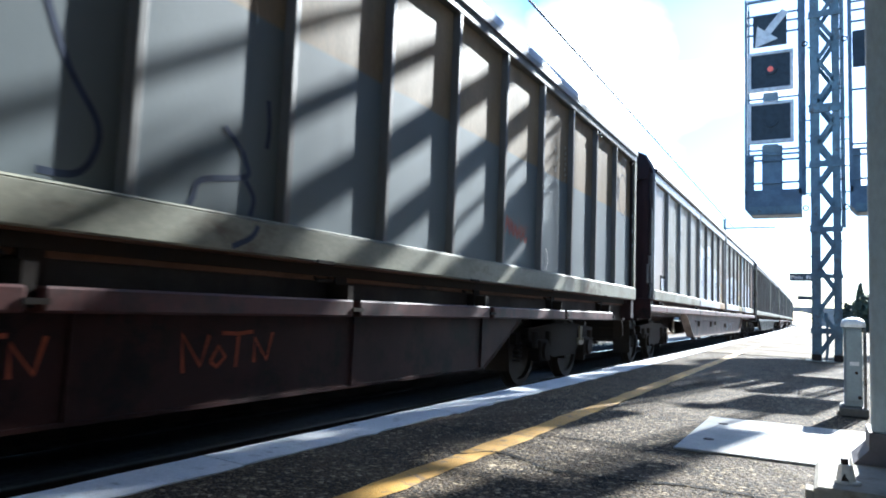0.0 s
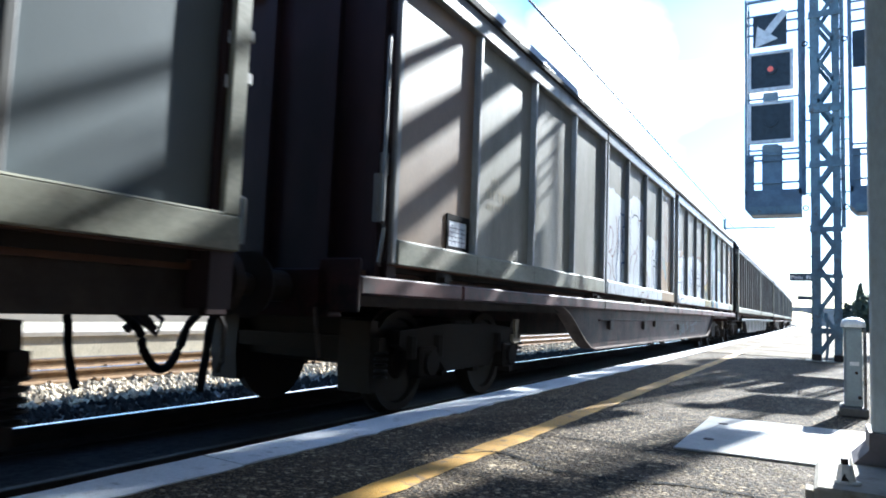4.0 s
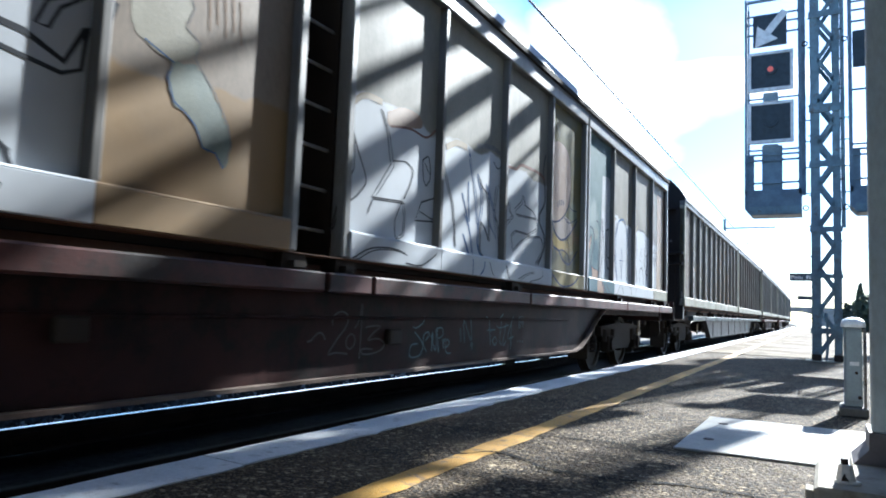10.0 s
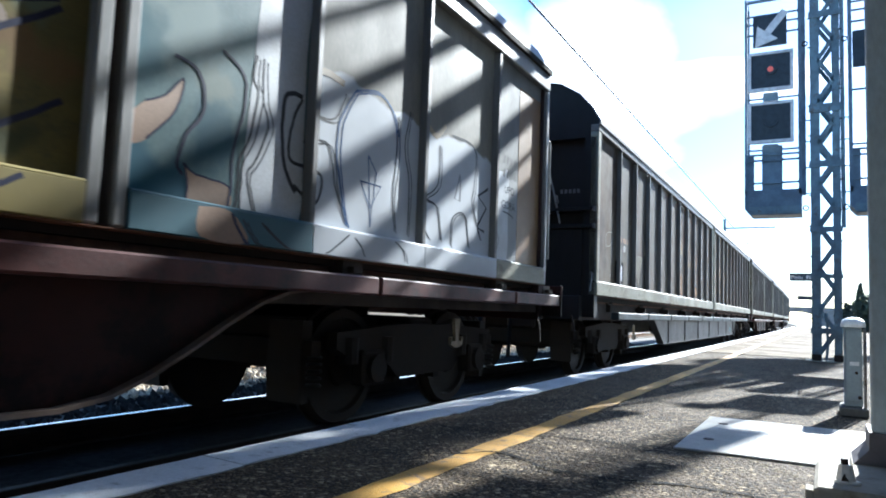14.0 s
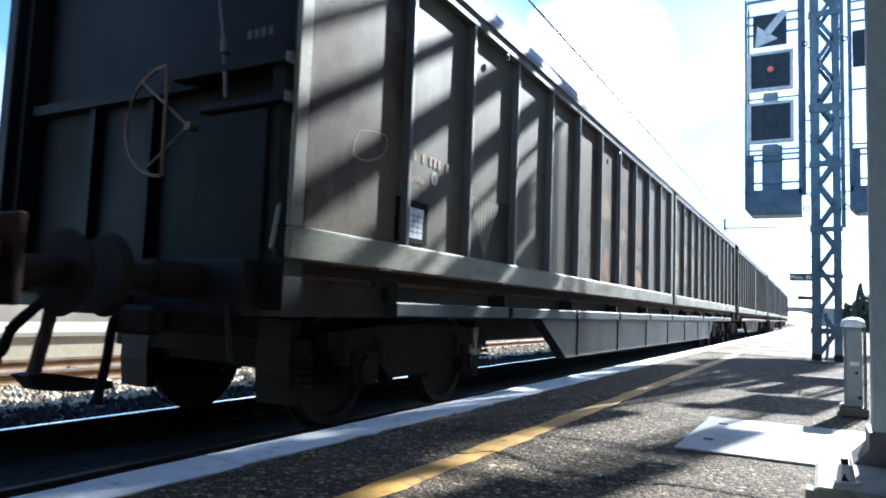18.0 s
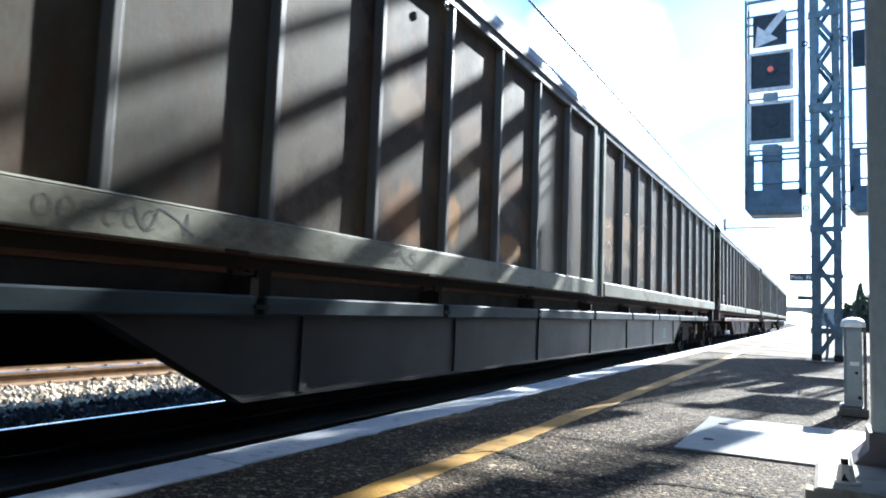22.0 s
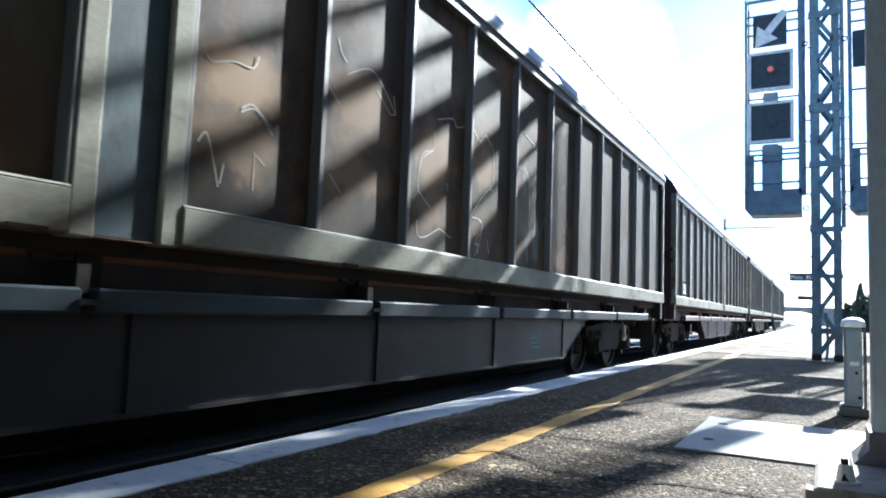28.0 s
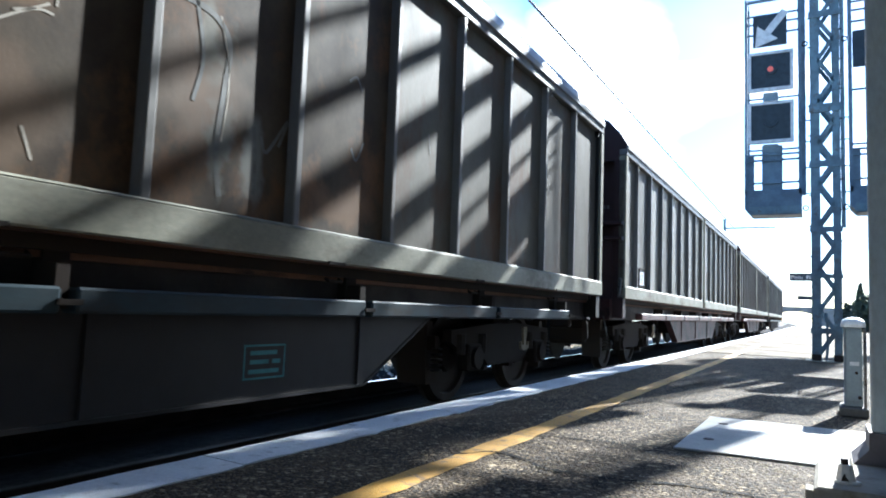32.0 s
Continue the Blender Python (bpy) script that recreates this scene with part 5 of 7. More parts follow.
def underframe(w, L, belly, mat, dark, bog, low, top, reach=0.0, lead=0.0, tail=0.0):
    """Floor frame, deep side girders between the bogies, head stocks, bogies and buffers."""
    h = L / 2
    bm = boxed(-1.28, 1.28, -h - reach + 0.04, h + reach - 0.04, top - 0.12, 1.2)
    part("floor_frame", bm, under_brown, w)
    # Added plates: their lighter rust colour imitates bounce off the platform.
    part("floor_edge", boxed(1.281, 1.33, -h - reach + 0.05, h + reach - 0.05, 1.10, 1.199), bounce_rust, w, "rust-brown edge of the wagon floor, lightened for bounced light")
    part("sill_underside", boxed(1.331, 1.49, -h + 0.02, h - 0.02, 1.196 + (0.045 if reach else 0), 1.203 + (0.045 if reach else 0)), bounce_rust, w, "rusty plate added under the sill, lightened for bounced light")
    b0, b1 = belly
    bow = [(b0 + (b1 - b0) * f, low + (top - 0.02 - low) * (f * f * (3 - 2 * f) if low > 0.45 else f)) for f in (0, 0.15, 0.3, 0.45, 0.6, 0.75, 0.9, 1.0)]
    edge = [(-y, z) for y, z in bow[::-1]] + bow
    for x in (1.29, -1.35):
        bm = bmesh.new()
        prism(bm, edge, 'x', x, x + 0.06)
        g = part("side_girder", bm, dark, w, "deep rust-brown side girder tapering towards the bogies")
        fl = bmesh.new()
        prism(fl, [(y, z - 0.022) for y, z in edge] + [(y, z - 0.001) for y, z in edge[::-1]], 'x', x - 0.06, x + (0.12 if low > 0.45 else 0.068))
        part("flange", fl, sunlit_flange if low > 0.45 else dark, g, "bottom flange")
        if x > 0 and low < 0.45:
            y = -b0 + 0.5
            while y < b0:
                part("stiffener", boxed(x + 0.061, x + 0.075, y - 0.03, y + 0.03, low + 0.001, top - 0.03), dark, g)
                y += 2.05
    wheels = []
    for y in (-h + bog + lead, h - bog - tail):
        wheels += bogie(w, y)[1]
    for sgn in (-1, 1):
        y = sgn * (h + reach - 0.02)
        part("headstock", boxed(-1.3, 1.3, min(y, y + sgn * 0.16), max(y, y + sgn * 0.16), 0.86, 1.19, 0.01), dark, w)
        buffers(w, y + sgn * 0.16, sgn, iron, reach > 0)
        if not reach and sgn < 0:
            part("brake_pipe_guard", boxed(0.29, 0.70, y - 0.28, y - 0.165, 0.72, 0.90, 0.03), iron, w, "rounded black guard below the headstock")
        for x in (1.22,):
            bm = bmesh.new()
            e = sgn * (h - 0.02)
            tube(bm, [(1.40, e + sgn * 0.03, 1.24), (1.44, e + sgn * 0.10, 1.26), (1.46, e + sgn * 0.08, 1.50), (1.42, e + sgn * 0.03, 1.52)], 0.014, 6)
            part("grab_rail", bm, alu, w, "bright bent grab rail")
            bm = bmesh.new()
            tube(bm, [(1.20, y + sgn * 0.17, 0.92), (1.24, y + sgn * 0.20, 0.80), (1.26, y + sgn * 0.18, 0.60), (1.22, y + sgn * 0.19, 0.55)], 0.016, 6)
            part("coupler_handle", bm, iron, w, "bent uncoupling handle")
    for y in (-h + bog + lead, h - bog):
        hook(w, y - 0.22 if y > 0 else y + 0.48, 1.36, top - 0.20)
    bm = bmesh.new()
    disc(bm, (0.2, -1.5, 0.62), 'y', 0.2, 1.0, 16)
    part("air_tank", bm, frame_dark, w, "black air tank")
    part("brake_box", boxed(0.7, 1.2, 0.6, 1.1, 0.52, 0.92, 0.02), frame_dark, w)
    return wheels


def side_bar(w, L, z0, z1, x0, x1, mat, seg, gap=0.07, ends=0.35):
    h = L / 2
    y = -h + ends
    while y < h - ends - 0.3:
        e = min(y + seg, h - ends)
        part("side_bar", boxed(x0, x1, y, e - gap, z0, z1, 0.012), mat, w)
        part("bracket", boxed(x0 - 0.22, x0 + 0.06, e - gap + 0.005, e - 0.005, z0 + 0.02, z1 + 0.10), frame_dark, w)
        part("joint_strap", boxed(x0 + 0.065, x1 + 0.012, e - gap - 0.02, e + 0.02, z0 + 0.035, z0 + 0.06), frame_dark, w)
        y = e


ROOF_B = [(1.52, 3.66), (1.40, 3.86), (1.21, 4.07), (0.92, 4.25), (0.45, 4.33), (0.0, 4.35)]
ROOF_A = [(1.50, 3.66), (1.44, 3.80), (1.34, 3.97), (1.05, 4.10), (0.55, 4.18), (0.0, 4.20)]


def end_wall_b(w, y, way, mat):
    """The recessed end with corner posts, a ledge, a hand wheel and an upper beam."""
    part("corner_post", boxed(-1.50, -1.37, min(y - way * 0.225, y + way * 0.08), max(y - way * 0.225, y + way * 0.08), 1.14, 3.60, 0.01), mat, w)
    part("end_wall", boxed(-1.46, 1.40, min(y - way * 0.22, y - way * 0.16), max(y - way * 0.22, y - way * 0.16), 1.15, 3.62), mat, w)
    bm = bmesh.new()
    full = [(x * 0.985, z) for x, z in ROOF_B] + [(-x * 0.985, z) for x, z in ROOF_B[::-1]] + [(-1.48, 3.42), (1.48, 3.42)]
    prism(bm, full, 'y', min(y - way * 0.22, y - way * 0.01), max(y - way * 0.22, y - way * 0.01))
    part("end_gable", bm, mat, w)
    for x in (-1.47, 1.30):
        part("corner_post", boxed(x, x + 0.17, min(y - way * 0.16, y), max(y - way * 0.16, y), 0.90, 3.42), mat, w)
    lo, hi = min(y - way * 0.158, y + way * 0.02), max(y - way * 0.158, y + way * 0.02)
    part("end_box", boxed(0.69, 1.298, lo, hi, 1.10, 2.12, 0.01), mat, w, "dark sheet-metal box on the end wall")
    out = y + way * 0.055
    for z, x in ((2.13, 0.72), (2.37, 0.46)):
        lg = part("ledge", boxed(x, 1.44, min(y - way * 0.15, out), max(y - way * 0.15, out), z, z + 0.055, 0.008), mat, w)
        part("ledge_end", boxed(1.441, 1.47, min(y - way * 0.05, out), max(y - way * 0.05, out), z - 0.005, z + 0.06, 0.005), alu, lg, "bright end bracket")
    for k in range(5):
        part("stencil_mark", boxed(0.90 + 0.062 * k, 0.94 + 0.062 * k, min(y - way * 0.158, y - way * 0.161), max(y - way * 0.158, y - way * 0.161), 2.66, 2.72), chalk, w, "faded stencilled mark")
    part("end_beam", boxed(-1.28, 0.60, min(y - way * 0.16, y - way * 0.05), max(y - way * 0.16, y - way * 0.05), 2.34, 2.42), mat, w)
    for x in (-0.6, 0.05):
        part("end_post", boxed(x, x + 0.06, min(y - way * 0.155, y - way * 0.09), max(y - way * 0.155, y - way * 0.09), 1.2, 2.338), mat, w)
    bm = bmesh.new()
    q = y + way * 0.06
    tube(bm, [(0.42 - 0.38 * math.sin(f), q, 2.11 + 0.37 * math.cos(f)) for f in (k * math.pi / 14 for k in range(15))], 0.013, 6)
    tube(bm, [(0.42, q, 2.48), (0.44, q, 1.74)], 0.013, 6)
    for a in ((0.19, 2.39), (0.27, 1.79)):
        tube(bm, [(a[0], q, a[1]), (0.62, q - way * 0.03, 2.06)], 0.010, 5)
    tube(bm, [(0.62, q - way * 0.02, 2.06), (0.62, y - way * 0.16, 2.06)], 0.03, 8)
    part("hand_wheel", bm, surface("wheel_rust", (0.34, 0.22, 0.13), amount=0.5, scale=8, rough=0.6), w, "thin rusty hand-brake wheel with a half rim")
    bm = bmesh.new()
    tube(bm, [(0.64, y - way * 0.02, 3.43), (0.80, y - way * 0.01, 2.86), (0.87, y + way * 0.01, 2.62), (0.98, y + way * 0.065, 2.2)], 0.014, 6)
    tube(bm, [(0.895, y + way * 0.02, 2.60), (0.915, y + way * 0.03, 2.50)], 0.03, 8)
    part("chain_rod", bm, surface("rod_grey", (0.20, 0.18, 0.16), amount=0.4, scale=8, rough=0.6), w)


def wagon_b(u0, u1, look_name, panel_mats, bar_mat, dark, end_mat, group, sign=True, detail=True):
    """A ribbed sliding-wall wagon with two long doors, on two bogies."""
    L, uc = u1 - u0, (u0 + u1) / 2
    h = L / 2
    w = thing("freight_wagon", look_name, "freight wagon", None, group)
    wheels = underframe(w, L, (h - 5.42, h - 4.35), bar_mat, dark, 2.27, 0.40, 0.98)
    part("body", boxed(-1.47, 1.38, -h + 0.23, h - 0.23, 1.13, 3.62), frame_dark, w)
    roof_part(w, -h + 0.02, h - 0.02, ROOF_B, roof_mat)
    for y, way in ((-h, -1), (h, 1)):
        end_wall_b(w, y, way, end_mat)
    side_bar(w, L, 0.87, 0.98, 1.40, 1.52, bar_mat, 2.12, 0.07, 1.15)
    half = (h - 0.32)
    n = max(3, round((half - 1.1) / 1.045) + 1)
    pitch = 1.03
    k = 0
    for a, b in ((-h, -0.25), (0.32, h)):
        first = a < -0.5
        ys = [a + (0.14 if first else 0.0)]
        ys += [b - pitch * (n - 1 - i) for i in range(n)] if first else [a + pitch * i for i in range(1, n)]
        if not first:
            ys += [b - 0.14]
        part("sill", boxed(1.381, 1.51, a, b, 1.205, 1.39, 0.008), wagon_pale, w, "pale grey-green sill with chipped edges")
        part("sill_lip", prism(bmesh.new(), [(1.381, 1.391), (1.509, 1.391), (1.497, 1.403), (1.381, 1.403)], 'y', a + 0.121 if first else a + 0.002, b - 0.002 if first else b - 0.121), wagon_pale, w, "sloping upper lip of the sill")
        part("cant_rail", boxed(1.381, 1.50, a, b, 3.50, 3.60, 0.008), wagon_rib, w)
        part("corner_strip", boxed(1.381, 1.50, (a if first else b - 0.12), (a + 0.12 if first else b), 1.391, 3.499, 0.01), wagon_pale, w)
        for i, y in enumerate(ys):
            if (first and i > 0) or (not first and i < len(ys) - 1):
                part("rib", trapezoid_rib(y, 1.391, 3.499, 1.381, 1.495), wagon_rib, w)
        for y, z in zip(ys, ys[1:]):
            bm = bmesh.new()
            m = 10
            rnd = random.Random(int(1000 * y) + int(u0))
            dent = [(rnd.uniform(0.1, 0.9), rnd.uniform(0.1, 0.9), rnd.uniform(0.12, 0.3), rnd.uniform(-0.005, 0.0)) for _ in range(3)]
            vs = [[bm.verts.new((1.430 + rnd.uniform(-0.0012, 0.0)
                                 + sum(d * math.exp(-((i / m - p) ** 2 + (j / 10 - q) ** 2) / r ** 2) for p, q, r, d in dent) * math.sin(math.pi * i / m), y + (z - y) * i / m, 1.386 + (3.505 - 1.386) * j / 10))
                   for j in range(11)] for i in range(m + 1)]
            for i in range(m):
                for j in range(10):
                    bm.faces.new((vs[i][j], vs[i + 1][j], vs[i + 1][j + 1], vs[i][j + 1]))
            part("side_panel", bm, panel_mats(uc + (y + z) / 2, k) if callable(panel_mats) else panel_mats[k % len(panel_mats)], w, smooth=True)
            k += 1
    # double post between the doors
    for y in (-0.25, 0.20):
        part("door_post", boxed(1.381, 1.50, y, y + 0.12, 1.19, 3.60, 0.01), wagon_pale, w, "pale door post")
    part("centre_strip", boxed(1.381, 1.47, -0.128, 0.198, 1.20, 3.60, 0.008), teal_strip if bar_mat is teal_bar else wagon_rib, w, "painted strip between the doors")
    if detail:
        rnd = random.Random(int(u0) + 3)
        y = -h + 0.9
        while y < h:
            part("latch", boxed(1.511, 1.522, y, y + 0.16, 1.195, 1.215), frame_dark, w)
            bm = bmesh.new()
            tube(bm, [(1.30, y + 0.2, 1.13), (1.36, y + 0.2, 1.10), (1.36, y + 0.34, 1.10), (1.30, y + 0.34, 1.13)], 0.012, 5)
            part("latch_lever", bm, iron, w)
            part("bearer", boxed(1.281, 1.35, y + 0.4, y + 0.52, 0.98, 1.2), frame_dark, w)
            y += 2.09
        for y in (-h + 3.0, -h + 7.3, h - 2.2):
            part("eye_bolt", tube(bmesh.new(), [(1.51, y + 0.03 * math.cos(q), 3.44 + 0.03 * math.sin(q)) for q in (k * math.pi / 5 for k in range(10))], 0.008, 5, True), alu, w)
    if sign:
        grid_label(w, 38.15 - 36.93 - h, 38.60 - 36.93 - h, 1.44, 1.77, 1.43)
    return w, wheels, uc


def wagon_a(u0, u1, look_name):
    """A smooth sliding-wall wagon in four wall sections, covered in graffiti, with a ladder gap in the middle."""
    L, uc = u1 - u0, (u0 + u1) / 2
    h = L / 2
    w = thing("covered_wagon", look_name, "freight wagon", None, "wagons of the train")
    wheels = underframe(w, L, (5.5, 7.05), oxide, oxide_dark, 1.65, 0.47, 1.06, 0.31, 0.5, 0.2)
    c0, c1 = 23.93 - uc, 24.34 - uc
    part("body", boxed(-1.46, 1.385, -h + 0.12, c0, 1.2, 3.6), frame_dark, w)
    part("body", boxed(-1.46, 1.385, c1, h - 0.12, 1.2, 3.6), frame_dark, w)
    part("gap_wall", boxed(-1.40, 1.05, c0, c1, 1.2, 3.6), frame_dark, w)
    for i in range(9):
        z = 1.42 + 0.27 * i
        part("rung", tube(bmesh.new(), [(1.34, c0 + 0.005, z), (1.34, c1 - 0.005, z)], 0.012, 6), alu, w, "bright ladder rung")
    roof_part(w, -h + 0.02, h - 0.02, ROOF_A, roof_mat)
    part("gutter", boxed(1.48, 1.53, -h + 0.02, h - 0.02, 3.63, 3.70, 0.008), frame_dark, w, "dark roof gutter")
    for y, way in ((-h, -1), (h, 1)):
        bm = bmesh.new()
        full = [(x * 0.97, z) for x, z in ROOF_A] + [(-x * 0.97, z) for x, z in ROOF_A[::-1]] + [(-1.46, 1.15), (1.46, 1.15)]
        prism(bm, full, 'y', min(y - way * 0.12, y), max(y - way * 0.12, y))
        part("end_wall", bm, end_brown, w, "brown corrugated end wall")
        for x in (-1.1, -0.45, 0.2, 0.85, 1.28):
            part("end_post", boxed(x, x + 0.12, min(y, y + way * 0.07), max(y, y + way * 0.07), 1.16, 3.5), end_brown, w)
        part("end_header", boxed(-1.38, 1.40, min(y, y + way * 0.09), max(y, y + way * 0.09), 3.5, 3.72), end_brown, w)
        bm = bmesh.new()
        tube(bm, [(1.43, y + way * 0.02, 1.5), (1.47, y + way * 0.10, 1.55), (1.47, y + way * 0.10, 2.9), (1.43, y + way * 0.02, 2.95)], 0.014, 6)
        part("grab_rail", bm, alu, w, "long bright grab rail")
        bm = boxed(1.36, 1.44, min(y, y + way * 0.06), max(y, y + way * 0.06), 1.9, 2.06)
        box(bm, 1.38, 1.42, min(y, y + way * 0.10), max(y, y + way * 0.10), 1.55, 1.9)
        part("lock_lever", bm, alu, w)
    # side beam in lengths, with sunlit lip
    for sgn in (-1, 1):
        part("end_plate", boxed(1.20, 1.54, min(sgn * (h + 0.41), sgn * (h + 0.45)), max(sgn * (h + 0.41), sgn * (h + 0.45)), 0.90, 1.26, 0.01), oxide_dark, w)
    y = -h - 0.40
    for seg in (1.5, 4.4, 2.9, 2.75, 0.5, 2.9, 4.1, 2.4, 2.5):
        e = min(y + seg, h + 0.40)
        part("side_beam", boxed(1.36, 1.53, y, e - 0.03, 1.02, 1.145, 0.012), oxide, w, "rust-red side beam")
        bm = boxed(1.33, 1.45, e - 0.35, e - 0.14, 1.15, 1.245)
        box(bm, 1.451, 1.50, e - 0.30, e - 0.19, 1.16, 1.20)
        part("roller", bm, iron, w)
        y = e
    for u, z, wd, hh, mat in ((21.60, 0.70, 0.22, 0.15, iron), (22.55, 0.74, 0.16, 0.12, iron), (19.3, 0.72, 0.2, 0.14, iron), (25.1, 0.66, 0.18, 0.12, iron)):
        part("brake_fitting", boxed(1.351, 1.40, u - uc, u - uc + wd, z, z + hh, 0.012), mat, w, "dark brake fitting on the girder")
    part("pipe_run", tube(bmesh.new(), [(1.37, -5.2, 0.86), (1.37, 5.2, 0.86)], 0.014, 6), oxide_dark, w, "thin pipe along the girder")
    secs = ((u0, 18.62), (18.68, 23.92), (24.35, 29.56), (29.62, u1))
    W = (0.53, 0.56, 0.60)
    tan, olive, blue = (0.30, 0.20, 0.095), (0.22, 0.18, 0.055), (0.035, 0.105, 0.14)
    beige = (0.24, 0.226, 0.185)
    plain_p = surface("wagon_beige", beige, (0.17, 0.155, 0.118), 0.45, 1.5, (1, 1, 0.35), 0.54, 0, 0.08, 40, (0.125, 0.105, 0.08), 0.18, 1.6, spec=0.25)
    white1 = painted_over("graffiti_white", beige, W, 2.85)
    white2 = painted_over("graffiti_white_low", beige, W, 2.42, 0.2)
    tanp = painted_over("graffiti_tan", (0.30, 0.245, 0.19), (0.30, 0.195, 0.085), 2.05, 0.35)
    olivep = bloomed("graffiti_olive", surface("olive_base", (0.125, 0.115, 0.045), (0.17, 0.14, 0.05), 0.5, 2.6, (1, 1, 1.5), 0.55, 0, 0.05, 40, (0.07, 0.08, 0.045), 0.3, 3.5, spec=0.2, sharp=0.16),
                     [(28.75 - uc, 1.74, 0.38, 0.12, (0.36, 0.26, 0.07), 0.9), (28.36 - uc, 1.98, 0.10, 0.14, (0.33, 0.23, 0.06), 0.8), (28.40 - uc, 1.60, 0.22, 0.10, (0.045, 0.05, 0.025), 0.8),
                      (29.1 - uc, 1.56, 0.25, 0.07, (0.045, 0.055, 0.03), 0.8), (29.2 - uc, 2.2, 0.18, 0.15, (0.13, 0.17, 0.12), 0.8), (29.3 - uc, 1.9, 0.2, 0.1, (0.20, 0.10, 0.05), 0.5)])
    bluep = bloomed("graffiti_teal", surface("teal_base", (0.135, 0.205, 0.205), (0.085, 0.150, 0.165), 0.55, 1.3, (1, 1, 1), 0.55, 0, 0.05, 40, spec=0.2, sharp=0.14),
                    [(29.80 - uc, 1.50, 0.30, 0.17, (0.020, 0.085, 0.125), 0.95), (30.18 - uc, 1.78, 0.13, 0.22, (0.030, 0.090, 0.120), 0.9), (30.0 - uc, 2.35, 0.30, 0.22, (0.25, 0.31, 0.30), 0.8),
                     (29.75 - uc, 2.15, 0.15, 0.18, (0.05, 0.12, 0.15), 0.7), (30.25 - uc, 2.1, 0.12, 0.12, (0.20, 0.22, 0.18), 0.6)])
    dull_white = painted_over("graffiti_dull_white", beige, (0.40, 0.425, 0.455), 2.42, 0.2)
    brown = surface("wagon_tan", (0.19, 0.12, 0.07), (0.225, 0.165, 0.11), 0.5, 0.9, (1, 1, 0.5), 0.45, 0, 0.08, 40)
    greyp = painted_over("graffiti_grey", (0.22, 0.225, 0.215), (0.30, 0.31, 0.31), 2.2, 0.5, 1.2)
    mats = ((brown, plain_p, plain_p, plain_p), (white1, white1, white2, tanp), (white2, white2, dull_white, olivep), (bluep, white2, white2, greyp))
    lowc = ((None, None, None, None), (W, W, W, tan), (W, W, W, olive), (blue, W, W, None))
    for si, (a, b) in enumerate(secs):
        a, b = a - uc, b - uc
        part("top_rail", boxed(1.386, 1.50, a, b, 3.46, 3.62, 0.01), alu, w, "bright aluminium top rail")
        for y in (a, b - 0.075):
            part("end_stile", boxed(1.386, 1.495, y, y + 0.075, 1.251, 3.459, 0.012), alu, w, "bright aluminium stile")
        n = 4
        step = (b - a) / n
        for i in range(n):
            y0, y1 = a + step * i, a + step * (i + 1)
            col = lowc[si][i]
            sm = wagon_pale if col is None else painted_over("sill_" + {W: "white", tan: "tan", olive: "olive", blue: "blue"}[col], (0.33, 0.345, 0.31), col, 1.5, 0.15)
            part("sill", boxed(1.386, 1.505, y0 + (0.0755 if i == 0 else 0), y1 - (0.0755 if i == n - 1 else 0), 1.25, 1.425, 0.006), sm, w)
            part("sill_lip", prism(bmesh.new(), [(1.386, 1.4255), (1.504, 1.4255), (1.492, 1.4375), (1.386, 1.4375)], 'y', y0 + (0.0755 if i == 0 else 0), y1 - (0.0755 if i == n - 1 else 0)), sm, w, "sloping upper lip of the sill")
            if i:
                part("rib", trapezoid_rib(y0, 1.426, 3.459, 1.386, 1.49), alu if si == 0 else wagon_rib, w)
            bm = bmesh.new()
            m = 8
            rnd = random.Random(si * 10 + i)
            dent = [(rnd.uniform(0.1, 0.9), rnd.uniform(0.1, 0.9), rnd.uniform(0.12, 0.25), rnd.uniform(-0.003, 0.0)) for _ in range(2)]
            vs = [[bm.verts.new((1.430 + rnd.uniform(-0.0012, 0.0)
                                 + sum(d * math.exp(-((p / m - e) ** 2 + (q / 10 - f) ** 2) / r ** 2) for e, f, r, d in dent) * math.sin(math.pi * p / m), y0 + (y1 - y0) * p / m, 1.42 + 2.045 * q / 10))
                   for q in range(11)] for p in range(m + 1)]
            for p in range(m):
                for q in range(10):
                    bm.faces.new((vs[p][q], vs[p + 1][q], vs[p + 1][q + 1], vs[p][q + 1]))
            part("side_panel", bm, mats[si][i], w, smooth=True)
    wall_graffiti(w, uc)
    for turn in (0.12, math.pi + 0.05):
        tri = [(21.13 - uc + 0.125 * math.sin(turn + k * 2 * math.pi / 3), 1.735 + 0.15 * math.cos(turn + k * 2 * math.pi / 3)) for k in (0, 1, 2, 3)]
        part("graffiti", stroke(bmesh.new(), tri, 0.018, 1.4360 + 0.0004 * (turn > 1)), black_paint, w, "triangle of a star sprayed in black")
    grid_label(w, 13.95 - uc, 14.36 - uc, 1.44, 1.75, 1.43)
    # words chalked on the side girder: a year, then one word after another
    chalked(w, uc, chalk, (24.22, 0.703), (24.26, 0.713), (24.29, 0.736), (24.33, 0.759), (24.37, 0.752), (24.40, 0.714))
    chalked(w, uc, chalk, (24.47, 0.807), (24.48, 0.864), (24.54, 0.897), (24.61, 0.892), (24.64, 0.852), (24.61, 0.786), (24.53, 0.717), (24.44, 0.620), (24.52, 0.625), (24.65, 0.611))
    chalked(w, uc, chalk, (24.67, 0.746), (24.63, 0.707), (24.64, 0.658), (24.69, 0.648), (24.73, 0.690), (24.71, 0.741), (24.67, 0.746))
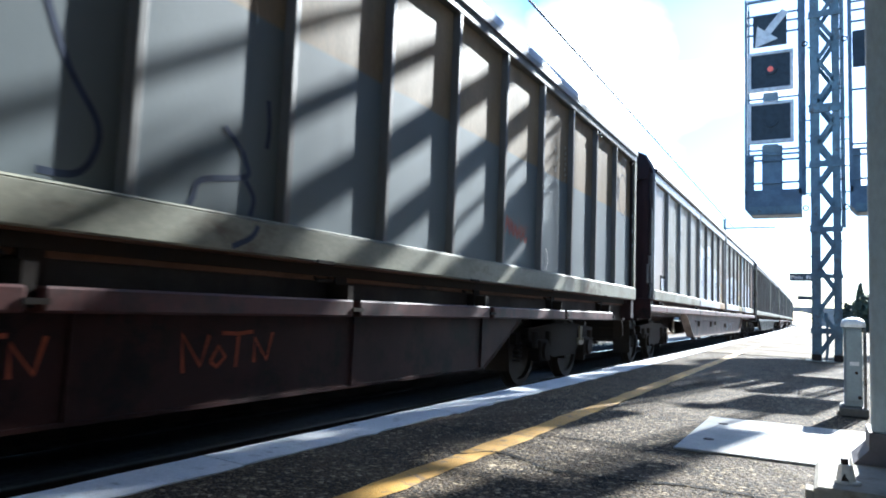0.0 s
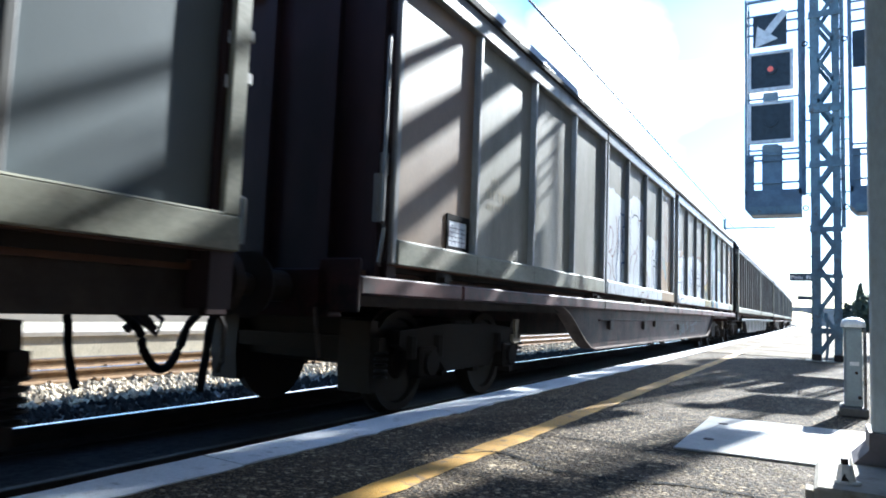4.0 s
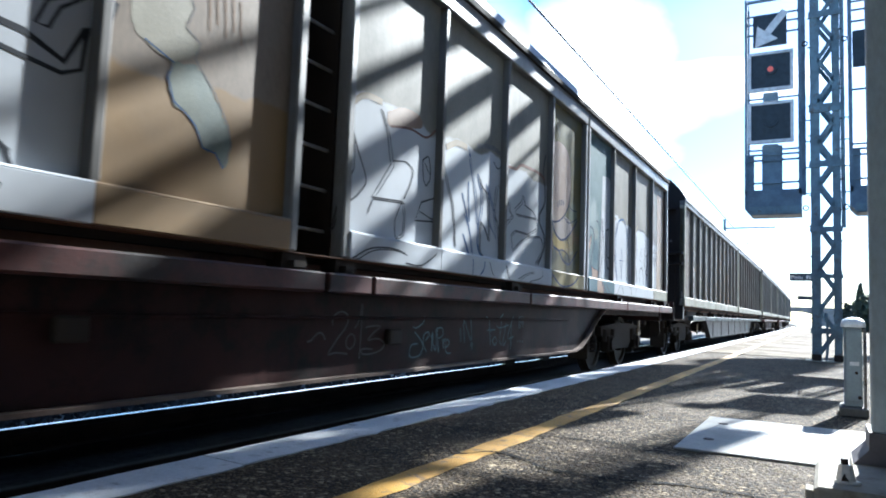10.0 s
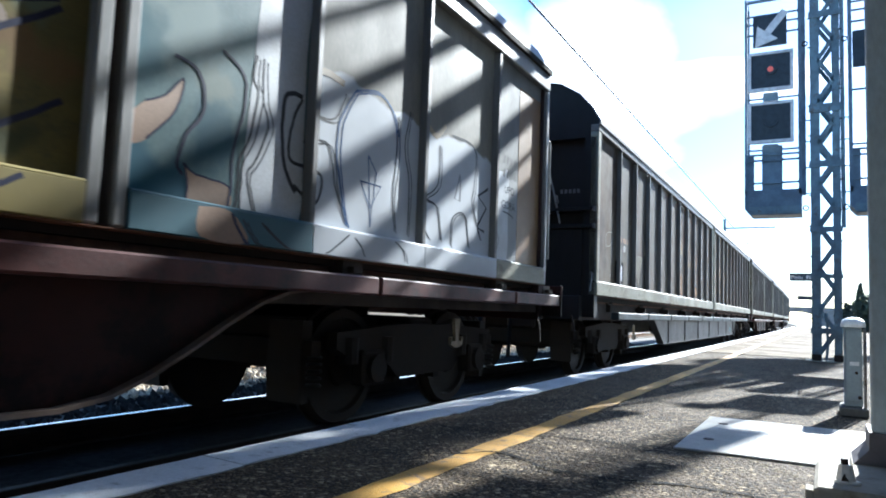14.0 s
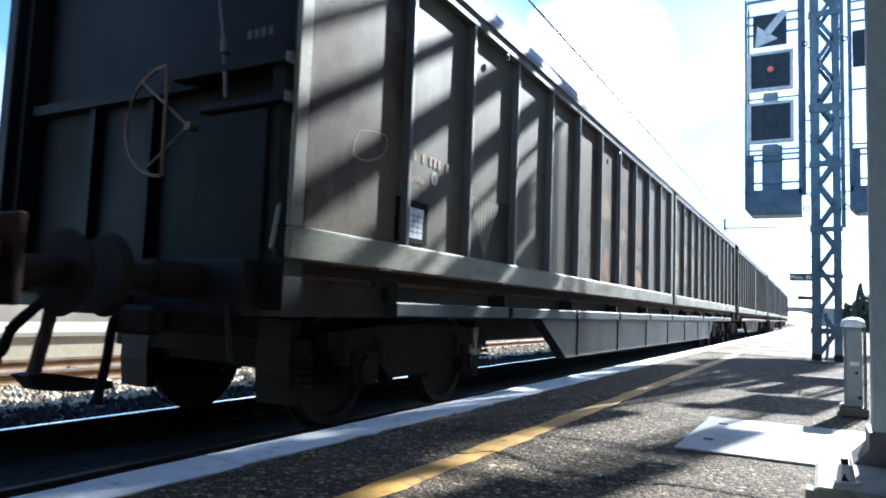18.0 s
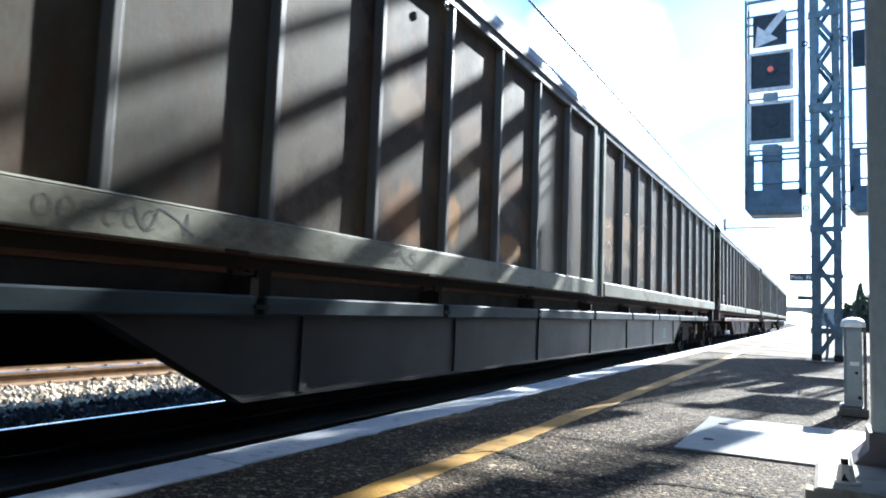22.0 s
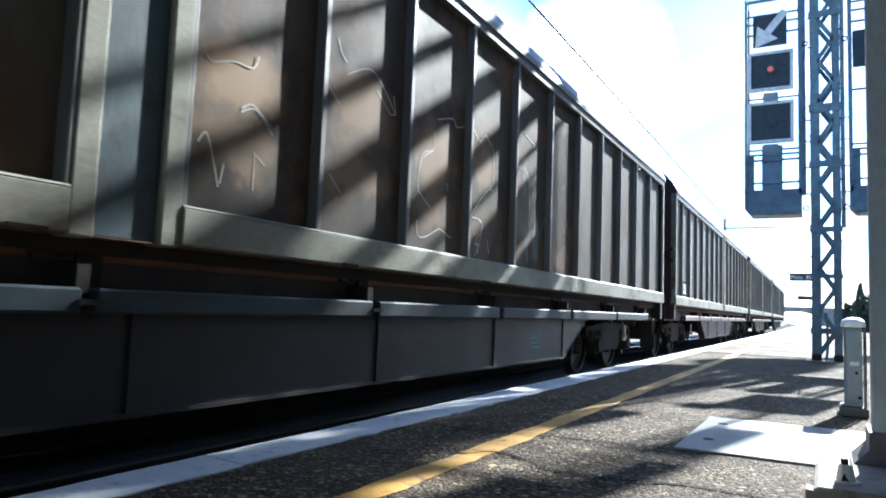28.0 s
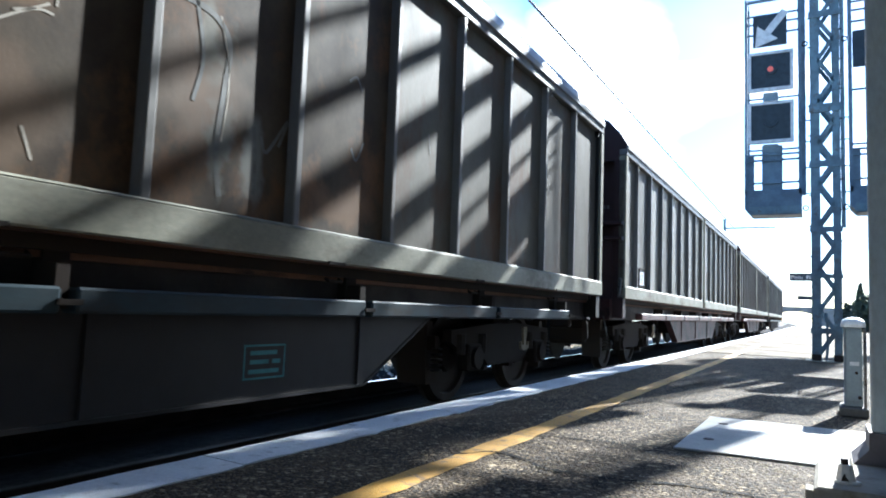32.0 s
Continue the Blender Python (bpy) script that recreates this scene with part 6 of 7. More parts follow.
    chalked(w, uc, chalk, (24.72, 0.785), (24.77, 0.839), (24.80, 0.958), (24.80, 0.805), (24.79, 0.572))
    chalked(w, uc, chalk, (24.85, 0.791), (24.94, 0.801), (25.04, 0.796), (24.96, 0.754), (24.89, 0.703), (25.01, 0.709), (25.10, 0.673), (25.06, 0.625), (24.94, 0.602), (24.83, 0.604), (24.81, 0.633), (24.87, 0.640), (24.95, 0.633))
    chalked(w, uc, blue_chalk, (25.68, 0.876), (25.66, 0.825), (25.56, 0.784), (25.50, 0.793))
    chalked(w, uc, blue_chalk, (25.53, 0.752), (25.62, 0.692), (25.67, 0.632), (25.63, 0.568), (25.52, 0.549), (25.46, 0.574), (25.49, 0.647), (25.59, 0.655))
    chalked(w, uc, blue_chalk, (25.71, 0.681), (25.76, 0.722), (25.74, 0.749), (25.68, 0.724), (25.67, 0.657), (25.73, 0.588))
    chalked(w, uc, blue_chalk, (25.82, 0.747), (25.81, 0.592), (25.82, 0.635), (25.84, 0.729))
    chalked(w, uc, blue_chalk, (25.79, 0.730), (25.88, 0.589), (25.88, 0.773))
    chalked(w, uc, blue_chalk, (25.89, 0.790), (25.93, 0.577), (25.93, 0.621))
    chalked(w, uc, blue_chalk, (25.89, 0.772), (25.98, 0.780), (26.00, 0.717), (25.93, 0.692))
    chalked(w, uc, blue_chalk, (26.00, 0.690), (26.02, 0.600), (26.02, 0.663), (26.06, 0.689))
    chalked(w, uc, blue_chalk, (26.05, 0.608), (26.12, 0.641), (26.09, 0.679), (26.05, 0.653), (26.07, 0.571), (26.15, 0.558))
    chalked(w, uc, blue_chalk, (26.32, 0.777), (26.34, 0.653))
    chalked(w, uc, blue_chalk, (26.42, 0.641), (26.39, 0.845), (26.55, 0.656), (26.53, 0.865))
    chalked(w, uc, blue_chalk, (26.54, 0.607), (26.57, 0.645), (26.56, 0.576))
    chalked(w, uc, blue_chalk, (26.86, 0.882), (26.96, 0.858), (27.18, 0.867), (27.27, 0.916))
    chalked(w, uc, blue_chalk, (26.93, 0.852), (26.95, 0.737), (26.97, 0.603))
    chalked(w, uc, blue_chalk, (26.88, 0.751), (27.09, 0.754))
    chalked(w, uc, blue_chalk, (27.07, 0.685), (27.02, 0.652), (27.07, 0.602), (27.12, 0.634), (27.09, 0.681), (27.07, 0.685))
    chalked(w, uc, blue_chalk, (27.23, 0.840), (27.19, 0.651), (27.24, 0.602))
    chalked(w, uc, blue_chalk, (27.35, 0.819), (27.28, 0.647), (27.30, 0.591), (27.36, 0.644))
    chalked(w, uc, blue_chalk, (27.11, 0.793), (27.19, 0.772), (27.41, 0.798))
    chalked(w, uc, blue_chalk, (27.53, 0.892), (27.39, 0.671), (27.55, 0.680))
    chalked(w, uc, blue_chalk, (27.48, 0.812), (27.48, 0.553))
    chalked(w, uc, blue_chalk, (27.69, 0.894), (27.69, 0.758))
    chalked(w, uc, blue_chalk, (27.74, 0.895), (27.73, 0.757))
    chalked(w, uc, blue_chalk, (27.80, 0.896), (27.80, 0.772))
    chalked(w, uc, blue_chalk, (27.66, 0.631), (27.66, 0.611))
    chalked(w, uc, blue_chalk, (27.73, 0.632), (27.73, 0.612))
    chalked(w, uc, blue_chalk, (27.80, 0.633), (27.80, 0.613))
    faint = plain("faint_stencil", (0.285, 0.26, 0.19), 0.46)
    for y in (14.86, 14.92, 14.98):
        part("stencil_mark", stroke(bmesh.new(), [(y - uc, 2.16), (y - uc, 2.22)], 0.035, 1.432), faint, w, "faded stencilled mark")
    for y in (14.75, 14.82, 14.89, 15.02, 15.14, 15.21, 15.28):
        part("stencil_mark", stroke(bmesh.new(), [(y - uc, 2.01), (y - uc, 2.10)], 0.045, 1.432), faint, w, "faded stencilled mark")
    for y in (14.76, 14.83, 14.90, 14.96, 15.02):
        part("stencil_mark", stroke(bmesh.new(), [(y - uc, 1.90), (y - uc, 1.955)], 0.035, 1.432), faint, w, "faded stencilled mark")
    return w, wheels, uc


def build_train():
    train = []
    g = "wagons of the train"
    cool = painted_over("wagon_two_tone", (0.255, 0.190, 0.110), (0.126, 0.151, 0.162), 2.555, 0.03, 1.3, 0.60, 0.22)
    red_wall = bloomed("red_bloomed_wall", cool, [(6.60 + 0.28, 1.84, 0.18, 0.09, (0.30, 0.085, 0.06), 0.6), (6.80 + 0.28, 1.75, 0.14, 0.06, (0.33, 0.11, 0.07), 0.6)])

    def front_walls(u, k):
        return red_wall if 6.2 < u < 7.3 else cool if k > 10 else wagon_grey
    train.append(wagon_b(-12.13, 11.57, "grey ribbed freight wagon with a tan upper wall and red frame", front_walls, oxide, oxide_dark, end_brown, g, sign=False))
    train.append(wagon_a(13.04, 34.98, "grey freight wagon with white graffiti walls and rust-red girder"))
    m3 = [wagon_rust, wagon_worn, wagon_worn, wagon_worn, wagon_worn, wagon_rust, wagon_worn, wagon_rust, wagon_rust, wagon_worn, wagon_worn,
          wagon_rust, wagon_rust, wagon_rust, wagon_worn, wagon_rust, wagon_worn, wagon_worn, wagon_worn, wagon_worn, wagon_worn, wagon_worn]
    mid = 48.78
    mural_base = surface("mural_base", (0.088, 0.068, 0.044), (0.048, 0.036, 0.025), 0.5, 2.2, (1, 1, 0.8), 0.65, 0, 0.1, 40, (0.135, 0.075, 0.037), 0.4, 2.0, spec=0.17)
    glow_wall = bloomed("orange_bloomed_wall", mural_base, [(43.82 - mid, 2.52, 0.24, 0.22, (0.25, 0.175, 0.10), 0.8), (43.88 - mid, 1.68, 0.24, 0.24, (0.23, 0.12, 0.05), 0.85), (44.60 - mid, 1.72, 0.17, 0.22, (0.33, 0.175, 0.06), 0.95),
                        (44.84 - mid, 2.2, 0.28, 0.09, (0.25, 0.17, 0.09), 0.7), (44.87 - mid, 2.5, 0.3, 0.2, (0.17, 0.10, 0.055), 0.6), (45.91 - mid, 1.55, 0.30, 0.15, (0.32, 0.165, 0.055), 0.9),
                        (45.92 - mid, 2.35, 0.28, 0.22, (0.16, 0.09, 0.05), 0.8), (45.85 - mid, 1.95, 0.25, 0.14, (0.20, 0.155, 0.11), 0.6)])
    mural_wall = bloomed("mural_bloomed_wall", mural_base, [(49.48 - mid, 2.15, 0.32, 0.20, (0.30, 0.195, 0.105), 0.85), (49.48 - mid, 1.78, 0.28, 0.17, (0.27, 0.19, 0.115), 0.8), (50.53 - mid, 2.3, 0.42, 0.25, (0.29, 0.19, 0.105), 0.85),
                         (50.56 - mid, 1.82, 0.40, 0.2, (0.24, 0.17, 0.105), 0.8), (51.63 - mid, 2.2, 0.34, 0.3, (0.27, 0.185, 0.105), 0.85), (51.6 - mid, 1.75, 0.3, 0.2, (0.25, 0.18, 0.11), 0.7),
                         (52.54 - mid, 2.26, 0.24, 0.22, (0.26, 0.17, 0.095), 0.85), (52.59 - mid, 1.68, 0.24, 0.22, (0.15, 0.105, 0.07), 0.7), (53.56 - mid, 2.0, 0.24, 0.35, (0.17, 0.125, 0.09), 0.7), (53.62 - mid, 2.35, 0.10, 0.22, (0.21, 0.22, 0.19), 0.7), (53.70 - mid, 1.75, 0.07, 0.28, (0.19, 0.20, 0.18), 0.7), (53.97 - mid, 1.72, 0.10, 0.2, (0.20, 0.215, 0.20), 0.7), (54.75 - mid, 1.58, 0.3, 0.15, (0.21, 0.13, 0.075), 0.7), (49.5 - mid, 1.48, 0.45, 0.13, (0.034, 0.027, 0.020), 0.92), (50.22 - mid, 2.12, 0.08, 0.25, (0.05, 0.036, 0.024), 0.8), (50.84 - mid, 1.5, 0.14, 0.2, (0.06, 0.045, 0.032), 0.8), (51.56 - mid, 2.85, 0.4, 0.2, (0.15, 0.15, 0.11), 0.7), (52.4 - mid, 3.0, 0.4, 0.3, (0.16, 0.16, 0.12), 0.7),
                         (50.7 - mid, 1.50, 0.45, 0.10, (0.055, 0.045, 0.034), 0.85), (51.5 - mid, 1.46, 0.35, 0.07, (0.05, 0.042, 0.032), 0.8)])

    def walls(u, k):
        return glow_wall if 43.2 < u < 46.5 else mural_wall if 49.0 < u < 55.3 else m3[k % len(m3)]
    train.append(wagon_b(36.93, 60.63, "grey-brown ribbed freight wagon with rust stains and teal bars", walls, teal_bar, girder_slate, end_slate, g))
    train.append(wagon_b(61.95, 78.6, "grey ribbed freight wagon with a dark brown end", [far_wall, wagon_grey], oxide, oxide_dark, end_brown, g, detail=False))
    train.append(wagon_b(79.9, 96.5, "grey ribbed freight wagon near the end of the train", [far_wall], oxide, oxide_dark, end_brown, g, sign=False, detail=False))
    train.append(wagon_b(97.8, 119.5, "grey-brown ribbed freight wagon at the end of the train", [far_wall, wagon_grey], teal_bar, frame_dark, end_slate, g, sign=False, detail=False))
    # marks of their own
    w, _, uc = train[0]
    yy = 2.50 - uc
    for y0, part_of in ((yy, 5), (yy - 1.36, 3)):
        glyphs = ([(0.08, 0.57), (0.06, 0.77), (0.19, 0.60), (0.24, 0.76)], [(0.26, 0.62), (0.31, 0.70), (0.36, 0.64), (0.30, 0.59), (0.26, 0.62)],
                  [(0.33, 0.77), (0.44, 0.765), (0.56, 0.775)], [(0.45, 0.76), (0.44, 0.58)], [(0.58, 0.60), (0.575, 0.74), (0.68, 0.61), (0.72, 0.77)])
        for g in glyphs[-part_of:]:
            part("graffiti", stroke(bmesh.new(), [(y0 + y, z) for y, z in g], 0.022, 1.353), orange_paint, w, "stroke of orange sprayed letters on the girder")
    rnd = random.Random(17)
    for k in range(4):
        line = [(6.38 + 0.052 * i - uc + rnd.uniform(-0.012, 0.012), 1.80 - 0.010 * i + (0.09 - 0.005 * i) * (1 if i % 2 else -1) * rnd.uniform(0.5, 1.0) + 0.012 * k) for i in range(12)]
        part("graffiti", stroke(bmesh.new(), smooth_line(line, 3), 0.012, 1.4311 + 0.0002 * k), red_line, w, "faded red sprayed scribble")
    bm = bmesh.new()
    stroke(bm, [(0.25 * math.cos(t) + 10.95 - uc, 2.85 + 0.33 * math.sin(t)) for t in (i * 0.33 for i in range(18))], 0.016, 1.4312)
    part("graffiti", bm, black_paint, w, "sprayed oval outline")
    for k in range(3):
        part("graffiti", stroke(bmesh.new(), [(10.62 - uc + 0.05 * k, 3.1), (10.63 - uc + 0.05 * k, 2.7 + 0.06 * k)], 0.022, 1.4312), black_paint, w, "short sprayed dash")
    blue_ink = plain("blue_paint", (0.045, 0.060, 0.105), 0.6)
    for pts, x in (([(2.55, 1.87), (2.67, 1.78), (2.71, 1.72), (2.72, 1.63), (2.42, 1.56), (2.37, 1.46), (2.35, 1.42)], 1.4312), ([(2.72, 1.61), (2.79, 1.52), (2.77, 1.42)], 1.4312), ([(2.76, 1.36), (2.71, 1.29), (2.58, 1.23)], 1.5106),
                   ([(2.86, 2.1), (2.88, 1.95), (2.87, 1.82)], 1.4312), ([(1.55, 2.2), (1.68, 1.91), (1.83, 1.7), (1.82, 1.55), (1.74, 1.46), (1.58, 1.45)], 1.4312)):
        part("graffiti", stroke(bmesh.new(), smooth_line([(y + 0.13 - uc, z) for y, z in pts]), 0.032, x), blue_ink, w, "faded dark blue sprayed line")
    for pts, ink in (([(7.54, 1.68), (7.60, 1.60), (7.61, 1.52), (7.56, 1.43)], pale_line), ([(7.47, 1.62), (7.50, 1.52), (7.46, 1.43)], black_paint)):
        part("graffiti", stroke(bmesh.new(), smooth_line([(y - uc, z) for y, z in pts]), 0.016, 1.4312), ink, w, "chipped curl of paint")
    worn_white = plain("worn_white_paint", (0.40, 0.37, 0.31), 0.6)
    for k in range(7):
        part("stencil_mark", stroke(bmesh.new(), [(8.13 + 0.02 * (k % 2) - uc, 2.56 + 0.068 * k), (8.15 + 0.02 * (k % 2) - uc, 2.60 + 0.068 * k)], 0.035, 1.4312), worn_white, w, "worn pale stencilled mark")
    for y, z in ((7.80, 2.62), (7.84, 2.76), (7.78, 2.86)):
        part("stencil_mark", stroke(bmesh.new(), [(y - uc, z), (y + 0.02 - uc, z + 0.07)], 0.04, 1.4312), worn_white, w, "worn pale stencilled mark")
    for z in (2.06, 2.30, 2.54):
        part("end_tag", boxed(1.42, 1.475, 11.432 - uc, 11.445 - uc, z, z + 0.07, 0.003), paper, w, "small pale tag on the corner post")
    w, _, uc = train[2]
    bm = bmesh.new()
    chalk_line = plain("chalk_line", (0.27, 0.255, 0.22), 0.7)
    for k in range(10):
        y = 39.36 + 0.066 * k
        low = 1.98 - (y - 39.34) / 0.36 * 0.48 if y < 39.70 else 1.5 + (y - 39.70) / 0.28 * 0.46
        part("chalk_stroke", stroke(bmesh.new(), [(y - uc, 1.975), (y + 0.004 - uc, low)], 0.026, 1.4312), chalk_line, w, "upright pale chalk stroke")
    stroke(bm, [(39.34 - uc, 1.99), (39.70 - uc, 1.49), (39.98 - uc, 1.97)], 0.02, 1.4314)
    night = surface("dark_olive_paint", (0.040, 0.038, 0.030), (0.028, 0.026, 0.021), 0.5, 4, rough=0.65, bump=0.05, spec=0.15)
    patch(w, uc, night, [(39.31, 1.41), (39.5, 1.41), (39.67, 1.43), (39.52, 1.66), (39.36, 1.90), (39.31, 1.95)])
    patch(w, uc, night, [(39.73, 1.43), (39.98, 1.41), (40.23, 1.41), (40.23, 1.7), (40.23, 1.99), (40.10, 2.01), (40.0, 1.97), (39.87, 1.74)])
    patch(w, uc, surface("old_yellow_paint", (0.165, 0.150, 0.090), (0.11, 0.10, 0.065), 0.5, 7, rough=0.65, bump=0.05, spec=0.15), [(39.36, 1.97), (39.52, 1.72), (39.70, 1.46), (39.84, 1.72), (39.97, 1.95), (39.7, 1.97)], 1.4307)
    part("chalk_triangle", bm, chalk_line, w, "two pale chalk sides of an inverted triangle")
    st = surface("stencil_tan", (0.40, 0.25, 0.16), amount=0.4, scale=9, rough=0.7)
    writing("Habillss", 0.09, st, w, on_side(1.4312, 38.27 - uc, 1.92), label="worn orange-brown stencilled word")
    bm = disc(bmesh.new(), (1.4295, 38.71 - uc, 2.0), 'x', 0.055, 0.0015, 24)
    ring = part("white_disc", bm, pale_line, w, "white disc with a dark letter")
    writing("R", 0.085, grey_paint, ring, on_side(1.4318, 38.685 - uc, 1.97))
    for k, y in enumerate((38.25, 38.32, 38.39, 38.52, 38.64, 38.71, 38.78, 38.92)):
        part("stencil_mark", stroke(bmesh.new(), [(y - uc, 2.09), (y - uc, 2.17)], 0.045, 1.4312), st, w, "worn stencilled mark")
    rnd = random.Random(21)
    pale = surface("scratch_paint", (0.52, 0.48, 0.40), amount=0.5, scale=6, rough=0.7)
    for pts in ([(51.4, 1.86), (51.38, 1.95), (51.42, 2.13), (51.49, 2.2), (51.59, 2.23), (51.63, 2.31), (51.61, 2.4)], [(51.4, 1.86), (51.6, 1.75)],
                [(51.86, 2.01), (51.88, 1.94)], [(51.72, 1.6), (51.78, 1.6), (51.96, 1.55)], [(52.34, 2.59), (52.46, 2.51), (52.58, 2.59), (52.77, 2.47), (52.78, 2.14)],
                [(52.41, 1.79), (52.54, 1.76), (52.57, 1.7), (52.45, 1.58), (52.5, 1.54), (52.47, 1.47)], [(53.5, 2.86), (53.86, 2.78)],
                [(53.65, 2.45), (53.73, 2.14), (53.7, 1.78)], [(52.68, 1.61), (52.73, 1.48)], [(49.5, 1.98), (49.61, 2.02), (49.75, 1.91)],
                [(50.42, 2.49), (50.68, 2.61), (50.87, 2.52), (51.03, 2.37)], [(50.23, 2.36), (50.35, 2.27)], [(50.28, 1.79), (50.41, 1.68)],
                [(49.38, 1.56), (49.4, 1.67)], [(49.61, 1.78), (49.7, 1.72)], [(49.24, 2.22), (49.28, 2.19), (49.43, 2.24), (49.57, 2.25), (49.61, 2.33)], [(50.31, 2.7), (50.35, 2.62), (50.41, 2.57)],
                [(51.67, 2.51), (51.92, 2.58), (52.02, 2.53), (52.34, 2.65)], [(52.38, 1.78), (52.56, 1.75), (52.48, 1.45)], [(37.6, 2.05), (37.69, 2.15), (37.97, 2.18), (37.96, 2.05), (37.78, 1.96), (37.61, 1.96), (37.6, 2.05)], [(51.61, 2.23), (51.45, 2.14), (51.39, 2.01)], [(51.39, 1.63), (51.42, 1.51), (51.55, 1.52), (51.76, 1.6), (51.93, 1.55)],
                [(52.46, 2.49), (52.59, 2.6), (52.68, 2.51)], [(52.75, 2.14), (52.54, 1.99), (52.35, 1.82), (52.39, 1.77)], [(52.41, 1.55), (52.5, 1.52), (52.42, 1.44)], [(52.61, 2.06), (52.71, 2.1), (52.77, 2.1)],
                [(50.78, 2.49), (50.92, 2.38), (50.97, 2.36), (51.02, 2.39), (50.99, 2.51)], [(49.5, 2.0), (49.59, 2.04), (49.74, 1.95)], [(49.22, 1.75), (49.27, 1.81), (49.32, 1.7), (49.37, 1.54)], [(49.62, 1.77), (49.62, 1.56)]):
        part("graffiti", stroke(bmesh.new(), smooth_line([(y - uc, z) for y, z in pts]), 0.007 if pts[0][0] < 45 else 0.011, 1.4312), pale, w, "scratched pale chalk line")
    frost = surface("pale_blue_smear", (0.15, 0.158, 0.15), (0.10, 0.10, 0.092), 0.5, 9, rough=0.7, bump=0.03)
    for pts, wd in (([(53.39, 2.46), (53.6, 2.44), (53.72, 2.32), (53.7, 2.06), (53.67, 1.72), (53.71, 1.49)], 0.035), ([(53.93, 1.92), (53.95, 1.75), (53.95, 1.54)], 0.03), ([(53.99, 1.88), (54.04, 1.8), (54.2, 2.02), (54.13, 1.85)], 0.022),
                    ([(53.48, 2.5), (53.55, 2.2), (53.5, 1.95)], 0.025), ([(54.83, 2.0), (54.89, 1.93), (54.97, 2.07)], 0.02), ([(55.85, 2.35), (55.88, 2.19)], 0.015), ([(54.78, 2.45), (54.86, 2.5), (54.93, 2.42)], 0.02)):
        part("paint_smear", stroke(bmesh.new(), smooth_line([(y - uc, z) for y, z in pts]), wd, 1.4312), frost, w, "pale blue smear of paint")
    for y in (41.05, 43.15):
        part("graffiti", stroke(bmesh.new(), scribble(rnd, y - uc, y - uc + 0.75, 1.25, 1.36, 4, 1.2), 0.009, 1.5115), grey_paint, w, "pencilled scrawl along the sill")
        for k in range(6):
            bm = stroke(bmesh.new(), [(y - uc + 0.1 * k + 0.07 * math.cos(t) * 0.5, 1.30 + 0.045 * math.sin(t)) for t in (i * 0.6 for i in range(10))], 0.007, 1.512)
            part("graffiti", bm, grey_paint, w, "pencilled loop on the sill")
    y0, blue = 54.04 - uc, plain("panel_blue", (0.10, 0.28, 0.31), 0.6)
    bm = bmesh.new()
    inner, outer = [], []
    for cy, cz in ((0, 0), (0.34, 0), (0.34, 0.20), (0, 0.20)):
        outer.append(bm.verts.new((1.353, y0 + cy, 0.50 + cz)))
        inner.append(bm.verts.new((1.353, y0 + 0.012 + cy * 0.93, 0.512 + cz * 0.88)))
    for k in range(4):
        bm.faces.new((outer[k], outer[(k + 1) % 4], inner[(k + 1) % 4], inner[k]))
    panel = part("data_panel", bm, blue, w, "pale blue painted data panel")
    for z, a, b in ((0.545, 0.04, 0.29), (0.60, 0.05, 0.20), (0.60, 0.23, 0.30), (0.652, 0.05, 0.27)):
        part("data_line", stroke(bmesh.new(), [(y0 + a, z), (y0 + b, z)], 0.025, 1.353), blue, panel)
    return train


train = build_train()


# ---- things on the platform ----
def build_plate():
    t = thing("floor_plate", "pale chequered steel cover plate in the platform", "cover plate")
    part("plate", boxed(-0.73, 0.62, 4.02, 5.42, 0.001, 0.014, 0.003), steel_plate, t)
    bm = bmesh.new()
    step = 0.026
    for i in range(51):
        for j in range(53):
            x, y = -0.71 + step * i, 4.04 + step * j
            d = 1 if (i + j) % 2 else -1
            a = [bm.verts.new(v) for v in ((x, y, 0.0141), (x + 0.016, y + d * 0.006, 0.0141), (x + 0.02, y + d * 0.011, 0.0141), (x + 0.007, y + d * 0.006, 0.0149))]
            bm.faces.new((a[0], a[1], a[3]))
            bm.faces.new((a[1], a[2], a[3]))
            bm.faces.new((a[2], a[0], a[3]))
    tread_ob = part("tread_pattern", bm, steel_plate, t)
    tagged(tread_ob, kind="stuff")
    for x, y in ((-0.6, 5.1), (-0.6, 4.4)):
        bm = disc(bmesh.new(), (x, y, 0.0142), 'z', 0.03, 0.004, 14)
        part("lifting_hole", bm, iron, t)


